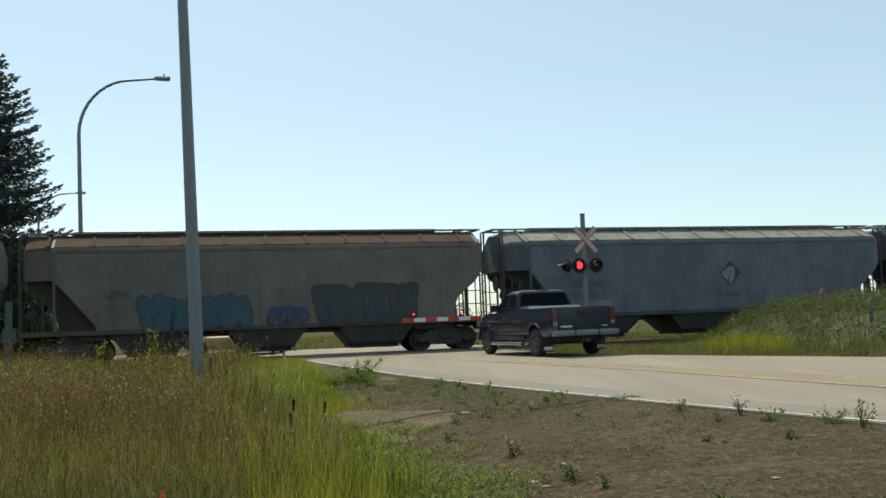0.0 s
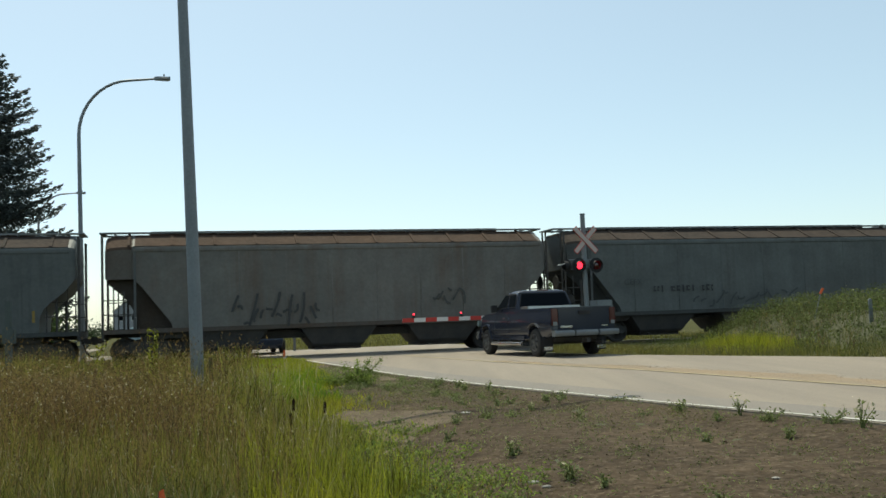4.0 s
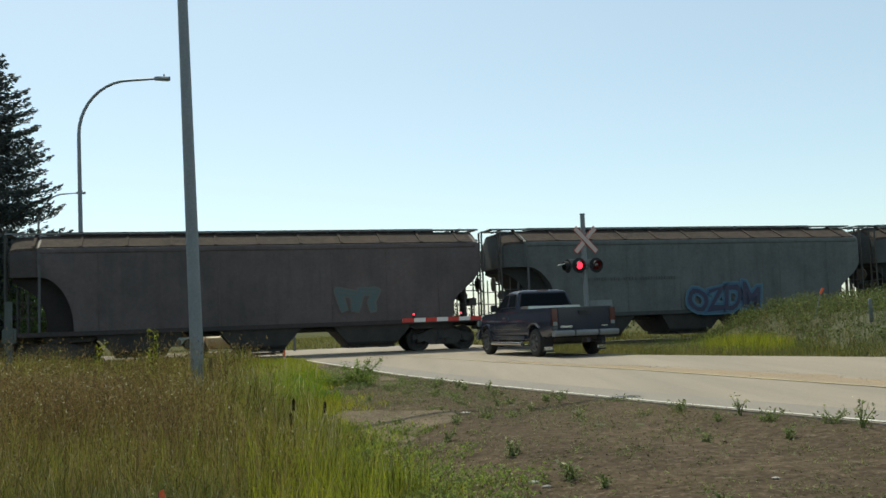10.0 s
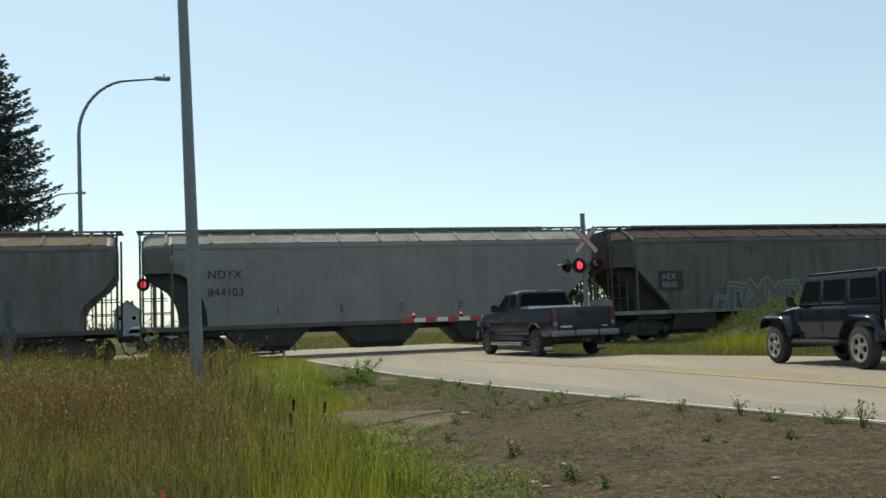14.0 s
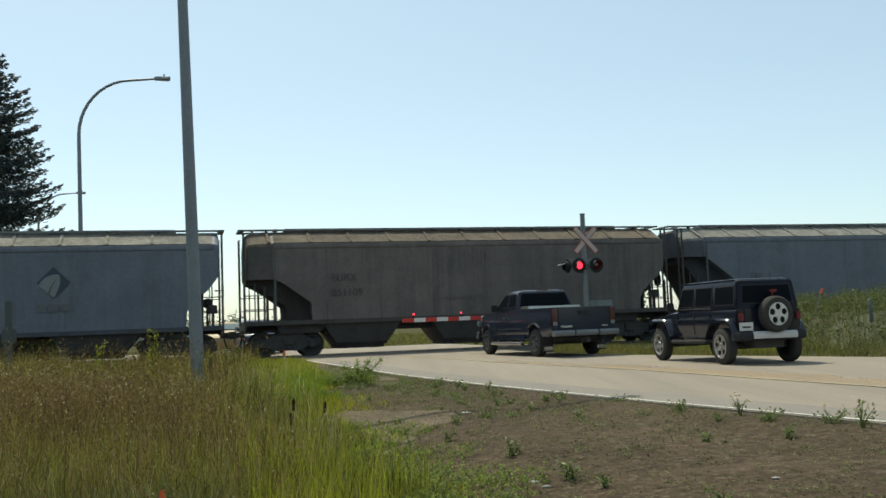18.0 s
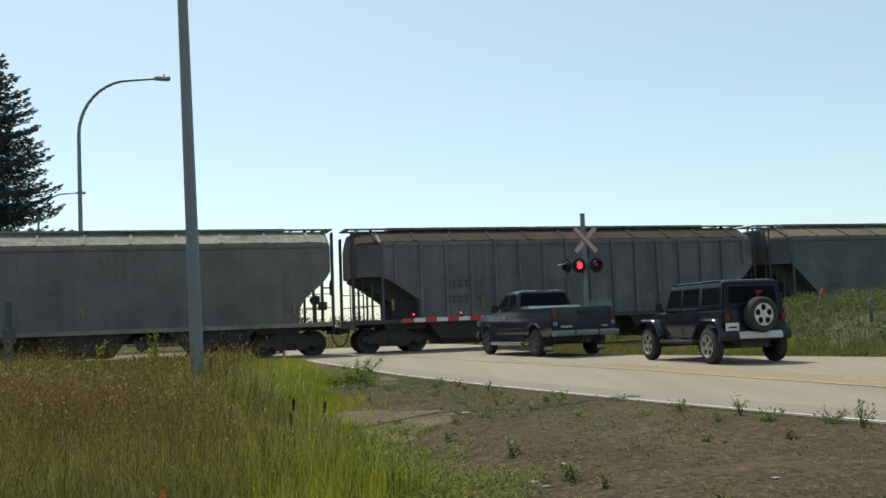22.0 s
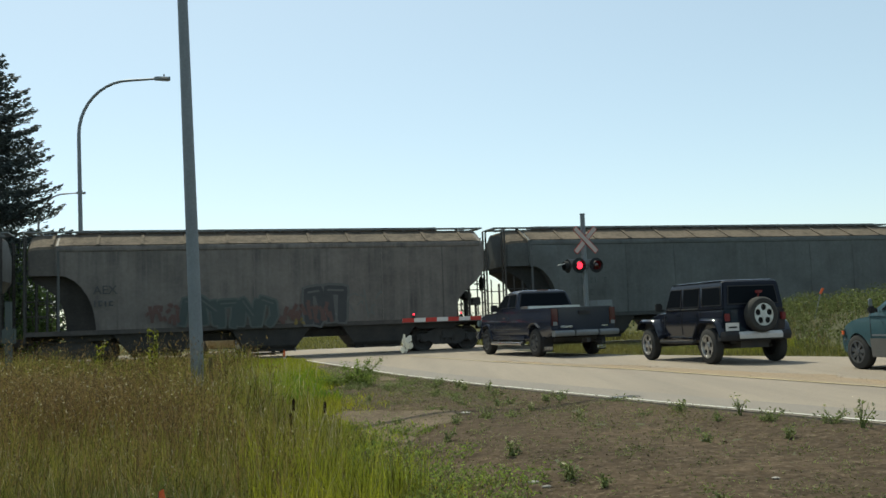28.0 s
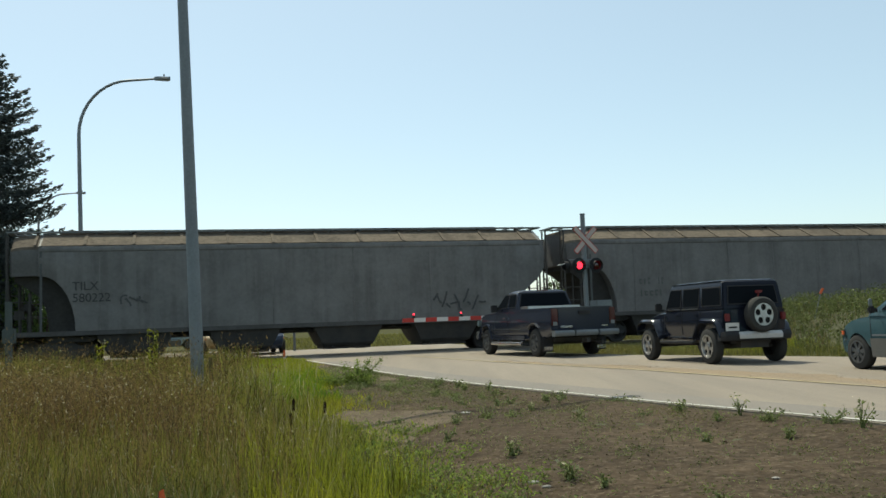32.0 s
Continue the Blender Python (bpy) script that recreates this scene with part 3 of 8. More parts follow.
def bars(car, x, z, w, rows, color, size=0.26):
    """Marks too faint to read: uneven groups of small strokes."""
    bm = B()
    r = random.Random(int(x * 10 + z * 100 + w * 7))
    for k in range(rows):
        q, tall, left_ = x, size * (1 if k < 2 else 0.5), r.randrange(3, 6)
        while q < x + w * (1 if k < 2 else 0.6):
            bw = tall * r.uniform(0.3, 0.62)
            cz = z - k * size * 1.6 + r.uniform(-0.04, 0.04) * tall
            t = tall * r.uniform(0.75, 1.0)
            if r.random() < 0.5:
                box(bm, (q + bw / 2, -HALF - 0.04, cz), (bw * 0.45, 0.006, t))
            else:
                box(bm, (q + bw / 2, -HALF - 0.04, cz + t * 0.32), (bw, 0.006, t * 0.24))
                box(bm, (q + bw / 2, -HALF - 0.0395, cz - t * 0.3), (bw * r.uniform(0.6, 1), 0.006, t * 0.24))
                box(bm, (q + bw * 0.25, -HALF - 0.039, cz), (bw * 0.32, 0.006, t * 0.8))
            left_ -= 1
            q += bw + tall * (0.22 if left_ else 1.1)
            left_ = left_ or r.randrange(3, 6)
    part("faded_lettering", bm, spray(color), car, "faded stencilled marks")["kind"] = "stuff"


def diamond(car, x, z, size, color):
    """The owner's mark as a plain diamond with a pale leaf in it, and three plain blocks below."""
    y = -HALF - 0.043
    bm = B()
    flat(bm, [(x - size, z), (x, z + size), (x + size, z), (x, z - size)], y)
    part("emblem", bm, spray(color), car, "dark diamond emblem on the car side")
    bm = B()
    flat(bm, [(x + size * u, z + size * v) for u, v in ((-0.88, -0.16), (-0.72, 0.12), (-0.4, 0.38), (0.0, 0.5), (0.3, 0.52), (0.4, 0.28), (0.38, -0.1), (0.26, -0.48), (0.02, -0.95), (-0.3, -0.68))], y - 0.003)
    leaf = part("emblem_leaf", bm, spray((0.2, 0.22, 0.22)), car, "pale leaf shape in the emblem")
    bm = B()
    flat(bm, [(x + size * u, z + size * v) for u, v in ((-0.32, -0.66), (-0.2, -0.3), (0.06, 0.06), (0.22, 0.3), (0.12, 0.06), (-0.1, -0.3), (-0.22, -0.68))], y - 0.006)
    part("leaf_vein", bm, spray((0.07, 0.08, 0.085)), leaf)
    for k in (-1, 0, 1):
        bm = B()
        flat(bm, [(x + size * (k * 0.74 + u), z - size * v) for u, v in ((-0.28, 1.35), (0.28, 1.35), (0.28, 1.82), (-0.28, 1.82))], y)
        part("emblem_block", bm, spray(tuple(0.35 * c + 0.1 for c in color)), car, "faded dark block below the emblem")


def bubble_text(car, text, x0, x1, z0, z1, layers):
    """Fat sprayed letters fitted into a box; layers: fattening, colour and tint of chosen letters, from the back to the front."""
    for k, (fat, color) in enumerate(layers):
        cu = bpy.data.curves.new("tag", "FONT")
        cu.body, cu.size, cu.space_character, cu.offset, cu.resolution_u = text, 1.0, 0.92, fat, 3
        cu.fill_mode = "FRONT"
        tmp = bpy.data.objects.new("tag", cu)
        me = bpy.data.meshes.new_from_object(tmp)
        bpy.data.objects.remove(tmp)
        co = np.array([tuple(v.co) for v in me.vertices])
        if k == 0:
            lo, hi = co.min(0), co.max(0)
        u, v = (co[:, 0] - lo[0]) / (hi[0] - lo[0]), (co[:, 1] - lo[1]) / (hi[1] - lo[1])
        wob = 0.05 * np.sin(u * 19.0)
        pts = np.stack([x0 + (x1 - x0) * (u + 0.03 * (v - 0.5)), np.full(len(u), -HALF - 0.043 - 0.004 * k), z0 + (z1 - z0) * (v * (1 - 0.1 * np.sin(u * 7.0)) + wob)], 1)
        for p, q in zip(me.vertices, pts):
            p.co = q
        me.materials.clear()
        me.materials.append(spray(color))
        part("graffiti", me, None, car, "fat sprayed letters on the car side" if k == 0 else "")["kind"] = "stuff"


MAT_POST = surface("grimy grey post", (0.085, 0.09, 0.092), 0.7, second=(0.06, 0.06, 0.058), scale=1.5, fine=20)


def hopper_car(i, paint, roof, rust, rust_amount, style="smooth", bays=3, cut=2.1, ends="", low=1.22, sill=None, label="", brake=0, yellow=False, patch=0.5, deep=0.87):
    length = GAPS[i] - GAPS[i + 1]
    h = (length - 0.95) / 2
    paint = tuple(f * q for f, q in zip((0.845, 0.775, 0.805), paint))
    roof = tuple(f * q for f, q in zip((0.5, 0.5, 0.5), roof))
    car = thing("hopper_car", label, "freight car", group="cars of the grain train")
    mat = surface("hopper paint", paint, 0.65, spec=0.3, second=tuple(c * 0.5 for c in paint), scale=0.7, amount=min(1, patch * 1.5), fine=9, bump=0.06, streaks=(rust, min(1.0, rust_amount * 1.35)), vary=0.1)
    roofm = surface("dusty roof sheet", roof, 0.92, spec=0.08, second=tuple(0.5 * a + 0.5 * b for a, b in zip(roof, rust)), scale=0.55, amount=1.0, fine=9, bump=0.1, vary=0.22, streaks=(tuple(0.35 * q for q in rust), 0.6))
    sillm = surface("sill paint", tuple(c * 0.55 for c in paint) if sill is None else sill, 0.85, spec=0.1, second=rust, scale=1.2, amount=0.6, fine=12, bump=0.1)
    ends = ends or ("arc" if style == "smooth" else "long")
    rear, web = end_profile(ends, cut, low)
    me = body_mesh(length, 0.035 if style == "smooth" else 0.0, rear, low)
    # slope sheet under the end: rust grime, and paint darkened for its shade
    webm = surface("shade-toned grimy slope sheet", tuple(0.3 * c + 0.12 * q for c, q in zip(paint, rust)), 0.85, spec=0.15, second=tuple(0.5 * q for q in rust), scale=0.9, amount=0.7, fine=12, bump=0.1)
    me.materials.append(mat)
    # the rear end's shade is put into a darker, rustier copy of the paint
    me.materials.append(surface("shade-toned grimy end paint", tuple(0.68 * c + 0.08 * q for c, q in zip(paint, rust)), 0.75, spec=0.25, second=tuple(0.5 * q + 0.2 * c for c, q in zip(paint, rust)), scale=0.9, amount=0.6, fine=12, bump=0.1))
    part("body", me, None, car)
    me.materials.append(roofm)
    me = roof_skin_mesh(length)
    me.materials.append(roofm)
    part("roof_sheet", me, None, car, "dusty sun-lit sloping roof sheet")
    # running board, hatch and its roof ribs
    bm = B()
    for s in (-1, 1):
        box(bm, (0, s * 0.56, 4.69), (2 * h + 0.42, 0.3, 0.045))
    k = -h + 0.3
    while k < h:
        box(bm, (k, 0, 4.665), (0.06, 1.3, 0.05))
        k += 1.2
    for s in (-1, 1):
        box(bm, (s * (h + 0.12), 0, 4.69), (0.22, 1.4, 0.045))
    part("running_board", bm, MAT_GALV, car, "grimy grating walkway along the roof")
    for y in (-1, 1):
        bm = B()
        loft(bm, [[(x, y * (HALF + o), z) for o, z in ((-0.04, EAVE - 0.02), (0.012, EAVE - 0.03), (0.03, EAVE - 0.09), (0.03, EAVE - 0.17), (0.004, EAVE - 0.21), (-0.04, EAVE - 0.21))] for x in (0.95 - h, h - 0.2)])
        part("top_chord", bm, mat, car)
    bm = B()
    box(bm, (0, 0, 4.68), (2 * h - 3.0, 0.52, 0.2))
    part("roof_hatch", bm, roofm, car, bevel=0.03)

    def latch(bm):
        box(bm, (0, 0, 4.73), (0.16, 0.42, 0.07))
        tube(bm, [(0, -0.5, 4.7), (0, -0.25, 4.76), (0, 0.25, 4.76), (0, 0.5, 4.7)], 0.022, 5)
    n = int(round((2 * h - 1.6) / 1.55))
    for k in range(n + 1):
        x = -h + 0.8 + (2 * h - 1.6) * k / n
        for s in (-1, 1):
            part("roof_rib", cached(("rib", i), lambda: mesh_of(lambda bm: loft(bm, [[(-0.05, -HALF + 0.0, EAVE + 0.02), (0.05, -HALF + 0.0, EAVE + 0.02), (0.05, -HALF + 0.02, EAVE + 0.06), (-0.05, -HALF + 0.02, EAVE + 0.06)],
                                                                               [(-0.05, -SHOULDER + 0.1, CROWN + 0.02), (0.05, -SHOULDER + 0.1, CROWN + 0.02), (0.05, -SHOULDER + 0.1, CROWN + 0.1), (-0.05, -SHOULDER + 0.1, CROWN + 0.1)]]), "roof_rib", roofm)),
                 None, car, m=pose(x, 0, 0, 0, 0, 0 if s < 0 else 180))
        if k % 2 == i % 2:
            part("hatch_latch", cached("latch", lambda: mesh_of(latch, "hatch_latch", MAT_STEEL_DARK)), None, car, m=pose(x + 0.4, 0, 0))
    # sills, platforms, bays
    for s in (-1, 1):
        bm = B()
        box(bm, (0, s * (HALF - 0.1), low - 0.07), (2 * h + 0.25, 0.14, 0.16))
        part("side_sill", bm, sillm, car)
    bm = B()
    box(bm, (0, 0, 1.06), (length - 0.75, 0.62, 0.26))
    box(bm, (0, 0, (deep + 1.16) / 2), (2 * h - 3.4, 1.3, 1.16 - deep))
    box(bm, (0, 0, low - 0.08), (2 * h - 3.0, 2.7, 0.12))
    for q in (-1, 1):
        prism(bm, [(q * (h - 3.1), low - 0.1), (q * (h - 1.0), low - 0.1), (q * (h - 1.2), 0.86), (q * (h - 2.6), 0.86)], -1.2, 1.2)
    part("centre_sill", bm, MAT_STEEL_DARK, car)
    for s in (-1, 1):
        bm = B()
        box(bm, (s * (h - 0.55), 0, low - 0.04), (1.35, 3.0, 0.05))
        box(bm, (s * (h + 0.08), 0, low - 0.18), (0.08, 3.0, 0.3))
        part("end_platform", bm, MAT_STEEL_DARK, car)
        bm = B()
        box(bm, (s * (length / 2 - 0.24), 0, 0.86), (0.42, 0.16, 0.2))
        box(bm, (s * (length / 2 - 0.03), s * 0.08, 0.86), (0.2, 0.16, 0.28))
        part("coupler", bm, MAT_STEEL_DARK, car, bevel=0.02)
        bm = B()
        tube(bm, [(s * (length / 2 - 0.35), -0.45, 0.85), (s * (length / 2 - 0.25), -0.42, 0.5), (s * (length / 2 - 0.12), -0.4, 0.33), (s * (length / 2), -0.4, 0.3)], 0.03, 6)
        part("brake_hose", bm, MAT_BLACK, car)
    step = (2 * h - 4.3) / bays
    for k in range(bays):
        x = (k - (bays - 1) / 2) * step
        key = ("bay", round(step, 1), low)

        def bay(bm):
            w = step * 0.5
            loft(bm, [[(-q, -p, z), (q, -p, z), (q, p, z), (-q, p, z)] for q, p, z in ((w, 1.45, low), (w - 0.3, 1.43, low - 0.1), (w - 0.62, 1.4, low - 0.19), (0.98, 1.2, 0.46), (0.92, 1.1, 0.36))])
        b = part("outlet_bay", cached(key, lambda: mesh_of(bay, "outlet_bay", MAT_STEEL_DARK)), None, car, m=pose(x, 0, 0))

        def gate(bm):
            box(bm, (0, 0, 0.3), (1.75, 1.95, 0.13))
            tube(bm, [(-0.55, -1.15, 0.31), (-0.55, 1.15, 0.31)], 0.05, 8)
            box(bm, (0.55, 0, 0.26), (0.35, 1.6, 0.08))
        part("outlet_gate", cached("gate", lambda: mesh_of(gate, "outlet_gate", MAT_STEEL_DARK)), None, b)
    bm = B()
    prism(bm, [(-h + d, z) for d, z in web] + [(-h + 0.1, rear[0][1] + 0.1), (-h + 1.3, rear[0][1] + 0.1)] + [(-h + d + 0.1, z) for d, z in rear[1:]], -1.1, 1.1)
    part("slope_web", bm, webm, car, "sheet under the sloping end, grimy and painted darker for shade")
    bm = B()
    tube(bm, [(-h + 0.6, -0.9, 0.98), (-h + 2.4, -0.7, 0.97), (h - 2.4, -0.7, 0.97), (h - 0.6, -0.9, 0.98)], 0.035, 6)
    part("brake_rod", bm, MAT_STEEL_DARK, car)
    # ladders, uprights and rails at both ends
    for s in (-1, 1):
        for y in (-1, 1):
            def lad(bm):
                ladder(bm, 0, 0, low - 0.35, 4.5, 0.34, False)
            part("ladder", cached(("ladder", low), lambda: mesh_of(lad, "ladder", MAT_STEEL_DARK)), None, car, m=pose(s * (h + 0.09), y * 1.36 - 0.17, 0))

            def rails(bm):
                for q in (0.28, 0.62, 0.95):
                    tube(bm, [(-q, 0, low), (-q, 0, min(2.9 - q * 0.55, 2.75))], 0.026 if q != 0.62 else 0.045, 6)
                for z in (1.75, 2.25):
                    tube(bm, [(0.08, 0, z), (-1.25 + (z - 1.2) * 0.42, 0, z)], 0.018, 5)
            part("end_rail", cached(("rails", low), lambda: mesh_of(rails, "end_rail", MAT_STEEL_DARK)), None, car, m=pose(s * h, y * 1.4, 0, 0, 0, 0) if s > 0 else pose(s * h, y * 1.4, 0, 0, 0, 180))
            if s < 0:
                def post(bm):
                    box(bm, (0, 0, (low + EAVE) / 2), (0.08, 0.05, EAVE - low))
                part("corner_post", cached(("post", low), lambda: mesh_of(post, "corner_post", MAT_POST)), None, car, m=pose(s * (h - 1.0), y * (HALF + 0.0), 0))
    # brake gear at one end
    def brakes(bm):
        lathe(bm, [(0.29, -0.02), (0.29, 0.02), (0.25, 0.02), (0.25, -0.02)], "x", 16, (0, 0, 0))
        for a in range(3):
            c, sn = math.cos(a * math.pi / 3), math.sin(a * math.pi / 3)
            tube(bm, [(0, -0.27 * c, -0.27 * sn), (0, 0.27 * c, 0.27 * sn)], 0.018, 5)
        tube(bm, [(0, 0, 0), (0.3, 0, 0)], 0.03, 6)
    def tank(bm):
        lathe(bm, [(0.08, -0.42), (0.16, -0.36), (0.18, -0.2), (0.18, 0.2), (0.16, 0.36), (0.08, 0.42)], "y", 14)
        box(bm, (0, 0, -0.5), (0.08, 0.3, 0.9))
    s = 1 if brake >= 0 else -1
    if brake:
        part("brake_wheel", cached("brake_wheel", lambda: mesh_of(brakes, "brake_wheel", MAT_STEEL_DARK)), None, car, m=pose(s * (h + 0.14), -0.62, 2.5, 0, 0, 0 if s < 0 else 180))
        part("air_tank", cached("tank", lambda: mesh_of(tank, "air_tank", MAT_STEEL_DARK, 40)), None, car, m=pose(s * (h - 0.42), -0.2, low + 0.85, 0, 0, 0 if s < 0 else 180))
        part("valve_box", cached("valve", lambda: mesh_of(lambda bm: (box(bm, (0, 0, 0), (0.3, 0.34, 0.3)), tube(bm, [(0, 0, -0.6), (0, 0, 0)], 0.05)), "valve_box", MAT_STEEL_DARK)), None, car, m=pose(s * (h - 0.25), -1.0, low + 0.6))
    if style == "ribbed":
        m = int((2 * h - 1.0) / 0.98)
        for k in range(m + 1):
            x = -h + 0.5 + (2 * h - 1.0) * k / m
            d = h + x if x < 0 else 9.0 if h - x > 1.2 else 0.0
            zb = float(np.interp(d, [p[0] for p in rear], [p[1] for p in rear])) if x < 0 else low if d else 3.0
            if x < 0 and d < 0.95:
                continue
            for y in (-1, 1):
                bm = B()
                box(bm, (x, y * (HALF + 0.05), (zb + EAVE) / 2), (0.09, 0.12, EAVE - zb))
                part("side_post", bm, mat, car)
    else:
        seams = 6 + i % 3
        for k in range(seams):
            x = -h + 2.9 + (2 * h - 4.6) * k / (seams - 1)
            bm = B()
            loft(bm, [[(x + q, -HALF - (0.033 if style == "smooth" else 0.0) * (1 - ((z - 2.67) / 1.45) ** 2) - 0.006 + 0.02 * b_, z) for q, b_ in ((-0.02, 0), (0.02, 0), (0.02, 1), (-0.02, 1))]
                      for z in (low + 0.02, 2.0, 2.67, 3.4, EAVE - 0.12)])
            part("weld_seam", bm, mat, car)
    if yellow:
        for k in range(5):
            part("reflector", cached("reflector", lambda: mesh_of(lambda bm: box(bm, (0, 0, 0), (0.09, 0.012, 0.4)), "reflector", MAT_YELLOW)), None, car,
                 "yellow reflective strip", m=pose((k - 2) * h * 0.42, -HALF - 0.045, low + 0.55))
        for k in (-1, 1):
            part("sill_stripe", cached("sill_stripe", lambda: mesh_of(lambda bm: box(bm, (0, 0, 0), (0.5, 0.012, 0.09)), "sill_stripe", MAT_YELLOW)), None, car,
                 "yellow reflective sill stripe", m=pose(k * h * 0.72, -HALF + 0.022, low - 0.07))
    wheels = []
    for s in (-1, 1):
        bogie_parts(car, s * (length / 2 - 1.95), wheels)
    if i > 11:
        car.scale = (1, 1, 1.012)
    TRAIN.append((car, (GAPS[i] + GAPS[i + 1]) / 2, wheels))
    return car


TRAIN = []
RUST, BROWN, DARK, SOOT = (0.11, 0.066, 0.042), (0.1, 0.065, 0.042), (0.06, 0.055, 0.05), (0.045, 0.045, 0.045)
GREY, GREEN, BEIGE, BLUE = (0.215, 0.225, 0.22), (0.16, 0.187, 0.178), (0.205, 0.215, 0.19), (0.192, 0.228, 0.264)
TAN, SAND, SILVER = (0.14, 0.105, 0.086), (0.37, 0.3, 0.23), (0.6, 0.58, 0.52)
# one row a car, from the front of the train: paint, roof, runs, their amount, and what sets it apart
CARS = [
    (BLUE, SILVER, DARK, 0.3, dict(label="blue-grey covered grain hopper car, dusty roof")),
    (BLUE, SILVER, DARK, 0.3, dict(style="flat", label="blue-grey covered grain hopper car with a dark diamond emblem", brake=-1)),
    (BEIGE, TAN, RUST, 0.45, dict(style="flat", cut=2.2, label="weathered greenish-beige grain hopper car with blue sprayed lettering", brake=-1)),
    (GREY, TAN, DARK, 0.35, dict(label="plain grey grain hopper car with a tan dusty roof", brake=1)),
    (GREEN, TAN, DARK, 0.4, dict(style="flat", label="grey-green grain hopper car with faint dark tags", brake=-1)),
    (BEIGE, TAN, RUST, 0.4, dict(style="flat", label="rust-streaked greenish-beige grain hopper car with a black tag", brake=1, deep=0.7)),
    (GREEN, TAN, SOOT, 0.35, dict(style="flat", label="dark grey-green grain hopper car with a pale red tag", brake=-1, yellow=True)),
    (GREEN, TAN, SOOT, 0.4, dict(style="flat", label="dark grey-green grain hopper car with faded marks", brake=1)),
    (GREEN, TAN, SOOT, 0.4, dict(style="flat", label="dark green-grey grain hopper car with yellow strips", brake=-1, yellow=True)),
    (GREEN, TAN, SOOT, 0.35, dict(style="flat", cut=2.2, label="grey-green grain hopper car with blue and white sprayed lettering", brake=-1, ends="arc")),
]
CARS += [
    ((0.14, 0.122, 0.118), TAN, SOOT, 0.4, dict(label="dark maroon-brown weathered grain hopper car", brake=1)),
    ((0.168, 0.214, 0.24), (0.6, 0.63, 0.64), DARK, 0.12, dict(label="clean pale blue-grey grain hopper car with black marks", style="flat", cut=2.4, ends="step", yellow=True, patch=0.25, brake=1, deep=0.7)),
    ((0.19, 0.182, 0.165), TAN, SOOT, 0.85, dict(label="dirty beige grain hopper car with white sprayed lettering", bays=4, sill=(0.3, 0.3, 0.28), style="flat", cut=2.3, brake=1)),
    ((0.29, 0.3, 0.285), SILVER, DARK, 0.15, dict(label="pale grey grain hopper car with black marks", brake=1, patch=0.3, cut=2.2)),
    (GREY, SAND, BROWN, 0.5, dict(style="flat", cut=2.2, label="brown-grey grain hopper car with a sandy roof", brake=-1)),
    (BLUE, SILVER, DARK, 0.25, dict(label="blue-grey grain hopper car with a pale roof", cut=2.45, ends="high", style="flat", brake=1, patch=0.3)),
    ((0.2, 0.19, 0.17), SAND, SOOT, 0.5, dict(label="dull dark grey grain hopper car with faded marks", style="flat", bays=3, cut=2.3, low=1.32, ends="step", brake=1)),
    (BLUE, (0.6, 0.56, 0.48), DARK, 0.25, dict(style="flat", label="blue-grey grain hopper car with a diamond emblem and a red spot", cut=2.28, ends="step", brake=1, patch=0.3, deep=1.0)),
    (GREEN, SAND, DARK, 0.35, dict(style="flat", label="grey-green grain hopper car with upright seams", brake=1, cut=2.4)),
    ((0.21, 0.22, 0.22), TAN, SOOT, 0.45, dict(label="grey ribbed grain hopper car with upright side posts", style="ribbed", cut=2.4, ends="step", yellow=True, brake=1, deep=0.68)),
]
CARS += [
    ((0.225, 0.225, 0.208), SILVER, DARK, 0.35, dict(style="flat", ends="arc", cut=2.2, label="pale greenish-grey grain hopper car", deep=0.7, yellow=True, sill=(0.3, 0.3, 0.26), brake=1)),
    (GREEN, SAND, DARK, 0.35, dict(label="long grey-green grain hopper car with an outlined tag", brake=1, bays=4)),
    ((0.23, 0.235, 0.215), SAND, BROWN, 0.3, dict(ends="step", cut=2.3, label="long grey grain hopper car with an emblem and red sprayed lettering", brake=-1, bays=4)),
    (GREEN, SAND, DARK, 0.35, dict(label="long dark grey-green grain hopper car", brake=1, bays=4)),
    ((0.24, 0.23, 0.2), SAND, SOOT, 0.6, dict(style="flat", ends="arc", cut=2.2, label="dirty grey-beige grain hopper car with dark sprayed lettering", brake=1, deep=0.7)),
    (GREY, TAN, SOOT, 0.5, dict(style="flat", ends="arc", cut=2.2, label="dark grey grain hopper car with a rusty brown roof", brake=-1)),
    ((0.25, 0.255, 0.24), SAND, DARK, 0.35, dict(label="long light grey grain hopper car with dark tags", brake=1, bays=4)),
    ((0.24, 0.255, 0.24), SAND, DARK, 0.4, dict(label="long pale green-grey grain hopper car with black marks", brake=-1, bays=4)),
    (GREEN, SAND, DARK, 0.35, dict(label="grey-green grain hopper car", brake=1)),
]
HOPPERS = [hopper_car(i, *row[:4], **row[4]) for i, row in enumerate(CARS)]


def mark(i):
    """A car by the number of the gap in front of it, and its half length."""
    return HOPPERS[i + 1], (GAPS[i + 1] - GAPS[i + 2] - 0.95) / 2


BLACK_INK, GREY_INK, WHITE_INK = (0.02, 0.02, 0.022), (0.09, 0.095, 0.095), (0.6, 0.6, 0.57)
c, h = mark(0)
diamond(c, 1.2, 2.7, 0.5, (0.03, 0.05, 0.06))
bars(c, -h + 2.6, 2.4, 1.4, 2, GREY_INK)
c, h = mark(1)
graffiti(c, -h + 3.9, -h + 7.5, 1.2, 2.3, 5, (0.026, 0.075, 0.105), (0.02, 0.05, 0.075), 3)
graffiti(c, h - 6.4, h - 2.7, 1.15, 2.6, 5, (0.022, 0.03, 0.042), (0.015, 0.02, 0.03), 4)
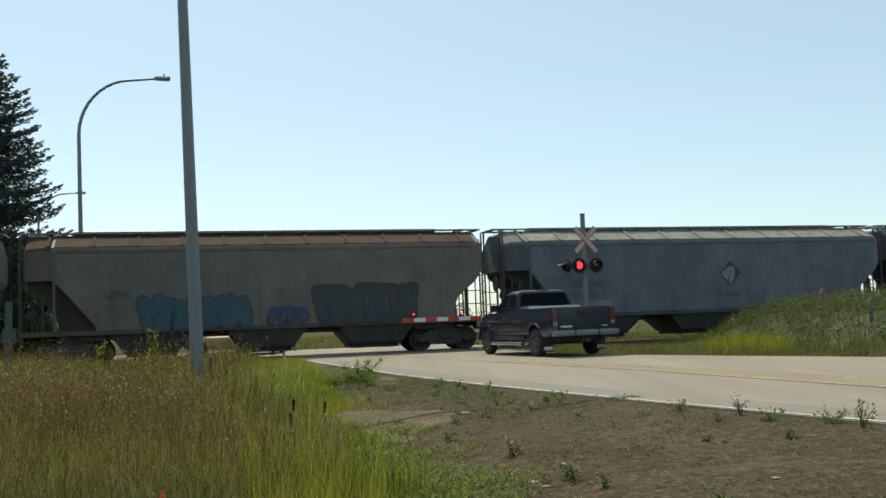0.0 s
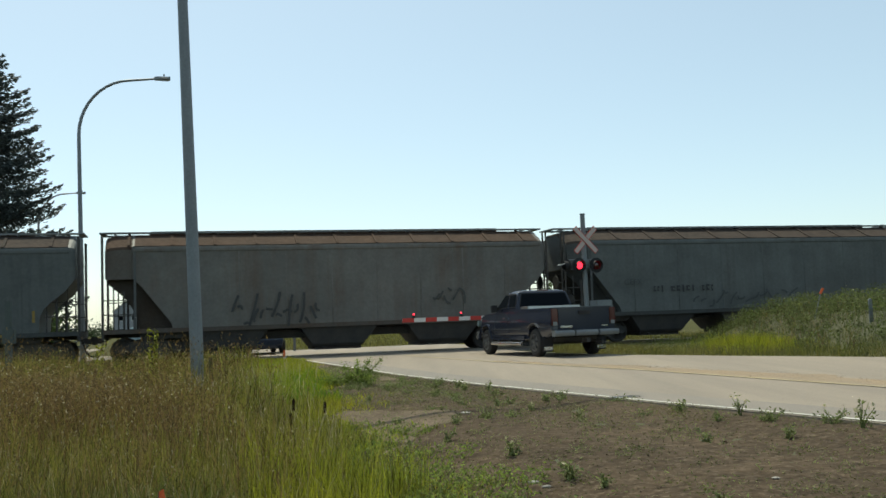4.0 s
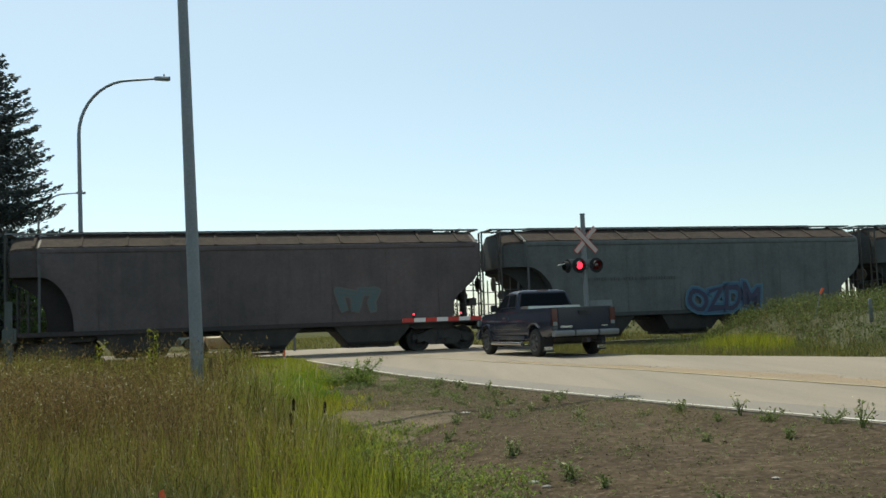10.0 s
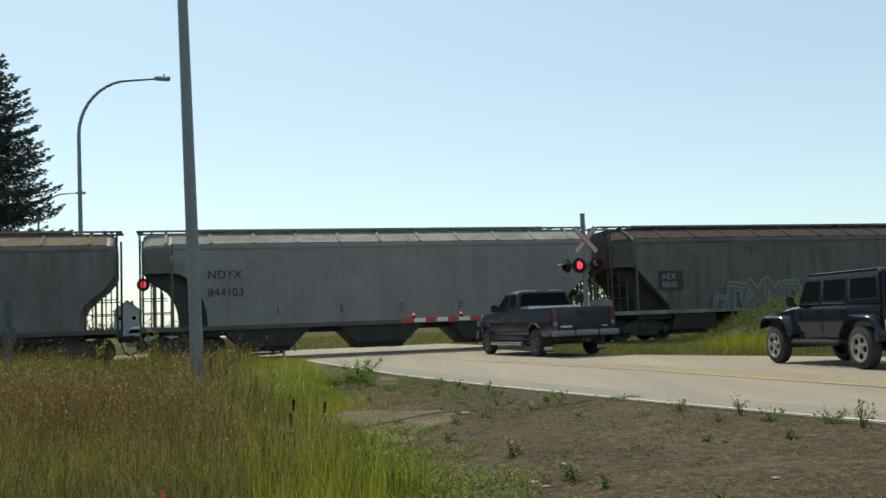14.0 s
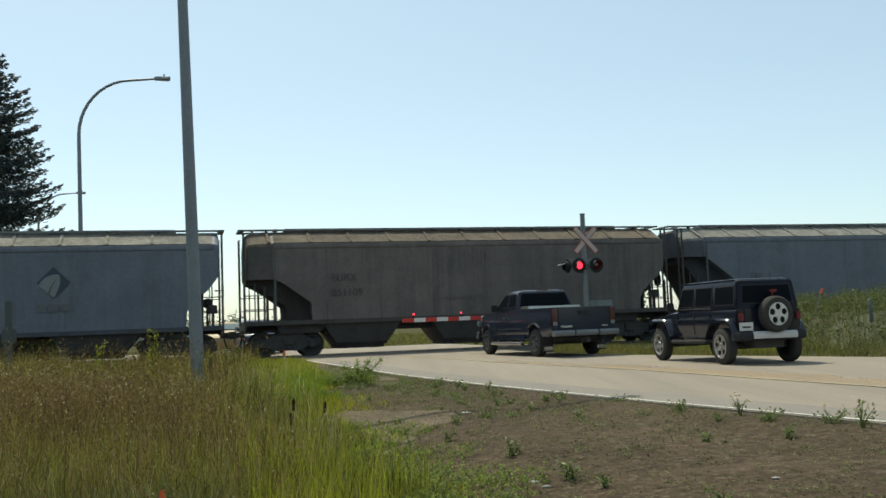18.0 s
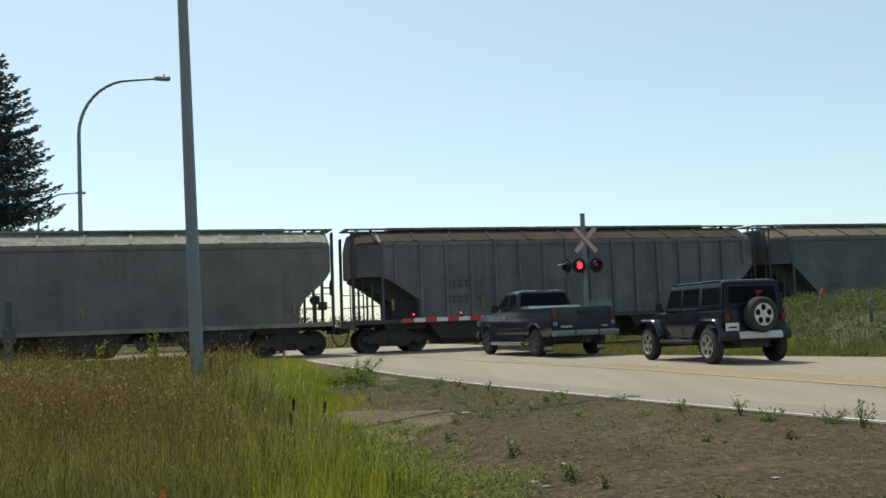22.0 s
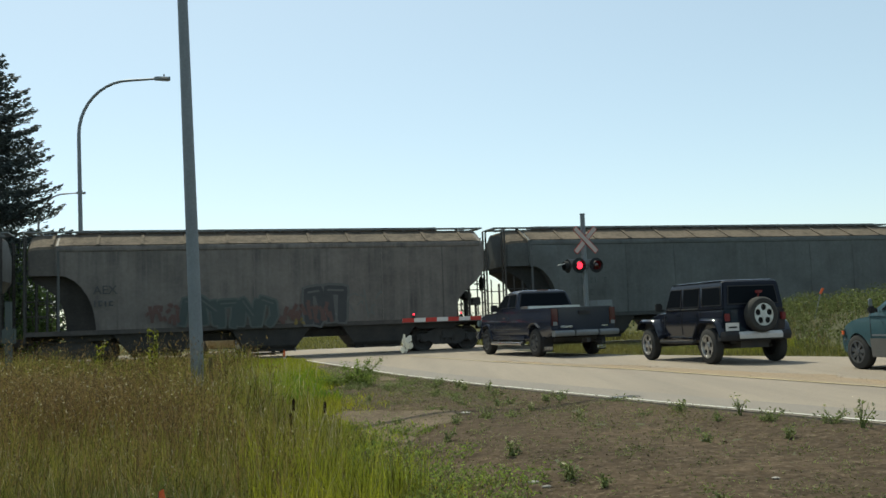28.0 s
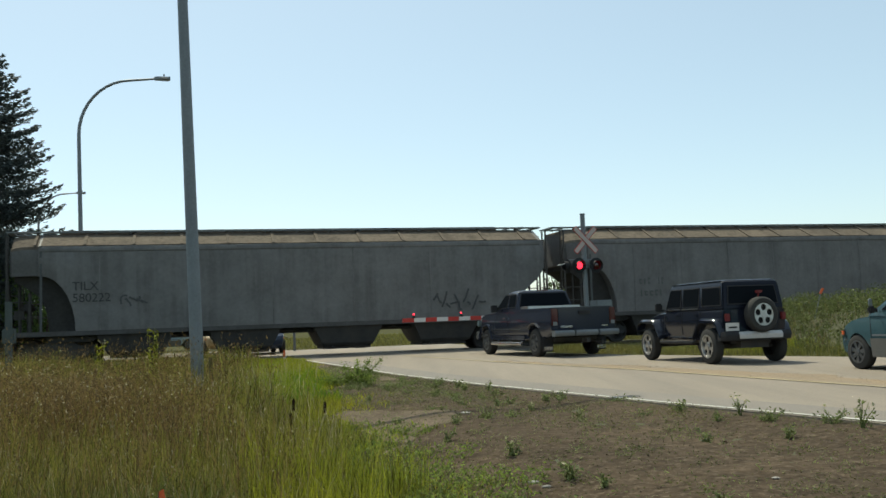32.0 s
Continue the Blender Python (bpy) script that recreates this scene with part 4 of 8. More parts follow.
graffiti(c, h - 8.2, h - 6.8, 1.25, 1.8, 2, (0.02, 0.06, 0.14), (0.01, 0.02, 0.06), 5)
lettering(c, "CEFX", -h + 2.6, 2.35, 0.34, (0.06, 0.06, 0.06))
bars(c, -h + 2.6, 2.0, 1.0, 1, GREY_INK, 0.22)
c, h = mark(2)
bars(c, -h + 2.5, 2.3, 0.9, 3, (0.16, 0.14, 0.09))
bars(c, -h + 4.1, 2.4, 0.9, 1, GREY_INK)
c, h = mark(3)
lettering(c, "CEFX", -h + 2.4, 2.3, 0.34, (0.05, 0.055, 0.055))
bars(c, -h + 3.7, 2.1, 2.7, 1, BLACK_INK, 0.3)
scribble(c, -h + 5.5, -h + 11.0, 1.3, 2.0, (0.05, 0.055, 0.055), 7, 16, 0.07)
c, h = mark(4)
scribble(c, -h + 4.3, -h + 7.5, 1.15, 2.4, (0.03, 0.03, 0.03), 11, 16, 0.09)
scribble(c, h - 4.6, h - 3.4, 1.7, 2.4, (0.05, 0.05, 0.045), 12, 6, 0.07)
c, h = mark(5)
graffiti(c, -h + 3.2, -h + 5.6, 1.35, 2.4, 3, (0.11, 0.07, 0.06), (0.12, 0.11, 0.105), 13)
lettering(c, "CEFX", -h + 2.5, 2.4, 0.34, (0.05, 0.055, 0.055))
bars(c, -h + 2.5, 2.05, 0.9, 1, (0.07, 0.08, 0.078), 0.22)
bars(c, -h + 6.0, 2.6, 1.6, 1, (0.13, 0.05, 0.04))
c, h = mark(6)
bars(c, -h + 4.8, 2.3, 3.0, 1, BLACK_INK, 0.28)
bars(c, -h + 2.6, 2.4, 1.1, 2, (0.06, 0.07, 0.068))
c, h = mark(7)
lettering(c, "CEFX", -h + 2.5, 2.4, 0.34, (0.05, 0.055, 0.055))
bars(c, -h + 2.5, 2.05, 0.9, 1, (0.06, 0.07, 0.068), 0.22)
bars(c, -h + 4.4, 2.4, 3.0, 1, (0.05, 0.055, 0.055), 0.25)
c, h = mark(8)
bubble_text(c, "OZDM", -h + 7.75, -h + 11.4, 1.0, 2.3, ((0.13, (0.06, 0.15, 0.2)), (0.085, (0.03, 0.1, 0.18)), (0.025, (0.02, 0.022, 0.06))))
bars(c, -h + 3.2, 2.55, 4.2, 1, (0.05, 0.055, 0.055), 0.16)
c, h = mark(9)
graffiti(c, h - 5.6, h - 4.2, 1.6, 2.4, 2, (0.06, 0.1, 0.11), (0.1, 0.1, 0.09), 19)
c, h = mark(10)
lettering(c, "FURX\n855981", -h + 2.05, 2.62, 0.4, BLACK_INK, lines=1.35)
bars(c, -h + 2.8, 1.5, 1.1, 2, (0.2, 0.22, 0.22), 0.12)
c, h = mark(11)
lettering(c, "AEX\n8840", -h + 2.1, 2.45, 0.34, (0.28, 0.28, 0.27), (0.018, 0.017, 0.016))
graffiti(c, -h + 5.2, -h + 8.6, 1.15, 2.4, 4, (0.1, 0.105, 0.1), (0.2, 0.2, 0.19), 23, bold=0.9)
graffiti(c, -h + 4.4, -h + 5.1, 1.25, 1.75, 1, (0.1, 0.13, 0.15), (0.16, 0.19, 0.2), 24)
graffiti(c, h - 6.6, h - 2.2, 1.1, 2.3, 5, (0.11, 0.115, 0.11), (0.22, 0.22, 0.21), 25, bold=0.9)
graffiti(c, h - 2.0, h - 1.2, 1.2, 2.1, 1, (0.07, 0.12, 0.14), (0.05, 0.08, 0.1), 26)
c, h = mark(12)
lettering(c, "NDYX\n844103", -h + 2.2, 2.88, 0.43, BLACK_INK, lines=1.45)
for k in range(5):
    bars(c, -h + 4.6 + 2.3 * k, 1.7, 0.1, 1, GREY_INK, 0.34)
c, h = mark(13)
scribble(c, -h + 4.0, -h + 9.0, 1.3, 2.1, (0.09, 0.09, 0.085), 29, 14, 0.05)
c, h = mark(14)
bars(c, -h + 3.0, 2.5, 1.0, 2, GREY_INK, 0.3)
c, h = mark(15)
lettering(c, "FURX\n851109", -h + 3.05, 2.7, 0.39, (0.05, 0.052, 0.05), lines=1.4)
bars(c, -h + 6.8, 2.0, 2.4, 1, (0.1, 0.1, 0.095), 0.2)
c, h = mark(16)
diamond(c, h - 5.55, 2.88, 0.54, (0.025, 0.04, 0.06))
scribble(c, -h + 5.65, -h + 6.2, 1.75, 2.3, (0.2, 0.035, 0.032), 31, 26, 0.13)
scribble(c, -h + 6.1, -h + 7.0, 2.1, 2.3, (0.12, 0.07, 0.068), 33, 5, 0.08)
bars(c, -h + 3.0, 2.38, 0.8, 1, (0.1, 0.11, 0.12), 0.24)
bars(c, -h + 4.0, 2.38, 0.9, 1, (0.1, 0.11, 0.12), 0.24)
bars(c, -h + 3.0, 1.95, 1.1, 1, (0.13, 0.15, 0.16), 0.1)
c, h = mark(17)
bars(c, -h + 2.6, 2.5, 1.1, 2, (0.08, 0.09, 0.085), 0.3)
c, h = mark(18)
bars(c, -h + 3.5, 2.5, 1.4, 2, (0.05, 0.055, 0.06), 0.36)
c, h = mark(19)
lettering(c, "NBLX", -h + 2.2, 2.42, 0.28, (0.05, 0.05, 0.05))
bars(c, -h + 2.2, 2.16, 0.75, 1, (0.08, 0.085, 0.08), 0.2)
bars(c, -h + 5.1, 2.5, 0.8, 1, (0.1, 0.1, 0.1), 0.12)
c, h = mark(20)
scribble(c, -h + 11.0, -h + 13.8, 1.5, 2.3, (0.06, 0.065, 0.06), 37, 12, 0.08)
bars(c, -h + 3.0, 2.5, 1.1, 2, (0.15, 0.17, 0.16), 0.3)
c, h = mark(21)
diamond(c, h - 9.65, 3.36, 0.62, (0.03, 0.036, 0.075))
bubble_text(c, "HOTUBS", h - 8.6, h - 5.35, 1.38, 2.32, ((0.09, (0.3, 0.275, 0.265)), (0.055, (0.14, 0.035, 0.032))))
graffiti(c, h - 4.95, h - 2.25, 1.4, 2.4, 4, (0.25, 0.245, 0.225), (0.07, 0.07, 0.068), 44, bold=1.35)
graffiti(c, h - 11.3, h - 8.9, 1.6, 2.3, 5, (0.19, 0.2, 0.19), (0.165, 0.175, 0.165), 43, bold=1.2)
bars(c, -h + 2.3, 2.5, 1.0, 2, GREY_INK, 0.3)
c, h = mark(22)
bars(c, -h + 3.0, 2.5, 1.1, 2, (0.06, 0.07, 0.066), 0.3)
c, h = mark(23)
lettering(c, "AEX", -h + 2.12, 2.45, 0.42, (0.06, 0.06, 0.06))
bars(c, -h + 2.12, 2.12, 0.75, 1, (0.06, 0.06, 0.06), 0.24)
graffiti(c, -h + 5.0, -h + 8.4, 1.2, 2.25, 5, (0.035, 0.052, 0.05), (0.085, 0.1, 0.09), 47, bold=0.85)
scribble(c, -h + 8.3, -h + 10.4, 1.2, 2.1, (0.1, 0.045, 0.035), 48, 22, 0.13)
scribble(c, -h + 9.0, -h + 9.5, 1.2, 1.4, (0.22, 0.15, 0.03), 49, 5, 0.09)
scribble(c, -h + 3.9, -h + 5.0, 1.3, 2.0, (0.1, 0.045, 0.036), 50, 14, 0.12)
graffiti(c, h - 7.0, h - 5.5, 1.2, 2.55, 2, (0.03, 0.03, 0.033), (0.095, 0.095, 0.09), 52, bold=1.1)
scribble(c, h - 5.9, h - 4.2, 1.3, 2.4, (0.13, 0.13, 0.12), 51, 12, 0.06)
c, h = mark(24)
lettering(c, "CEFX", -h + 2.5, 2.4, 0.34, (0.05, 0.05, 0.05))
bars(c, -h + 2.5, 2.05, 0.9, 1, (0.08, 0.08, 0.08), 0.22)
scribble(c, h - 4.2, h - 2.3, 1.4, 2.4, (0.05, 0.05, 0.05), 53, 12, 0.08)
c, h = mark(25)
bars(c, -h + 3.1, 2.4, 1.1, 2, (0.1, 0.1, 0.095), 0.3)
bars(c, h - 4.9, 1.9, 1.8, 1, (0.06, 0.06, 0.06), 0.26)
scribble(c, h - 12.0, h - 11.0, 1.2, 1.9, (0.05, 0.05, 0.05), 57, 8, 0.07)
c, h = mark(26)
lettering(c, "TILX\n580222", -h + 2.0, 2.6, 0.42, (0.03, 0.03, 0.03))
scribble(c, -h + 3.6, -h + 4.4, 2.0, 2.4, (0.06, 0.06, 0.06), 59, 6, 0.06)
scribble(c, h - 4.6, h - 2.6, 1.5, 2.3, (0.05, 0.05, 0.05), 61, 12, 0.07)


# ---------- vehicles ----------
def arc(cx, cz, r, a0, a1, n=9):
    return [(cx + r * math.cos(radians(a0 + (a1 - a0) * k / n)), cz + r * math.sin(radians(a0 + (a1 - a0) * k / n))) for k in range(n + 1)]


def car_paint(name, color, second=None, rough=0.13):
    return surface(name, color, rough, 0.0, second=second or tuple(c * 0.8 for c in color), scale=1.5, amount=0.5, fine=25, bump=0.0, coat=0.0, vary=0.06)


MAT_DULL_RIM = surface("dull wheel rim", (0.11, 0.115, 0.12), 0.4, 0.5, fine=25)


def road_wheel(veh, x, y, r, wide, spokes, rim_mat=MAT_ALLOY, hub=0.6, name="wheel"):
    """A tyre as a part, with its rim and hub cap as sub-parts; the outer face looks away from the car."""
    s = 1 if y > 0 else -1
    bm = B()
    lathe(bm, [(r * hub, -wide / 2), (r * 0.86, -wide / 2), (r * 0.97, -wide * 0.38), (r, -wide * 0.2), (r, wide * 0.2), (r * 0.97, wide * 0.38), (r * 0.86, wide / 2), (r * hub, wide / 2)], "y", 30, cap=False)
    w = part(name, bm, MAT_RUBBER, veh, smooth=35, m=pose(x, y, r))
    bm = B()
    lathe(bm, [(r * hub + 0.005, s * (wide / 2 - 0.05)), (r * hub + 0.012, s * (wide / 2 + 0.004)), (r * hub - 0.02, s * (wide / 2 + 0.004)), (r * hub - 0.03, s * (wide / 2 - 0.06))], "y", 30, cap=False)
    for k in range(spokes):
        a = 2 * math.pi * k / spokes + 0.3
        rot = Matrix.Rotation(-a, 3, "Y")
        w0, w1 = r * hub * 1.0 / spokes, r * hub * 1.5 / spokes
        loft(bm, [[rot @ Vector((q, y, z)) for q, z in ((r * hub * 0.2, -w0), (r * hub, -w1), (r * hub, w1), (r * hub * 0.2, w0))] for y in (s * (wide / 2 - 0.045), s * (wide / 2 - 0.008))])
    lathe(bm, [(0.03, s * (wide / 2 + 0.01)), (r * hub * 0.3, s * (wide / 2 + 0.005)), (r * hub * 0.32, s * (wide / 2 - 0.05))], "y", 16)
    part("rim", bm, rim_mat, w, "bright metal wheel rim")
    bm = B()
    lathe(bm, [(r * hub, s * (wide / 2 - 0.09)), (r * hub, s * (wide / 2 - 0.075)), (0.02, s * (wide / 2 - 0.075))], "y", 20)
    part("brake_disc", bm, MAT_BLACK, w)
    return w


def pane(veh, name, corners, mat, inset=0.06, proud=0.008, label=""):
    """A window set on four corners of the cabin, drawn in by inset, with a dark rubber rim."""
    c = [Vector(p) for p in corners]
    mid = sum(c, Vector()) / len(c)
    nrm = (c[1] - c[0]).cross(c[-1] - c[0]).normalized()
    if nrm.dot(mid - Vector((0, 0, 1.2))) < 0:
        nrm = -nrm
    for k, (d, q, mt) in enumerate(((inset * 0.5, proud * 0.5, MAT_BLACK), (inset, proud, mat))):
        ring = []
        for i, p in enumerate(c):
            a, b = (c[i - 1] - p).normalized(), (c[(i + 1) % len(c)] - p).normalized()
            ring.append(p + (a + b) * d)
        bm = B()
        loft(bm, [[p + nrm * q for p in ring], [p - nrm * 0.01 for p in ring]])
        if k == 0:
            f = part(name + "_seal", bm, mt, veh)
        else:
            part(name, bm, mt, veh, label)


def holed_rim(r, holes, hole_r, hole_at, y0, y1):
    """A wheel disc in the x-z plane with round holes through it, from y0 to y1."""
    bm = B()
    loops = [[(r * math.cos(2 * math.pi * k / 40), r * math.sin(2 * math.pi * k / 40)) for k in range(40)]]
    for i in range(holes):
        a = 2 * math.pi * i / holes + math.pi / 2
        loops.append([(hole_at * math.cos(a) + hole_r * math.cos(2 * math.pi * k / 12), hole_at * math.sin(a) + 1.1 * hole_r * math.sin(2 * math.pi * k / 12)) for k in range(12)])
    for y in (y0, y1):
        edges = []
        for l in loops:
            vs = [bm.verts.new((x, y, z)) for x, z in l]
            edges += [bm.edges.new((vs[k], vs[(k + 1) % len(vs)])) for k in range(len(vs))]
        bmesh.ops.triangle_fill(bm, edges=edges, use_beauty=True, use_dissolve=False)
    for l in loops:
        loft(bm, [[(x, y, z) for x, z in l] for y in (y0, y1)], cap=False)
    bmesh.ops.remove_doubles(bm, verts=bm.verts, dist=1e-5)
    return bm


def sculpted(bm, bevel, zs, xs, shape):
    """Rounds the edges, cuts the skin at the given heights and lengths, and lets shape() move every point."""
    bmesh.ops.bevel(bm, geom=bm.edges[:], offset=bevel, segments=2, affect="EDGES", clamp_overlap=True)
    for z in zs:
        bmesh.ops.bisect_plane(bm, geom=bm.verts[:] + bm.edges[:] + bm.faces[:], plane_co=(0, 0, z), plane_no=(0, 0, 1))
    for x in xs:
        bmesh.ops.bisect_plane(bm, geom=bm.verts[:] + bm.edges[:] + bm.faces[:], plane_co=(x, 0, 0), plane_no=(1, 0, 0))
    for v in bm.verts:
        v.co = shape(v.co.copy())
    return bm


def pickup():
    v = thing("pickup_truck", "dark blue extended-cab pickup truck waiting at the lowered gate", "pickup truck", pose(2.79, 28.98, 0, 0, 0, 109.3))
    paint = car_paint("dark blue car paint", (0.024, 0.029, 0.045), (0.028, 0.033, 0.05), 0.12)
    W = 0.98
    xr, xf, r = -1.82, 1.82, 0.395
    def side(y0, y1):
        bm = B()
        prism(bm, [(-3.0, 0.66), (-2.98, 1.36), (-0.62, 1.36), (-0.56, 1.33), (1.1, 1.29), (1.9, 1.25), (2.5, 1.17), (2.66, 1.0), (2.7, 0.6), (2.5, 0.5)]
              + arc(xf, 0.42, 0.5, 10, 170) + [(1.25, 0.47), (-1.28, 0.47)] + arc(xr, 0.42, 0.5, 10, 170) + [(-2.5, 0.52)], y0, y1)
        return bm

    def swell(p):
        # waisted sides with a shoulder, and a bonnet that narrows to the front
        y = abs(p.y)
        if y > 0.5:
            y += float(np.interp(p.z, [0.45, 0.7, 0.95, 1.1, 1.2, 1.36], [-0.07, -0.02, 0.0, -0.005, -0.035, -0.05])) * (y - 0.5) / 0.48
        if p.x > 1.9:
            y *= 1 - 0.17 * ((p.x - 1.9) / 0.8) ** 1.6
        return Vector((p.x, math.copysign(y, p.y), p.z))
    part("body", sculpted(side(-W, W), 0.03, (0.7, 0.95, 1.1, 1.2, 1.28), (2.1, 2.3, 2.5), swell), paint, v, smooth=50)
    bm = B()
    loft(bm, [[(x0, -w, z), (x1, -w, z), (x1, w, z), (x0, w, z)] for x0, x1, w, z in ((-0.62, 1.12, 0.92, 1.3), (-0.58, 1.0, 0.92, 1.42), (-0.47, 0.42, 0.8, 1.84), (-0.43, 0.3, 0.74, 1.905), (-0.34, 0.14, 0.62, 1.935))])
    part("cab", bm, paint, v, bevel=0.03, smooth=50)
    for s in (-1, 1):
        pane(v, "door_window", [(0.12, s * 0.93, 1.4), (0.97, s * 0.93, 1.4), (0.45, s * 0.805, 1.84), (0.12, s * 0.805, 1.84)], MAT_GLASS, 0.045, 0.012)
        pane(v, "quarter_window", [(-0.5, s * 0.93, 1.4), (0.08, s * 0.93, 1.4), (0.08, s * 0.805, 1.84), (-0.42, s * 0.805, 1.84)], MAT_GLASS, 0.045, 0.012)
        bm = B()
        box(bm, (0.35, s * (W + 0.008), 0.79), (2.6, 0.016, 0.03))
        part("side_moulding", bm, MAT_CHROME, v, "thin bright side moulding")
        bm = B()
        prism(bm, [(-1.2, 0.47), (1.2, 0.47), (1.2, 0.6), (-1.2, 0.6)], s * (W + 0.003), s * (W + 0.02))
        part("rocker", bm, paint, v)
        bm = B()
        tube(bm, [(-1.15, s * 1.04, 0.36), (1.15, s * 1.04, 0.36)], 0.055, 10)
        for q in (-0.9, 0, 0.9):
            tube(bm, [(q, s * 1.03, 0.37), (q, s * 0.8, 0.48)], 0.03, 6)
        part("step_bar", bm, MAT_CHROME, v, "chrome side step bar")
        for cx in (xr, xf):
            bm = B()
            a0, a1 = (arc(cx, 0.42, 0.5, 5, 175, 12), arc(cx, 0.42, 0.55, 5, 175, 12)) if cx == xf else (arc(cx, 0.42, 0.51, 50, 130, 8), arc(cx, 0.42, 0.54, 50, 130, 8))
            loft(bm, [[(p[0], s * (W - 0.01), p[1]), (p[0], s * (W + 0.03), p[1]), (q[0], s * (W + 0.03), q[1]), (q[0], s * (W - 0.01), q[1])] for p, q in zip(a0, a1)])
            part("arch_trim", bm, MAT_CHROME if cx == xr else paint, v, "bright wheel arch trim" if cx == xr else "")
        bm = B()
        box(bm, (0.75, s * (W + 0.12), 1.42), (0.12, 0.2, 0.22))
        box(bm, (0.8, s * (W + 0.02), 1.36), (0.05, 0.1, 0.05))
        part("mirror", bm, MAT_BLACK, v, bevel=0.02)
        bm = B()
        box(bm, (0.2, s * (W + 0.02), 1.12), (0.2, 0.035, 0.04))
        part("door_handle", bm, MAT_CHROME, v)
        for q in (0.08, 1.06):
            bm = B()
            box(bm, (q, s * (W + 0.001), 0.95), (0.012, 0.006, 0.7))
            part("door_seam", bm, MAT_BLACK, v)
        bm = B()
        box(bm, (-3.0, s * 0.88, 1.1), (0.06, 0.18, 0.46))
        part("tail_lamp", bm, MAT_RED_LENS, v, "red tail lamp", bevel=0.01)
        bm = B()
        box(bm, (-3.02, s * 0.88, 0.92), (0.05, 0.12, 0.1))
        part("reversing_lamp", bm, MAT_GALV, v)
        bm = B()
        box(bm, (-2.4, s * 0.82, 0.36), (0.02, 0.3, 0.42))
        part("mud_flap", bm, MAT_BLACK, v)
        bm = B()
        box(bm, (-2.42, s * 0.82, 0.24), (0.01, 0.26, 0.1))
        part("flap_plate", bm, MAT_CHROME, v)
        bm = B()
        box(bm, (2.62, s * 0.72, 0.98), (0.16, 0.4, 0.2))
        part("headlamp", bm, MAT_GLASS_CLEAR, v, bevel=0.02)
        road_wheel(v, xr, s * 0.84, r, 0.26, 6, MAT_DULL_RIM)
        road_wheel(v, xf, s * 0.84, r, 0.26, 6, MAT_DULL_RIM)
    pane(v, "rear_window", [(-0.605, -0.86, 1.42), (-0.605, 0.86, 1.42), (-0.475, 0.74, 1.86), (-0.475, -0.74, 1.86)], MAT_GLASS, 0.04, 0.012)
    pane(v, "windscreen", [(1.05, -0.88, 1.4), (1.05, 0.88, 1.4), (0.43, 0.76, 1.85), (0.43, -0.76, 1.85)], MAT_GLASS, 0.04, 0.02)
    bm = B()
    box(bm, (-3.01, 0, 1.03), (0.05, 1.56, 0.62))
    box(bm, (-3.03, 0, 1.32), (0.05, 1.6, 0.06))
    tail = part("tailgate", bm, paint, v, bevel=0.012)
    bm = B()
    box(bm, (-3.05, 0, 1.2), (0.03, 0.34, 0.1))
    part("tailgate_handle", bm, MAT_BLACK, tail)
    bm = B()
    box(bm, (-3.045, 0.55, 0.83), (0.01, 0.36, 0.06))
    box(bm, (-3.045, -0.62, 0.83), (0.01, 0.2, 0.04))
    part("badge", bm, MAT_CHROME, tail)
    bm = B()
    for a, b in ((-0.98, -0.38), (-0.34, 0.34), (0.38, 0.98)):
        prism(bm, [(-3.17, 0.57), (-3.2, 0.6), (-3.215, 0.67), (-3.18, 0.73), (-3.0, 0.73), (-3.0, 0.57)], a, b)
    part("rear_bumper", bm, MAT_GALV, v, "dull chrome rear bumper in three sections", bevel=0.012)
    bm = B()
    box(bm, (-3.08, 0, 0.62), (0.14, 1.7, 0.1))
    part("bumper_beam", bm, MAT_BLACK, v)
    bm = B()
    box(bm, (-3.1, 0, 0.45), (0.3, 0.1, 0.1))
    tube(bm, [(-2.6, -0.45, 0.42), (-3.12, -0.5, 0.38)], 0.045, 8)
    part("hitch_and_exhaust", bm, MAT_STEEL_DARK, v)
    bm = B()
    box(bm, (-0.45, 0, 1.925), (0.06, 0.34, 0.03))
    part("high_brake_lamp", bm, MAT_RED_LENS, v, "red lamp above the rear window")
    bm = B()
    box(bm, (-0.95, 0, 1.37), (0.55, 1.7, 0.14))
    part("tool_box", bm, MAT_ALLOY, v, "bright aluminium tool box across the bed", bevel=0.02)
    bm = B()
    box(bm, (0.1, 0, 0.52), (5.2, 1.3, 0.2))
    tube(bm, [(-1.82, -0.8, 0.4), (-1.82, 0.8, 0.4)], 0.07, 8)
    tube(bm, [(1.82, -0.8, 0.4), (1.82, 0.8, 0.4)], 0.05, 8)
    part("underbody", bm, MAT_STEEL_DARK, v)
    bm = B()
    box(bm, (2.72, 0, 0.6), (0.16, 1.9, 0.26))
    part("front_bumper", bm, MAT_CHROME, v, bevel=0.03)
    return v


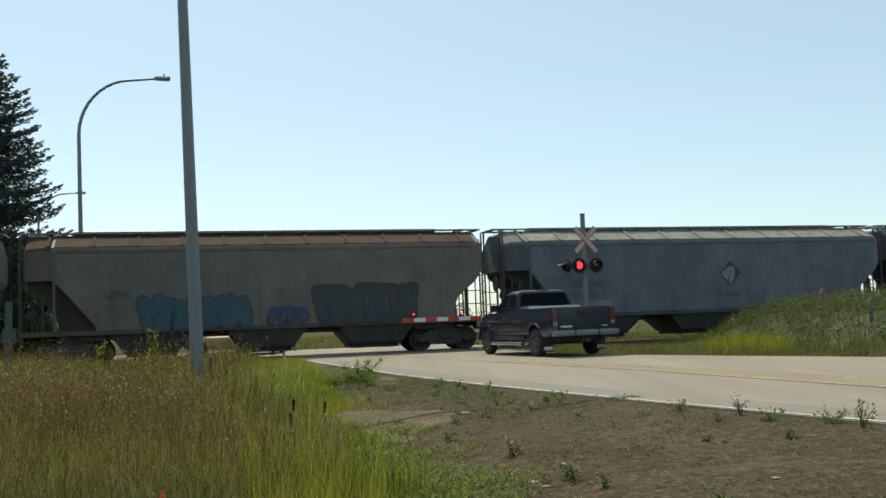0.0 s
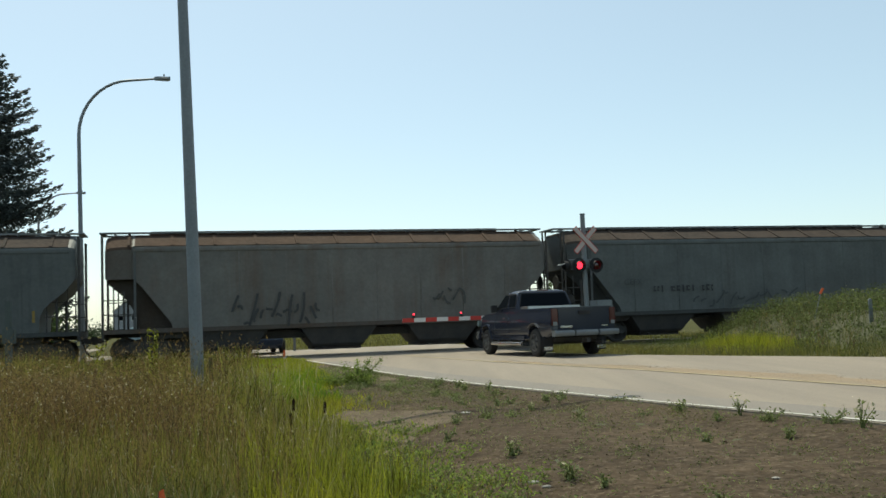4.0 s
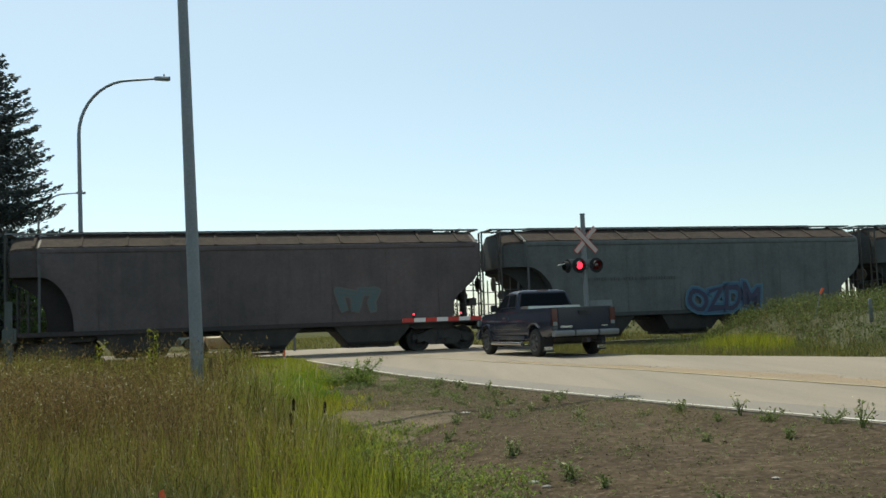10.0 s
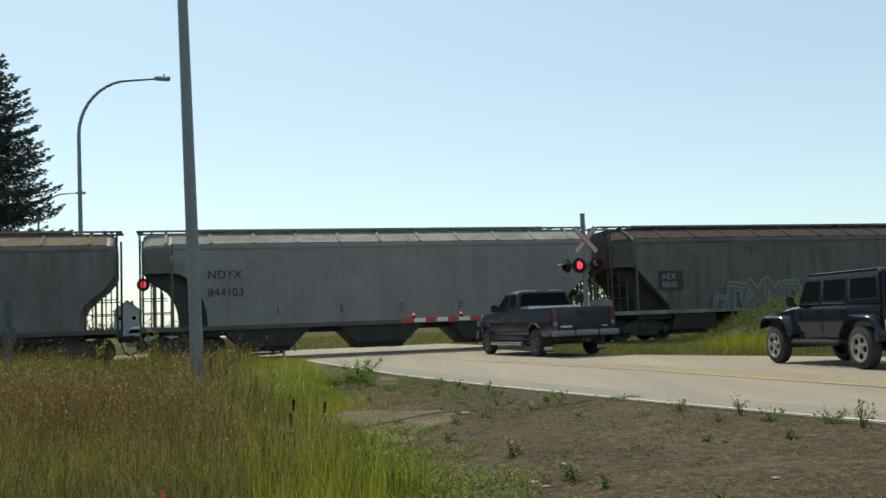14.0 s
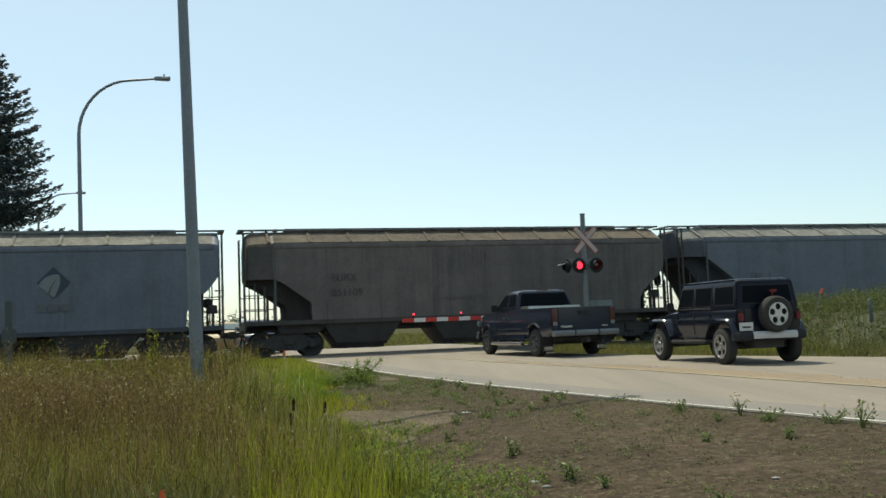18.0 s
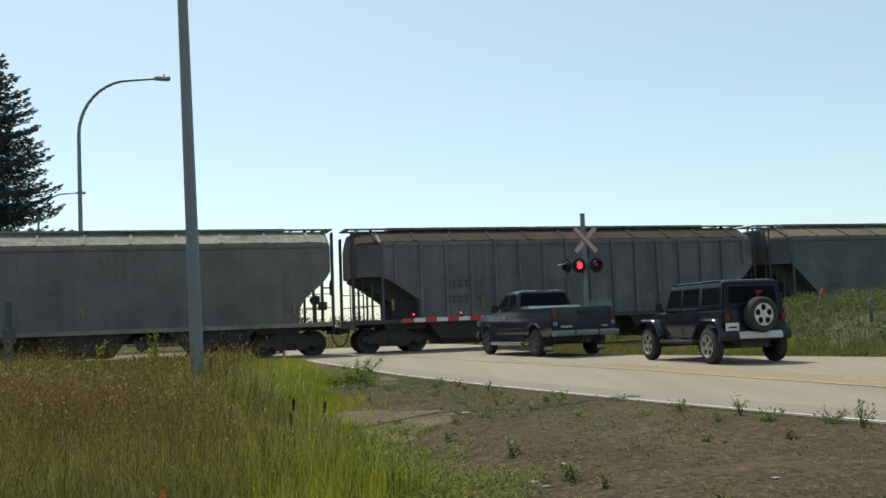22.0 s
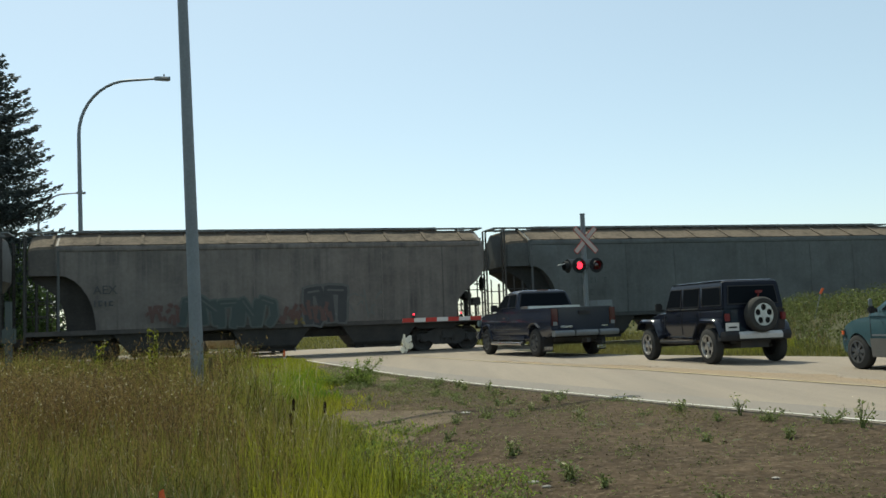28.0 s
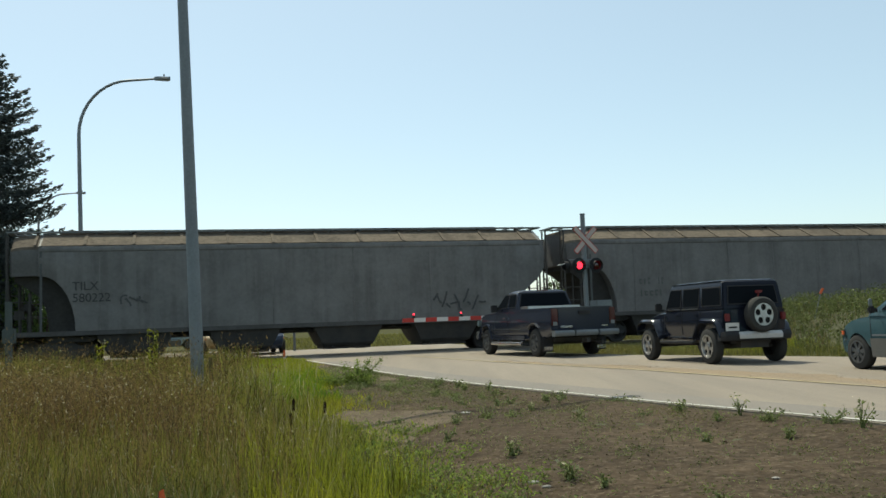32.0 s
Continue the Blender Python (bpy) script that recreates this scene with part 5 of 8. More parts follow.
def jeep():
    v = thing("off_road_car", "dark navy four-door off-road car with a spare wheel on its tail", "off-road car")
    paint = car_paint("navy car paint", (0.011, 0.014, 0.024), (0.013, 0.016, 0.026), 0.12)
    top_mat = surface("navy hard top", (0.009, 0.011, 0.019), 0.22, spec=0.18, fine=60, bump=0.1)
    xr, xf, r = -1.475, 1.475, 0.378

    def tub(p):
        y = abs(p.y)
        if y > 0.4:
            y += float(np.interp(p.z, [0.5, 0.66, 0.9, 1.05, 1.16], [-0.05, -0.012, 0.0, -0.008, -0.03])) * (y - 0.4) / 0.37
        return Vector((p.x, math.copysign(y, p.y), p.z))
    bm = B()
    prism(bm, [(-1.98, 0.56), (-2.0, 1.16), (0.72, 1.16), (0.74, 0.56), (0.6, 0.5), (-0.9, 0.5)], -0.78, 0.78)
    part("body", sculpted(bm, 0.035, (0.66, 0.9, 1.05), (), tub), paint, v, smooth=45)
    # the bonnet, narrower towards the grille and crowned along its middle
    bm = B()
    rows = [(0.74, 0.72, 1.165), (1.1, 0.67, 1.15), (1.5, 0.6, 1.115), (1.85, 0.55, 1.06), (1.93, 0.53, 1.0)]
    loft(bm, [[(x, -w, 0.6), (x, -w, z - 0.06), (x, -w * 0.9, z - 0.015), (x, -w * 0.45, z + 0.012), (x, w * 0.45, z + 0.012), (x, w * 0.9, z - 0.015), (x, w, z - 0.06), (x, w, 0.6)] for x, w, z in rows])
    part("bonnet", bm, paint, v, smooth=30)
    bm = B()
    loft(bm, [[(x0, -w, z), (x1, -w, z), (x1, w, z), (x0, w, z)] for x0, x1, w, z in ((-1.98, 0.74, 0.755, 1.14), (-1.97, 0.7, 0.75, 1.2), (-1.9, 0.49, 0.69, 1.7), (-1.86, 0.44, 0.655, 1.75), (-1.78, 0.36, 0.58, 1.775))])
    part("hard_top", bm, top_mat, v, "dark hard top", bevel=0.025, smooth=45)
    bm = B()
    for y in (-0.66, 0.66):
        box(bm, (-0.7, y, 1.745), (2.2, 0.05, 0.025))
    part("roof_gutter", bm, top_mat, v, bevel=0.008)
    for s in (-1, 1):
        def w(z):
            return s * (0.75 - (z - 1.2) * 0.12 + 0.003)
        pane(v, "front_window", [(-0.1, w(1.2), 1.2), (0.66, w(1.2), 1.2), (0.46, w(1.66), 1.66), (-0.1, w(1.66), 1.66)], MAT_GLASS, 0.04, 0.012)
        pane(v, "rear_door_window", [(-0.95, w(1.2), 1.2), (-0.16, w(1.2), 1.2), (-0.16, w(1.66), 1.66), (-0.95, w(1.66), 1.66)], MAT_GLASS, 0.04, 0.012)
        pane(v, "cargo_window", [(-1.92, w(1.2), 1.2), (-1.02, w(1.2), 1.2), (-1.02, w(1.66), 1.66), (-1.86, w(1.66), 1.66)], MAT_GLASS, 0.05, 0.012)
        for q, l in ((0.28, 0.7), (-0.53, 0.76)):
            bm = B()
            box(bm, (q, s * 0.764, 1.185), (l, 0.014, 0.022))
            part("window_strip", bm, MAT_CHROME, v, "bright strip below the window")
        # flared fenders: a flat shelf over the wheel with a turned-down lip
        for cx, prof in ((xf, [(-0.66, 0.56), (-0.46, 0.84), (-0.34, 0.93), (0.32, 0.94), (0.46, 0.88), (0.51, 0.76)]), (xr, [(-0.52, 0.62), (-0.42, 0.82), (-0.3, 0.92), (0.3, 0.93), (0.46, 0.82), (0.66, 0.56)])):
            bm = B()
            out = 0.925 if cx == xf else 0.9
            loft(bm, [[(cx + x, s * 0.7, z + 0.05), (cx + x, s * (out - 0.05), z + 0.04), (cx + x, s * out, z + 0.0), (cx + x, s * out, z - 0.05), (cx + x, s * (out - 0.02), z - 0.05), (cx + x, s * 0.7, z - 0.01)] for x, z in prof])
            part("fender", bm, paint, v, smooth=35)
            bm = B()
            loft(bm, [[(cx + x, y_, z) for x, z in prof] for y_ in (s * 0.5, s * 0.7)], cap=True)
            part("arch_liner", bm, MAT_BLACK, v)
        bm = B()
        tube(bm, [(-0.82, s * 0.8, 0.5), (-0.78, s * 0.87, 0.45), (0.78, s * 0.87, 0.45), (0.84, s * 0.8, 0.5)], 0.045, 10)
        step = part("step_bar", bm, MAT_BLACK, v, "dark side step bar", smooth=40)
        for q in (-0.42, 0.42):
            bm = B()
            box(bm, (q, s * 0.875, 0.492), (0.62, 0.07, 0.012))
            part("step_pad", bm, MAT_CHROME, step, "bright step pad")
        bm = B()
        box(bm, (0.7, s * 0.93, 1.25), (0.09, 0.18, 0.19))
        box(bm, (0.7, s * 0.82, 1.18), (0.05, 0.12, 0.05))
        part("mirror", bm, MAT_BLACK, v, bevel=0.03, smooth=45)
        for q in (-0.14, -0.98, 0.73):
            bm = B()
            box(bm, (q, s * 0.7785, 0.87), (0.012, 0.008, 0.5))
            part("door_seam", bm, MAT_BLACK, v)
        for q in (-0.02, -0.86):
            bm = B()
            box(bm, (q, s * 0.79, 1.04), (0.16, 0.03, 0.035))
            part("door_handle", bm, paint, v, bevel=0.008)
        for q in (0.62, 0.72):
            bm = B()
            lathe(bm, [(0.025, -0.05), (0.025, 0.05)], "z", 8, (q, s * 0.785, 0.72 if q > 0.7 else 1.0))
            part("door_hinge", bm, paint, v)
        bm = B()
        box(bm, (-2.03, s * 0.69, 0.98), (0.07, 0.11, 0.16))
        part("tail_lamp", bm, MAT_RED_BRAKE, v, "lit red tail lamp", bevel=0.015)
        for x in (xr, xf):
            w_ = road_wheel(v, x, s * 0.79, r, 0.23, 0, hub=0.635)
            rim = holed_rim(r * 0.62, 5, 0.056, 0.15, s * 0.08, s * 0.1)
            part("rim_face", rim, MAT_ALLOY, w_, "alloy rim with five round holes")
        bm = B()
        lathe(bm, [(0.02, 1.95), (0.09, 1.95), (0.1, 1.92)], "x", 14, (0, s * 0.42, 0.9))
        part("headlamp", bm, MAT_GLASS_CLEAR, v)
    pane(v, "windscreen", [(0.72, -0.69, 1.22), (0.72, 0.69, 1.22), (0.5, 0.63, 1.68), (0.5, -0.63, 1.68)], MAT_GLASS_CLEAR, 0.04, 0.012)
    pane(v, "tail_window", [(-1.97, -0.66, 1.22), (-1.97, 0.66, 1.22), (-1.905, 0.6, 1.67), (-1.905, -0.6, 1.67)], MAT_GLASS, 0.05, 0.015)
    bm = B()
    box(bm, (-2.005, 0, 0.88), (0.03, 1.2, 0.52))
    part("tailgate", bm, paint, v, bevel=0.01)
    SY, SZ_ = -0.06, 1.02
    bm = B()
    lathe(bm, [(0.235, -2.06), (0.33, -2.05), (0.37, -2.08), (0.375, -2.16), (0.37, -2.23), (0.335, -2.275), (0.27, -2.285), (0.235, -2.28)], "x", 36, (0, SY, SZ_), cap=False)
    spare = part("spare_wheel", bm, MAT_RUBBER, v, "spare wheel hung on the tailgate", smooth=35)
    turn = Matrix.Translation((-2.16, SY, SZ_)) @ Matrix.Rotation(radians(90), 4, "Z")
    rim = holed_rim(0.236, 5, 0.062, 0.148, 0.085, 0.112)
    for k in range(5):
        a = 2 * math.pi * k / 5 - math.pi / 2
        lathe(rim, [(0.014, 0.112), (0.014, 0.12), (0.004, 0.122)], "y", 8, (0.055 * math.cos(a), 0, 0.055 * math.sin(a)))
    part("rim", rim, MAT_ALLOY, spare, "bright alloy rim with five round holes", m=turn)
    bm = B()
    lathe(bm, [(0.02, -2.2), (0.24, -2.2), (0.24, -2.1)], "x", 20, (0, SY, SZ_))
    box(bm, (-2.03, SY, 1.05), (0.1, 0.4, 0.3))
    part("spare_carrier", bm, MAT_BLACK, v)
    bm = B()
    box(bm, (-2.12, SY, 1.5), (0.07, 0.13, 0.05))
    tube(bm, [(-2.04, SY, 1.3), (-2.12, SY, 1.5)], 0.02, 6)
    part("high_brake_lamp", bm, MAT_RED_BRAKE, v, "lit red lamp above the spare wheel")
    bm = B()
    loft(bm, [[(x, y, z) for x, z in ((-1.86 if abs(y) > 0.7 else -1.95, 0.48), (back, 0.5), (back - 0.02, 0.6), (back + 0.02, 0.68), (-1.86 if abs(y) > 0.7 else -1.95, 0.68))] for y, back in ((-0.86, -2.0), (-0.8, -2.12), (-0.6, -2.16), (0.6, -2.16), (0.8, -2.12), (0.86, -2.0))])
    part("rear_bumper", bm, MAT_BLACK, v, bevel=0.012)
    bm = B()
    prism(bm, [(-2.185, 0.53), (-2.195, 0.62), (-2.16, 0.675), (-2.1, 0.68), (-2.1, 0.53)], -0.56, 0.5)
    part("bumper_plate", bm, surface("brushed plate", (0.55, 0.55, 0.55), 0.55, 0.3, fine=25), v, "bright bumper cover plate", bevel=0.008)
    bm = B()
    box(bm, (-2.035, 0.58, 0.78), (0.02, 0.32, 0.17))
    plate = part("number_plate", bm, MAT_WHITE, v, "white number plate")
    bm = B()
    box(bm, (-2.047, 0.58, 0.77), (0.004, 0.2, 0.035))
    part("plate_characters", bm, MAT_BLACK, plate)
    bm = B()
    box(bm, (1.95, 0, 0.6), (0.16, 1.3, 0.18))
    part("front_bumper", bm, MAT_BLACK, v, bevel=0.03)
    bm = B()
    box(bm, (1.94, 0, 0.83), (0.05, 1.04, 0.36))
    grille = part("grille", bm, paint, v)
    for k in range(7):
        bm = B()
        box(bm, (1.967, (k - 3) * 0.1, 0.84), (0.01, 0.05, 0.26))
        part("grille_slot", bm, MAT_BLACK, grille)
    bm = B()
    box(bm, (0, 0, 0.5), (3.6, 1.0, 0.16))
    for x in (xr, xf):
        tube(bm, [(x, -0.72, 0.37), (x, 0.72, 0.37)], 0.06, 8)
    box(bm, (-1.7, 0, 0.45), (0.5, 0.7, 0.24))
    part("underbody", bm, MAT_STEEL_DARK, v)
    return v


MAT_CLAD = surface("grey-brown cladding", (0.11, 0.105, 0.095), 0.6, fine=30)


def family_car(name, label, category, paint, m=None, wb=2.87, tall=1.72, spokes=7, nose=0.0):
    """A minivan or wagon with a short sloping bonnet."""
    v = thing(name, label, category, m)
    W, xr, xf, r = 0.92, -wb / 2, wb / 2, 0.335
    e = xf + 0.62 + nose * 0.5
    bm = B()
    prism(bm, [(xr - 0.95, 0.45), (xr - 0.98, 0.95), (xr - 0.9, 1.02), (xf - 0.35 - nose, 1.04), (xf - 0.1, 0.985), (xf + 0.2, 0.925), (xf + 0.45, 0.84), (e - 0.07, 0.71), (e, 0.5), (e - 0.02, 0.32), (e - 0.15, 0.24)]
          + arc(xf, 0.33, 0.42, 0, 180) + [(xf - 0.48, 0.24), (xr + 0.48, 0.24)] + arc(xr, 0.33, 0.42, 0, 180) + [(xr - 0.9, 0.28)], -W, W)

    def round_nose(p):
        y = abs(p.y)
        if y > 0.5:
            y += float(np.interp(p.z, [0.24, 0.5, 0.75, 0.95, 1.04], [-0.08, -0.01, 0.0, -0.03, -0.08])) * (y - 0.5) / 0.42
        if p.x > xf - 0.2:
            y *= 1 - 0.2 * ((p.x - xf + 0.2) / 0.82) ** 1.8
        return Vector((p.x, math.copysign(y, p.y), p.z))
    part("body", sculpted(bm, 0.05, (0.5, 0.75, 0.9), (xf + 0.1, xf + 0.3, xf + 0.48), round_nose), paint, v, smooth=55)
    for s in (-1, 1):
        bm = B()
        box(bm, (0, s * (W + 0.004), 0.66), (wb - 0.98, 0.012, 0.035))
        part("side_moulding", bm, MAT_GALV, v, "pale side moulding")
    bm = B()
    loft(bm, [[(x0, -w, z), (x1, -w, z), (x1, w, z), (x0, w, z)] for x0, x1, w, z in ((xr - 0.93, xf + 0.1 - nose, 0.88, 0.98), (xr - 0.9, xf - 0.1 - nose, 0.86, 1.1), (xr - 0.72, xf - 0.95 - nose, 0.72, tall - 0.06), (xr - 0.62, xf - 1.15 - nose, 0.66, tall))])
    part("cabin", bm, paint, v, bevel=0.04, smooth=45)
    for s in (-1, 1):
        def at(x, z):
            return (x, s * (0.86 - (z - 1.1) / (tall - 1.16) * 0.14 + 0.004), z)
        top = tall - 0.12
        for nm, a, b, a2, b2 in (("front_window", xf - 1.3 - nose, xf - 0.34 - nose, xf - 1.3 - nose, xf - 0.98 - nose), ("side_window", xr + 0.3, xf - 1.38 - nose, xr + 0.3, xf - 1.38 - nose), ("cargo_window", xr - 0.8, xr + 0.22, xr - 0.68, xr + 0.22)):
            pane(v, nm, [at(a, 1.12), at(b, 1.12), at(b2, top), at(a2, top)], MAT_GLASS, 0.035, 0.014)
        bm = B()
        prism(bm, [(xr + 0.47, 0.25), (xf - 0.47, 0.25), (xf - 0.43, 0.6), (xr + 0.43, 0.6)], s * W, s * (W + 0.014))
        part("lower_cladding", bm, MAT_CLAD, v, "grey-brown lower side cladding", bevel=0.004)
        bm = B()
        box(bm, (xf - 0.3 - nose, s * (W + 0.1), 1.14), (0.1, 0.16, 0.13))
        box(bm, (xf - 0.28 - nose, s * (W - 0.02), 1.12), (0.06, 0.12, 0.06))
        part("mirror", bm, MAT_BLACK, v, bevel=0.03)
        bm = B()
        loft(bm, [[(e - 0.03, s * 0.42, 0.62), (e - 0.1, s * 0.7, 0.64), (e - 0.26, s * 0.82, 0.65), (e - 0.3, s * 0.42, 0.62)],
                  [(e - 0.12, s * 0.42, 0.74), (e - 0.17, s * 0.7, 0.755), (e - 0.32, s * 0.825, 0.765), (e - 0.36, s * 0.42, 0.75)]])
        part("headlamp", bm, MAT_GLASS_CLEAR, v)
        bm = B()
        box(bm, (e - 0.29, s * 0.825, 0.7), (0.08, 0.03, 0.07), Matrix.Rotation(s * radians(-22), 3, "Z"))
        part("side_marker", bm, MAT_ORANGE, v, "amber marker lamp")
        bm = B()
        box(bm, (xr - 0.96, s * 0.8, 0.85), (0.06, 0.14, 0.3))
        part("tail_lamp", bm, MAT_RED_LENS, v)
        for q in (xf - 0.45, xf - 1.42):
            bm = B()
            box(bm, (q, s * (W + 0.001), 0.68), (0.012, 0.006, 0.62))
            part("door_seam", bm, MAT_BLACK, v)
        for x in (xr, xf):
            road_wheel(v, x, s * 0.8, r, 0.21, spokes, MAT_DULL_RIM, hub=0.62)
    pane(v, "windscreen", [(xf - 0.1 - nose, -0.82, 1.12), (xf - 0.1 - nose, 0.82, 1.12), (xf - 0.93 - nose, 0.7, tall - 0.08), (xf - 0.93 - nose, -0.7, tall - 0.08)], MAT_GLASS_CLEAR, 0.04, 0.02)
    pane(v, "tail_window", [(xr - 0.9, -0.8, 1.14), (xr - 0.9, 0.8, 1.14), (xr - 0.74, 0.68, tall - 0.1), (xr - 0.74, -0.68, tall - 0.1)], MAT_GLASS, 0.04, 0.02)
    bm = B()
    loft(bm, [[(x, y, z) for x, z in ((e - 0.35, 0.26), (front, 0.28), (front + 0.02, 0.42), (front, 0.56), (e - 0.35, 0.58))] for y, front in ((-0.76, e - 0.3), (-0.66, e - 0.17), (-0.5, e - 0.05), (-0.25, e + 0.02), (0.25, e + 0.02), (0.5, e - 0.05), (0.66, e - 0.17), (0.76, e - 0.3))])
    part("front_bumper", bm, paint, v, smooth=40)
    bm = B()
    box(bm, (e - 0.12, 0, 0.62), (0.1, 0.8, 0.1))
    part("grille", bm, MAT_BLACK, v)
    bm = B()
    box(bm, (0, 0, 0.3), (wb + 0.8, 1.2, 0.14))
    part("underbody", bm, MAT_STEEL_DARK, v)
    return v


PICKUP = pickup()
JEEP = jeep()
JEEP.scale = (0.972, 0.915, 0.972)
VAN = family_car("minivan", "teal minivan pulling up behind the off-road car", "minivan", car_paint("teal car paint", (0.048, 0.094, 0.11), (0.054, 0.096, 0.108)), nose=0.34)
VAN.scale = (0.89, 0.89, 0.89)
VAN_AT = (8.14, 15.4)
# vehicles that wait beyond the track, seen under and between the cars of the train
family_car("parked_wagon", "dark blue wagon waiting beyond the crossing", "car", car_paint("dark blue car paint", (0.02, 0.035, 0.07)), pose(-8.35, 42.6, -0.03, 0, 0, -72), tall=1.5)
family_car("waiting_car", "tan car waiting beyond the crossing", "car", car_paint("tan car paint", (0.36, 0.25, 0.11), rough=0.5), pose(-11.0, 46.8, -0.03, 0, 0, -74), wb=2.7, tall=1.5)
family_car("far_car", "pale blue car on the far road", "car", car_paint("pale blue car paint", (0.3, 0.4, 0.43)), pose(-17.2, 58.5, -0.03, 0, 0, 15), wb=2.7, tall=1.5)


# ---------- crossing signal and gate ----------
MAST = Vector((5.05, 34.0, 0))
ROADWAY = radians(20.0)                                   # traffic heads this far left of the view's axis
signal = thing("crossing_signal", "crossing signal with crossbuck and red lamps on a grey mast", "crossing signal",
               Matrix.Translation(MAST) @ Matrix.Rotation(ROADWAY, 4, "Z"))
# in the signal's own space x runs to the right across the road and -y faces the traffic
bm = B()
tube(bm, [(0, 0, -0.1), (0.0, 0, 4.75)], 0.085, 12)
part("mast", bm, MAT_GALV, signal, smooth=40)
bm = B()
lathe(bm, [(0.26, -0.07), (0.26, 0.1), (0.14, 0.16), (0.12, 0.5), (0.09, 0.52)], "z", 14)
part("mast_base", bm, MAT_GALV, signal, smooth=40)
bm = B()
tube(bm, [(0.0, 0, 4.74), (0, 0, 4.78)], 0.095, 12)
part("mast_cap", bm, MAT_GALV, signal)
for a in (-47, 45):
    rot = Matrix.Rotation(radians(a), 3, "Y")
    bm = B()
    box(bm, Vector((0.02, -0.13 if a > 0 else -0.105, 3.82)), (1.22, 0.012, 0.2), rot)
    blade = part("crossbuck_blade", bm, MAT_RED, signal, "red-bordered white crossbuck blade")
    bm = B()
    box(bm, Vector((0.02, -0.139 if a > 0 else -0.114, 3.82)), (1.18, 0.006, 0.155), rot)
    part("blade_face", bm, MAT_SIGN, blade)
bm = B()
box(bm, (0.02, -0.09, 3.82), (0.12, 0.03, 0.24))
part("blade_bracket", bm, MAT_GALV, signal)
bm = B()
tube(bm, [(-0.62, 0.02, 2.92), (0.62, 0.02, 2.92)], 0.03, 8)
tube(bm, [(-0.62, 0.02, 3.12), (0.62, 0.02, 3.12)], 0.018, 6)
box(bm, (0, 0, 2.95), (0.26, 0.22, 0.3))
part("lamp_arm", bm, MAT_GALV, signal)
SWINGS = []


def two_sided(mesh, axis=1):
    """Puts the lit lens on the faces that look to -y and the dark one on the rest."""
    mesh.materials.clear()
    mesh.materials.append(MAT_DARK_LENS)
    mesh.materials.append(MAT_RED_GLOW)
    for f in mesh.polygons:
        f.material_index = 1 if f.normal.y < -0.2 else 0
    return mesh


for s, phase in ((-1, 0), (1, 1)):
    c = Vector((s * 0.345 - 0.01, -0.24, 2.9))
    bm = B()
    lathe(bm, [(0.1, 0.12), (0.15, 0.06), (0.16, -0.0), (0.27, -0.0), (0.27, -0.015), (0.165, -0.015), (0.165, -0.1), (0.155, -0.1), (0.155, 0.0)], "y", 24, c)
    head = part("lamp_head", bm, MAT_BLACK, signal, "black round lamp head", smooth=30)
    bm = B()
    n = 12
    ring0 = [(c.x + 0.175 * math.cos(radians(-10 + 200 * k / n)), c.y - 0.015, c.z + 0.175 * math.sin(radians(-10 + 200 * k / n))) for k in range(n + 1)]
    ring1 = [(p[0], p[1] - 0.26 + 0.1 * abs(math.cos(radians(-10 + 200 * k / n))), p[2]) for k, p in enumerate(ring0)]
    ring2 = [(c.x + (p[0] - c.x) * 0.95, p[1], c.z + (p[2] - c.z) * 0.95) for p in ring1]
    ring3 = [(c.x + (p[0] - c.x) * 0.95, p[1], c.z + (p[2] - c.z) * 0.95) for p in ring0]
    loft(bm, [ring0, ring1, ring2, ring3], closed=False)
    part("lamp_hood", bm, MAT_BLACK, head)
    bm = B()
    lathe(bm, [(0.02, -0.045), (0.1, -0.03), (0.125, -0.008), (0.125, 0.008), (0.1, 0.03), (0.02, 0.045)], "y", 20)
    lens = part("lens", two_sided(finish(bm, "lens")), None, head, "red lamp lens, lit and dark by turns", m=pose(c.x, c.y + 0.03, c.z) @ pose(0, -0.075, 0))
    SWINGS.append((lens, Vector((c.x, c.y - 0.045, c.z)), phase, 0.22, 0.5, 0.07))
    # the pair that faces the far side
    b = Vector((-0.64, 0.06, 2.9)) if s < 0 else Vector((0.02, 0.22, 2.9))
    bm = B()
    lathe(bm, [(0.1, 0.12), (0.15, 0.06), (0.16, 0.0), (0.25, 0.0), (0.25, -0.015), (0.165, -0.015), (0.165, -0.16), (0.155, -0.16), (0.155, -0.02)], "x", 24, b)
    part("side_lamp_head", bm, MAT_BLACK, signal, "black lamp head turned aside", smooth=30)
bm = B()
box(bm, (-0.92, 0.05, 2.95), (0.26, 0.22, 0.03), Matrix.Rotation(radians(-14), 3, "Y"))
part("lamp_visor", bm, MAT_GALV, signal, "pale visor of the side lamp")
bm = B()
tube(bm, [(-0.35, 0.05, 2.9), (-0.2, 0.05, 2.9)], 0.15, 14)
part("lamp_back", bm, MAT_GALV, signal, "grey lamp housing")

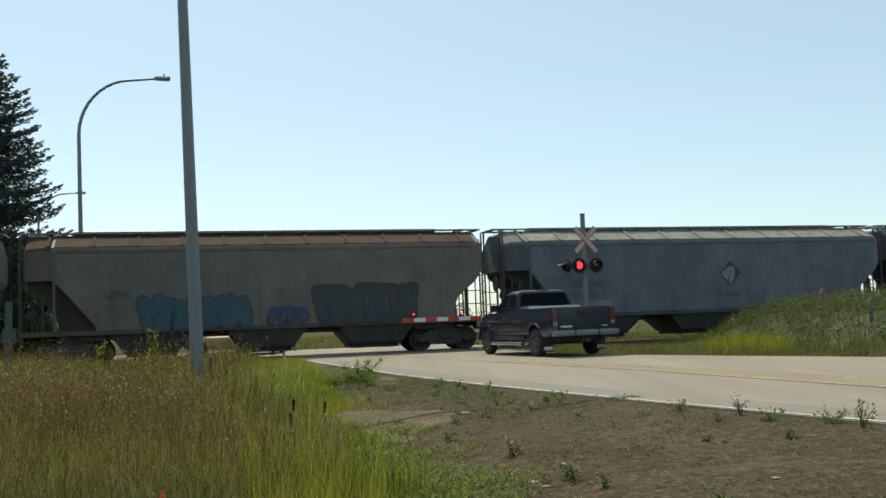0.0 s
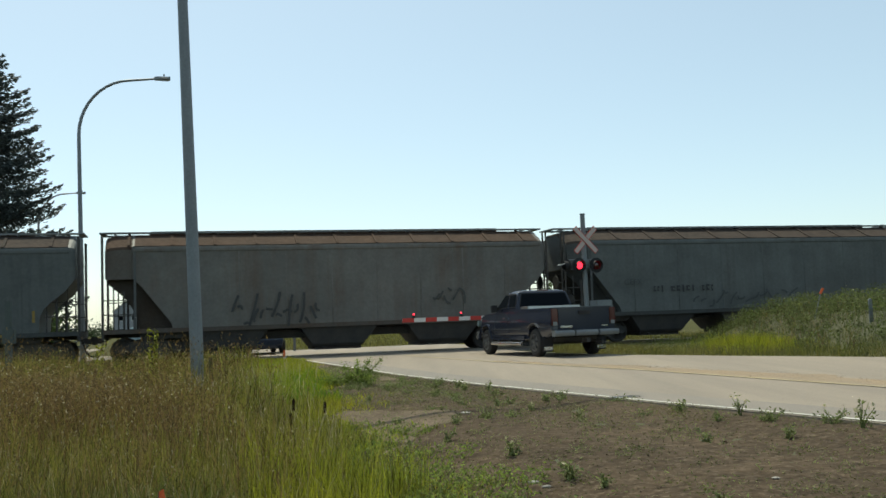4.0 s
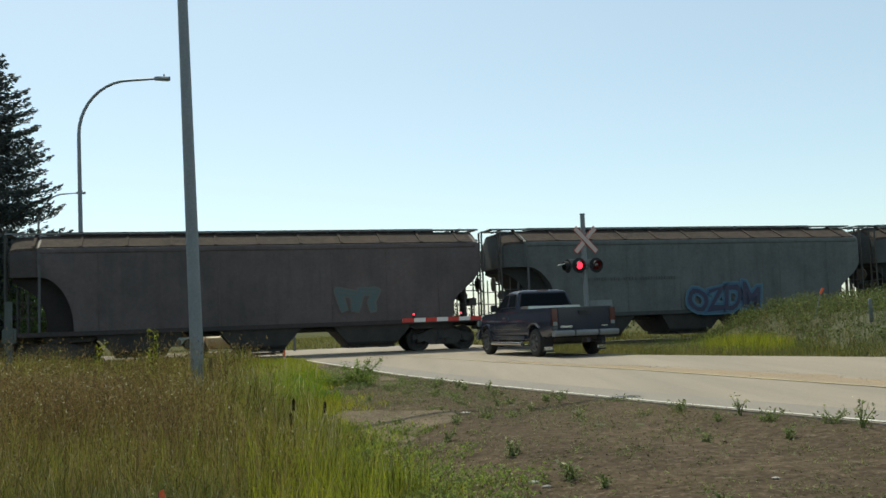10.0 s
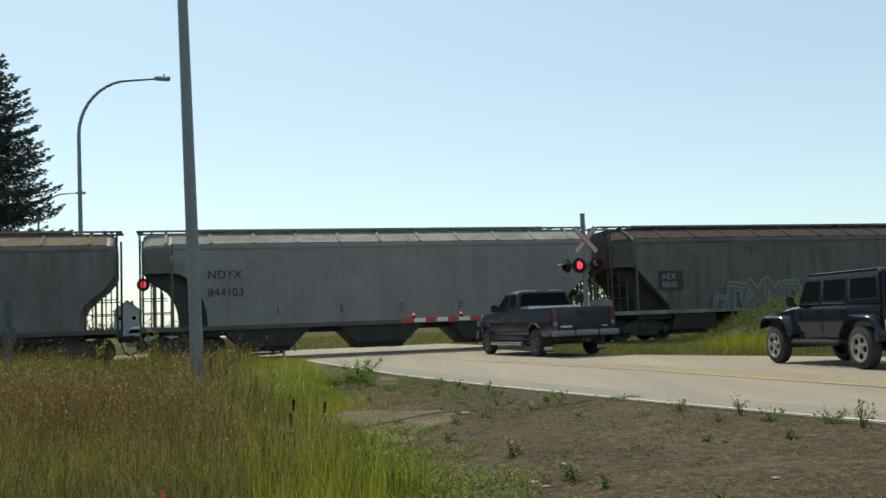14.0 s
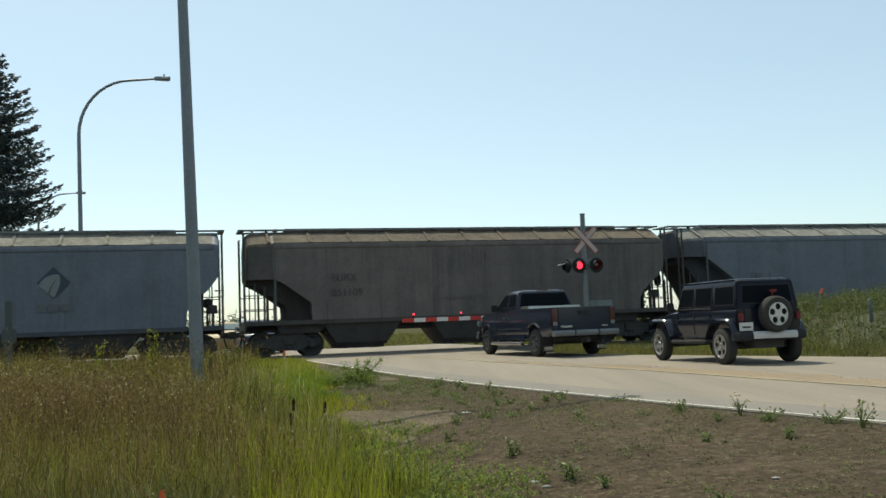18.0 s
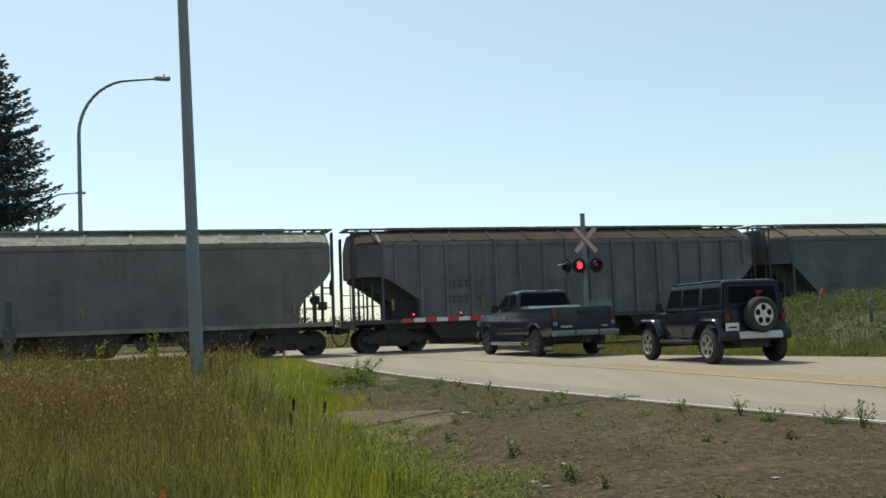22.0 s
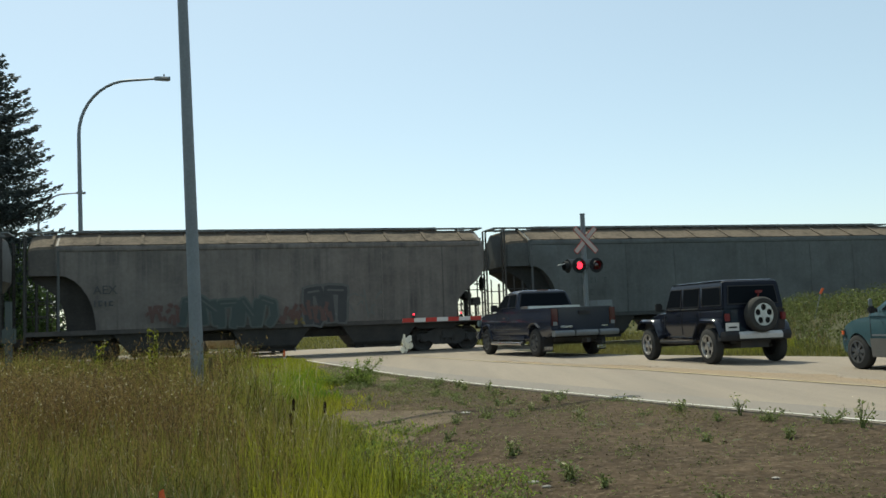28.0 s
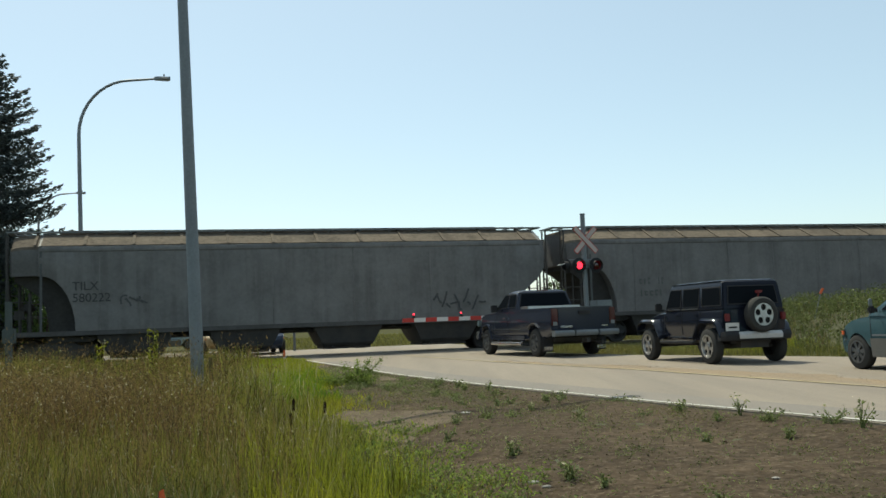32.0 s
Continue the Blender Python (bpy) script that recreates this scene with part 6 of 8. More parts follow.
# the gate: its mechanism, counterweights, striped arm and lamps
gate = thing("crossing_gate", "lowered crossing gate arm with red and white stripes", "crossing gate", Matrix.Translation(MAST) @ Matrix.Rotation(ROADWAY - 0.03, 4, "Z"))
bm = B()
box(bm, (0.0, 0.26, 1.15), (0.4, 0.34, 0.62))
part("gate_mechanism", bm, MAT_GALV, gate, "grey gate machine housing", bevel=0.02)
bm = B()
box(bm, (0, 0.12, 1.0), (0.2, 0.2, 0.1))
box(bm, (0, 0.26, 0.42), (0.16, 0.16, 0.9))
part("gate_bracket", bm, MAT_GALV, gate)
for k, y in enumerate((-0.02, 0.52)):
    bm = B()
    box(bm, (0.7, y, 1.45), (0.62, 0.07, 0.42))
    box(bm, (0.25, y, 1.3), (0.7, 0.05, 0.16))
    part("counterweight", bm, MAT_GALV, gate, bevel=0.01)
ARM = 6.75
bm = B()
box(bm, (-ARM / 2 - 0.1, -0.04, 1.18), (ARM, 0.045, 0.11))
arm = part("gate_arm", bm, MAT_WHITE, gate)
k, x = 0, -ARM - 0.1
while x < -0.6:
    bm = B()
    box(bm, (x + 0.2, -0.04, 1.18), (0.4, 0.055, 0.135))
    part("arm_stripe", bm, MAT_RED if k % 2 == 0 else MAT_WHITE, arm)
    x += 0.4
    k += 1
for x, phase in ((-ARM + 0.3, None), (-ARM + 1.98, 0)):
    bm = B()
    box(bm, (x, -0.04, 1.27), (0.1, 0.08, 0.06))
    tube(bm, [(x, -0.04, 1.3), (x, -0.04, 1.35)], 0.03, 8)
    lamp = part("arm_lamp", bm, MAT_BLACK, arm)
    bm = B()
    lathe(bm, [(0.01, -0.045), (0.026, -0.032), (0.036, 0.0), (0.026, 0.032), (0.01, 0.045)], "y", 12)
    me = finish(bm, "lens")
    lens = part("arm_lens", two_sided(me), None, arm, "red gate lamp", m=pose(x, -0.04, 1.37))
    if phase is not None:
        SWINGS.append((lens, Vector((x, -0.04, 1.37)), phase, 0.22, 0.5, 0.07))


# the same kind of signal on the far side of the track, and a red box on its post
far_signal = thing("crossing_signal", "far crossing signal seen from behind, with red lamps", "crossing signal", pose(-12.05, 39.5, 0.0, 0, 0, 4))
bm = B()
tube(bm, [(0, 0, -0.1), (0, 0, 4.9)], 0.075, 12)
part("mast", bm, MAT_GALV, far_signal, smooth=40)
for a in (-45, 45):
    bm = B()
    box(bm, Vector((0.13, 0.1 if a > 0 else 0.07, 4.09)), (1.2, 0.012, 0.2), Matrix.Rotation(radians(a), 3, "Y"))
    part("crossbuck_blade", bm, MAT_SIGN, far_signal, "pale back of a crossbuck blade")
bm = B()
tube(bm, [(-0.5, 0, 3.08), (0.5, 0, 3.08)], 0.03, 8)
box(bm, (0, 0, 3.08), (0.24, 0.2, 0.26))
part("lamp_arm", bm, MAT_GALV, far_signal)
for s, phase in ((-1, 1), (1, 0)):
    c = Vector((s * 0.43, -0.12, 3.08))
    bm = B()
    lathe(bm, [(0.1, 0.12), (0.15, 0.06), (0.16, 0.0), (0.27, 0.0), (0.27, -0.015), (0.165, -0.015), (0.165, -0.24), (0.155, -0.24), (0.155, 0.0)], "y", 20, c)
    head = part("lamp_head", bm, MAT_BLACK, far_signal, "black hooded round lamp head", smooth=30)
    bm = B()
    lathe(bm, [(0.02, -0.045), (0.1, -0.03), (0.125, -0.008), (0.125, 0.008), (0.1, 0.03), (0.02, 0.045)], "y", 16)
    SWINGS.append((part("lens", two_sided(finish(bm, "lens")), None, head, "red lamp lens, lit and dark by turns", m=pose(c.x, c.y - 0.05, c.z)), Vector((c.x, c.y - 0.05, c.z)), phase, 0.7, 0.705, 0.0))
red_box = thing("post_box", "red metal box on a pale post beyond the track", "box", pose(-7.39, 46.0, -0.05, 0, 0, 8))
bm = B()
box(bm, (0, 0, 1.82), (0.74, 0.4, 0.4))
part("box_body", bm, MAT_RED, red_box, bevel=0.02)
bm = B()
box(bm, (0, 0, 2.035), (0.8, 0.46, 0.03))
part("box_lid", bm, MAT_RED, red_box)
bm = B()
box(bm, (0.06, 0, 0.78), (0.12, 0.12, 1.7))
part("post", bm, MAT_GALV, red_box)


# ---------- street lamps ----------
def street_lamp(label, base, lean, reach, tall, m_group="street lamps", r0=0.115, r1=0.06):
    """A tapered pole that bends over into an arm with a flat head; lean: metres aside per metre of height; reach: the arm, as a vector."""
    base, reach = Vector(base), Vector(reach)
    v = thing("street_lamp", label, "street lamp", Matrix.Translation(base), group=m_group)
    pts, rad = [], []
    bend = tall - 2.3
    for k in range(8):
        z = bend * k / 7
        pts.append(Vector((lean[0] * z, lean[1] * z, z)))
        rad.append(r0 + (r1 - r0) * 0.75 * k / 7)
    top = pts[-1].copy()
    u = reach.normalized()
    rr = min(2.3, reach.length * 0.55)
    for k in range(1, 11):
        a = radians(90 * k / 10)
        pts.append(top + u * (rr * (1 - math.cos(a))) + Vector((0, 0, 2.25 * math.sin(a))))
        rad.append(r1 * 1.2 - 0.02 * k / 10)
    pts.append(top + u * (reach.length - 0.55) + Vector((0, 0, 2.3)))
    rad.append(r1 * 0.7)
    bm = B()
    tube(bm, pts, rad, 12)
    part("pole", bm, MAT_GALV, v, smooth=40)
    end = pts[-1]
    turn = Matrix.Rotation(math.atan2(u.y, u.x), 3, "Z")
    bm = B()
    loft(bm, [[end + turn @ Vector((x, y * w, z + dz)) for y, z in ((-0.13, 0), (-0.07, 0.09), (0.07, 0.09), (0.13, 0), (0.08, -0.07), (-0.08, -0.07))] for x, w, dz in ((-0.1, 0.35, 0.0), (0.06, 0.7, 0.0), (0.25, 1.1, -0.02), (0.44, 1.15, -0.03), (0.52, 0.7, -0.02), (0.55, 0.3, -0.02))])
    head = part("lamp_head", bm, MAT_GALV, v, "grey lamp head at the arm's end", smooth=50)
    bm = B()
    lathe(bm, [(0.05, -0.12), (0.11, -0.1), (0.12, -0.04)], "z", 12, end + turn @ Vector((0.38, 0, 0.02)))
    part("lamp_glass", bm, MAT_GLASS_CLEAR, head)
    bm = B()
    lathe(bm, [(0.03, 0.08), (0.035, 0.16)], "z", 8, end + turn @ Vector((0.3, 0, 0.02)))
    part("photo_cell", bm, MAT_BLACK, head)
    bm = B()
    lathe(bm, [(r0 * 2.2, -0.05), (r0 * 2.2, 0.0), (r0 * 1.3, 0.03), (r0 * 1.2, 0.14)], "z", 14)
    part("base_flange", bm, MAT_GALV, v)
    bm = B()
    box(bm, (0, -r0 - 0.004, 0.75), (r0 * 0.9, 0.02, 0.32))
    part("access_cover", bm, MAT_GALV, v)
    return v


street_lamp("tall grey galvanised street lamp standing in the verge grass", (-4.43, 17.0, height(-4.43, 17.0)), (-0.0235, 0), (3.98, 1.9, 0), 12.1, r0=0.125, r1=0.07)
street_lamp("grey galvanised street lamp with a curved arm beyond the track", (-14.86, 39.0, -0.08), (-0.011, 0), (3.78, 0.2, 0), 11.78)
street_lamp("distant grey street lamp with a curved arm", (-29.9, 70.0, -0.05), (0.0, 0), (3.4, 0.3, 0), 11.75)

# ---------- small posts and marks ----------
MAT_POST = surface("weathered grey-green paint", (0.07, 0.085, 0.08), 0.7, fine=30)
cab = thing("utility_post", "grey steel utility post with a meter box", "utility post", pose(-10.1, 22.0, float(height(-10.1, 22.0))))
bm = B()
box(bm, (0, 0, 0.95), (0.13, 0.1, 2.2))
part("post", bm, MAT_POST, cab)
bm = B()
box(bm, (0.06, -0.1, 1.25), (0.28, 0.16, 0.34))
part("meter_box", bm, MAT_POST, cab, bevel=0.02)
cone = thing("marker_stake", "orange marker stake at the road's edge", "marker stake", pose(-5.55, 32.6, -0.07))
bm = B()
prism(bm, [(-0.03, -0.06), (0.03, -0.06), (0.035, 0.36), (0, 0.42), (-0.035, 0.36)], -0.012, 0.012)
part("stake", bm, MAT_ORANGE, cone)
bm = B()
box(bm, (0.0, 0, 0.08), (0.09, 0.03, 0.16))
part("sleeve", bm, MAT_WHITE, cone)
st = thing("marker_flag", "leaning orange marker on the weedy bank", "marker stake", pose(11.22, 29.0, float(height(11.22, 29.0)), 0, 16, 0))
bm = B()
box(bm, (0, 0, 0.38), (0.03, 0.02, 0.84))
part("stake", bm, MAT_GALV, st)
bm = B()
box(bm, (0.02, 0, 0.88), (0.07, 0.026, 0.19), Matrix.Rotation(radians(14), 3, "Y"))
part("flag", bm, MAT_ORANGE, st, "orange flag")
gp = thing("marker_post", "slim grey marker post in the bank's weeds", "marker post", pose(11.15, 25.0, float(height(11.15, 25.0))))
bm = B()
prism(bm, [(-0.05, -0.1), (0.05, -0.1), (0.05, 0.58), (0, 0.62), (-0.05, 0.58)], -0.015, 0.015)
part("post", bm, MAT_GALV, gp)
bp = thing("survey_stake", "short black survey stake in the grass", "stake", pose(-4.95, 20.0, float(height(-4.95, 20.0))))
bm = B()
box(bm, (0, 0, 0.32), (0.07, 0.04, 0.76))
part("stake", bm, MAT_BLACK, bp)
fl = thing("utility_flag", "small orange flag on a wire in the near grass", "flag", pose(-1.53, 5.0, float(height(-1.53, 5.0))))
bm = B()
tube(bm, [(0, 0, -0.05), (0.01, 0, 0.5)], 0.003, 5)
part("wire", bm, MAT_STEEL_DARK, fl)
bm = B()
loft(bm, [[(0.012, 0, 0.44), (0.012, 0, 0.5), (0.012, 0.004, 0.5), (0.012, 0.004, 0.44)], [(0.04, 0.02, 0.45), (0.03, 0.02, 0.51), (0.03, 0.024, 0.51), (0.04, 0.024, 0.45)]])
part("flag", bm, MAT_ORANGE, fl)

# ---------- house and trees beyond ----------
house = thing("house", "distant grey gabled house among trees", "house", pose(-100.3, 300.0, 0.0, 0, 0, 19) @ Matrix.Scale(1.3, 4))
wallm = surface("pale grey siding", (0.3, 0.31, 0.33), 0.8, fine=6, bump=0.1)
roofm = surface("grey shingles", (0.2, 0.2, 0.205), 0.9, fine=8, bump=0.3)
bm = B()
prism(bm, [(-3.0, -0.1), (3.0, -0.1), (3.0, 6.3), (0, 8.7), (-3.0, 6.3)], -4, 4)
part("wall", bm, wallm, house)
bm = B()
for s in (-1, 1):
    loft(bm, [[(s * 3.35, y, 6.1), (0, y, 8.8), (0, y, 8.98), (s * 3.4, y, 6.25)] for y in (-4.3, 4.3)])
part("roof", bm, roofm, house)
for x, z in ((-1.5, 1.6), (1.5, 1.6), (-1.5, 4.6), (1.5, 4.6)):
    bm = B()
    box(bm, (x, -4.0, z), (1.2, 0.12, 1.2))
    w = part("window", bm, MAT_WHITE, house)
    bm = B()
    box(bm, (x, -4.04, z), (1.0, 0.12, 1.0))
    part("pane", bm, MAT_GLASS, w)
bm = B()
box(bm, (1.2, 1.5, 8.2), (0.6, 0.6, 1.5))
part("chimney", bm, surface("brick chimney", (0.25, 0.12, 0.08), 0.9, fine=10), house)

MAT_NEEDLE = leafy("spruce needles", (0.054, 0.068, 0.068), (0.072, 0.086, 0.082), 0.5, 0.2)
MAT_LEAF = leafy("shrub leaves", (0.06, 0.095, 0.025), (0.085, 0.12, 0.04), 0.4, 0.4)
MAT_WOOD = leafy("far leaves", (0.04, 0.06, 0.03), (0.06, 0.08, 0.035), 0.4, 0.3)
MAT_BARK = surface("bark", (0.06, 0.045, 0.035), 0.95, fine=20, bump=0.8)


def pieces(name, verts, faces, mat, parent=None, kind="", label="", category="", m=None):
    me = bpy.data.meshes.new(name)
    me.from_pydata(verts.reshape(-1, 3).tolist(), [], faces.tolist())
    me.materials.append(mat)
    ob = new(name, me)
    ob.parent = parent
    if m is not None:
        ob.matrix_basis = m
    return tagged(ob, label, category, kind=kind)


def cards(centres, length, width, direction, rng):
    """Many small diamond leaves: a centre, a size and a direction each."""
    n = len(centres)
    d = direction / np.linalg.norm(direction, axis=1, keepdims=True)
    side = np.cross(d, rng.normal(size=(n, 3)))
    side /= np.linalg.norm(side, axis=1, keepdims=True)
    L, Wd = np.broadcast_to(length, (n,))[:, None], np.broadcast_to(width, (n,))[:, None]
    v = np.stack([centres - d * L * 0.5, centres + side * Wd * 0.5 - d * L * 0.05, centres + d * L * 0.5, centres - side * Wd * 0.5 - d * L * 0.05], 1)
    f = np.arange(4 * n).reshape(n, 4)
    return v, f


def spruce(base, tall, spread, seed):
    r = np.random.default_rng(seed)
    t = thing("spruce_tree", "tall dark spruce with drooping uneven branches", "tree", Matrix.Translation(base))
    bm = B()
    tube(bm, [(0, 0, -0.2), (0.02, 0, tall * 0.5), (0, 0, tall)], [0.3, 0.18, 0.03], 10)
    part("trunk", bm, MAT_BARK, t, smooth=40)
    for k in range(70):
        bm = B()
        z0 = 0.8 + (tall - 1.6) * k / 70
        a, reach = k * 2.4, 0.8 * spread * (1 - k / 72) ** 0.85
        ca, sa = math.cos(a), math.sin(a)
        tube(bm, [(0, 0, z0), (ca * reach * 0.5, sa * reach * 0.5, z0 - 0.08 * reach), (ca * reach, sa * reach, z0 - 0.02 * reach)], [0.05, 0.03, 0.01], 5)
        part("limb", bm, MAT_BARK, t)
    # boughs as tapered pads of needle sprays, hanging below and turned up at the tip
    P, D = [], []
    levels = 40
    for k in range(levels):
        q = k / (levels - 1)
        full = spread * float(np.interp(q, [0, 0.38, 0.58, 0.77, 0.86, 1.0], [0.94, 0.78, 0.61, 0.43, 0.26, 0.03]))
        for j in range(12 + int(14 * (1 - q))):
            a = r.uniform(0, 2 * math.pi)
            rr = full * r.uniform(0.7, 1.08)
            n = int(36 + rr * 40)
            u = 0.12 + 0.88 * r.uniform(0, 1, n) ** 0.8
            wide = 0.1 * rr * (1 - u) ** 0.6 + 0.04
            side, hang = r.normal(size=n) * wide, -np.abs(r.normal(size=n)) * (0.26 * (1 - u) ** 0.7 + 0.06)
            ca, sa = math.cos(a), math.sin(a)
            z = 0.5 + (tall - 0.8) * q + r.uniform(-0.2, 0.2) + rr * (-0.2 * u + 0.26 * u ** 3) + hang
            P.append(np.stack([ca * rr * u - sa * side, sa * rr * u + ca * side, z], 1))
            D.append(np.array([ca, sa, 0.15]) + r.normal(size=(n, 3)) * 0.45)
    P, D = np.concatenate(P), np.concatenate(D)
    v, f = cards(P, r.uniform(0.13, 0.3, len(P)), r.uniform(0.05, 0.11, len(P)), D, r)
    pieces("crown", v, f, MAT_NEEDLE, t)
    return t


spruce((-23.9, 48.0, -0.1), 18.6, 5.9, 5)
spruce((-27.5, 53.0, -0.1), 15.0, 4.8, 6)


def shrub(base, size, n, seed, label, mat=None, name="shrub"):
    r = np.random.default_rng(seed)
    t = thing(name, label, "shrub", Matrix.Translation(base))
    bm = B()
    for k in range(7):
        a = r.uniform(0, 6.28)
        tube(bm, [(0, 0, -0.1), (math.cos(a) * size[0] * 0.25, math.sin(a) * size[0] * 0.25, size[1] * 0.4), (math.cos(a) * size[0] * 0.4, math.sin(a) * size[0] * 0.4, size[1] * 0.85)], [0.05, 0.035, 0.012], 6)
    part("stem", bm, MAT_BARK, t)
    hubs = r.normal(size=(26, 3)) * np.array([size[0] * 0.26, size[0] * 0.26, size[1] * 0.22]) + np.array([0, 0, size[1] * 0.55])
    c = hubs[r.integers(0, 26, n)] + r.normal(size=(n, 3)) * np.array([size[0] * 0.1, size[0] * 0.1, size[1] * 0.09])
    c[:, 2] = np.abs(c[:, 2])
    v, f = cards(c, r.uniform(0.1, 0.22, n), r.uniform(0.06, 0.12, n), r.normal(size=(n, 3)) + np.array([0, 0, 0.4]), r)
    pieces("crown", v, f, mat or MAT_LEAF, t)
    return t


shrub((-20.6, 45.5, -0.1), (3.4, 4.6), 4200, 8, "leafy green shrub beside the spruce")
shrub((-18.8, 44.4, -0.1), (2.2, 3.0), 2500, 9, "small leafy shrub at the tree's foot")
shrub((9.0, 50.0, -0.1), (4.0, 5.2), 4200, 10, "leafy shrub beyond the track")
shrub((7.0, 52.0, -0.1), (3.4, 4.6), 3200, 14, "leafy shrub beyond the track")

# far woods along the horizon, in clumps
r = np.random.default_rng(12)
hub = []
for k in range(240):
    x = r.uniform(-330, 360)
    y = r.uniform(300, 420)
    s = r.uniform(1.4, 2.8)
    for _ in range(5):
        hub.append((x + r.normal() * s, y + r.normal() * s, abs(r.normal()) * s * 0.8 + s * 0.5, s * 0.55))
hub = np.array(hub)
n = 60000
pick = r.integers(0, len(hub), n)
c = hub[pick, :3] + r.normal(size=(n, 3)) * hub[pick, 3:4]
c[:, 2] = np.abs(c[:, 2])
v, f = cards(c, r.uniform(0.4, 0.9, n), r.uniform(0.3, 0.7, n), r.normal(size=(n, 3)), r)
pieces("far_woods", v, f, MAT_WOOD, kind="stuff", label="far line of dark green trees on the horizon", category="woods")


# ---------- grass and weeds ----------
MAT_GRASS = leafy("verge grass", (0.122, 0.14, 0.023), (0.212, 0.178, 0.046), 0.95, 0.6)
MAT_GRASS_BRIGHT = leafy("fresh grass", (0.17, 0.225, 0.018), (0.34, 0.3, 0.03), 0.6, 0.5)
MAT_STALK = leafy("brown seed heads", (0.128, 0.082, 0.034), (0.195, 0.14, 0.056), 0.9, 0.45)
MAT_GLINT = leafy("pale glint specks", (0.55, 0.5, 0.36), (0.45, 0.4, 0.26), 0.3, 0.5)
MAT_DRY = leafy("dry straw", (0.34, 0.29, 0.16), (0.45, 0.4, 0.24), 0.3, 0.4)
MAT_REED = leafy("yellow-green reeds", (0.29, 0.28, 0.025), (0.08, 0.12, 0.018), 0.9, 0.5)
MAT_WEED = leafy("broad weed leaves", (0.145, 0.18, 0.062), (0.2, 0.215, 0.095), 0.55, 0.55)
MAT_BANK_GRASS = leafy("bank grass", (0.115, 0.125, 0.026), (0.2, 0.17, 0.06), 0.6, 0.5)
MAT_CREEP = leafy("creeping weeds", (0.1, 0.115, 0.036), (0.15, 0.14, 0.06), 0.6, 0.4)
MAT_BANK = leafy("bank weeds", (0.072, 0.1, 0.028), (0.125, 0.135, 0.05), 0.6, 0.5)
MAT_EDGE = leafy("leafy edge weeds", (0.12, 0.185, 0.035), (0.2, 0.23, 0.06), 0.6, 0.6)
MAT_NEAR = leafy("near ditch grass", (0.068, 0.1, 0.017), (0.12, 0.12, 0.03), 0.95, 0.4)
MAT_LUSH = leafy("lush grass", (0.075, 0.18, 0.016), (0.16, 0.24, 0.022), 0.5, 0.6)
MAT_FLOWER = leafy("pale flower heads", (0.45, 0.42, 0.3), (0.6, 0.52, 0.25), 0.3, 0.3)


def blades(x, y, tall, wide, lean, rng, z=None):
    """Bent, tapering grass blades."""
    n = len(x)
    z = height(x, y) if z is None else z
    a = rng.uniform(0, 2 * np.pi, n)
    b = rng.uniform(0, 2 * np.pi, n)
    ca, sa = np.cos(a), np.sin(a)
    lx, ly = np.cos(b) * lean * tall, np.sin(b) * lean * tall
    root = np.stack([x, y, z - 0.03], 1)
    mid = root + np.stack([lx * 0.3, ly * 0.3, tall * 0.55], 1)
    tip = root + np.stack([lx, ly, tall * (1 - 0.25 * lean)], 1)
    w = np.stack([ca, sa, np.zeros(n)], 1) * wide[:, None] * 0.5
    v = np.stack([root - w, root + w, mid + w * 0.8, mid - w * 0.8, tip], 1)
    i = np.arange(n)[:, None] * 5
    quad = i + np.array([0, 1, 2, 3])
    tri = i + np.array([3, 2, 4])
    return v.reshape(-1, 3), quad.tolist() + tri.tolist()


def lawn(name, v, f, mat, label, category="grass"):
    me = bpy.data.meshes.new(name)
    me.from_pydata(v.tolist(), [], f)
    me.materials.append(mat)
    return tagged(new(name, me), label, category, kind="stuff")


def scatter(rng, n, y0, y1, left, right, power=1.0):
    """n places between two lines that give x for a y."""
    y = y0 + (y1 - y0) * rng.uniform(0, 1, n) ** power
    a, b = left(y), right(y)
    return a + (b - a) * rng.uniform(0, 1, n), y


def verge_edge(y):
    return on_line(SOIL_EDGE, y) + 0.22 * np.sin(y * 1.9) + 0.15 * np.sin(y * 4.3 + 1)


r = np.random.default_rng(21)
view_left = lambda y: -0.52 * y - 1.0
# green undergrowth of the verge
x, y = scatter(r, 139000, 3.0, 33.5, view_left, verge_edge, 1.25)
ok = (y > 3.0 + 1.1 * r.random(len(x))) & (x > view_left(y) + 0.8 * r.random(len(x)) ** 2)
x, y = x[ok], y[ok]
d = verge_edge(y) - x
tall = r.uniform(0.28, 0.62, len(x)) * np.clip(0.45 + d * 0.35, 0.45, 1.0) * np.clip(0.55 + y * 0.03, 0.6, 1.0) * (1 - 0.72 * np.clip((y - 14) / 5, 0, 1) * np.clip(1.25 - d / 3.0, 0, 1))
near = y + 1.2 * np.sin(x * 2.1) * np.sin(y * 1.7) + r.normal(size=len(x)) * 0.8 < 7.0
for name, here, mat, label in (("verge_grass", ~near, MAT_GRASS, "tall olive-green verge grass beside the road"), ("near_verge_grass", near, MAT_NEAR, "dark green verge grass in the near ditch")):
    v, f = blades(x[here], y[here], tall[here], r.uniform(0.0025, 0.007, int(here.sum())) * np.clip(y[here] / 9, 0.7, 2.2), r.uniform(0.1, 0.6, int(here.sum())), r)
    lawn(name, v, f, mat, label)
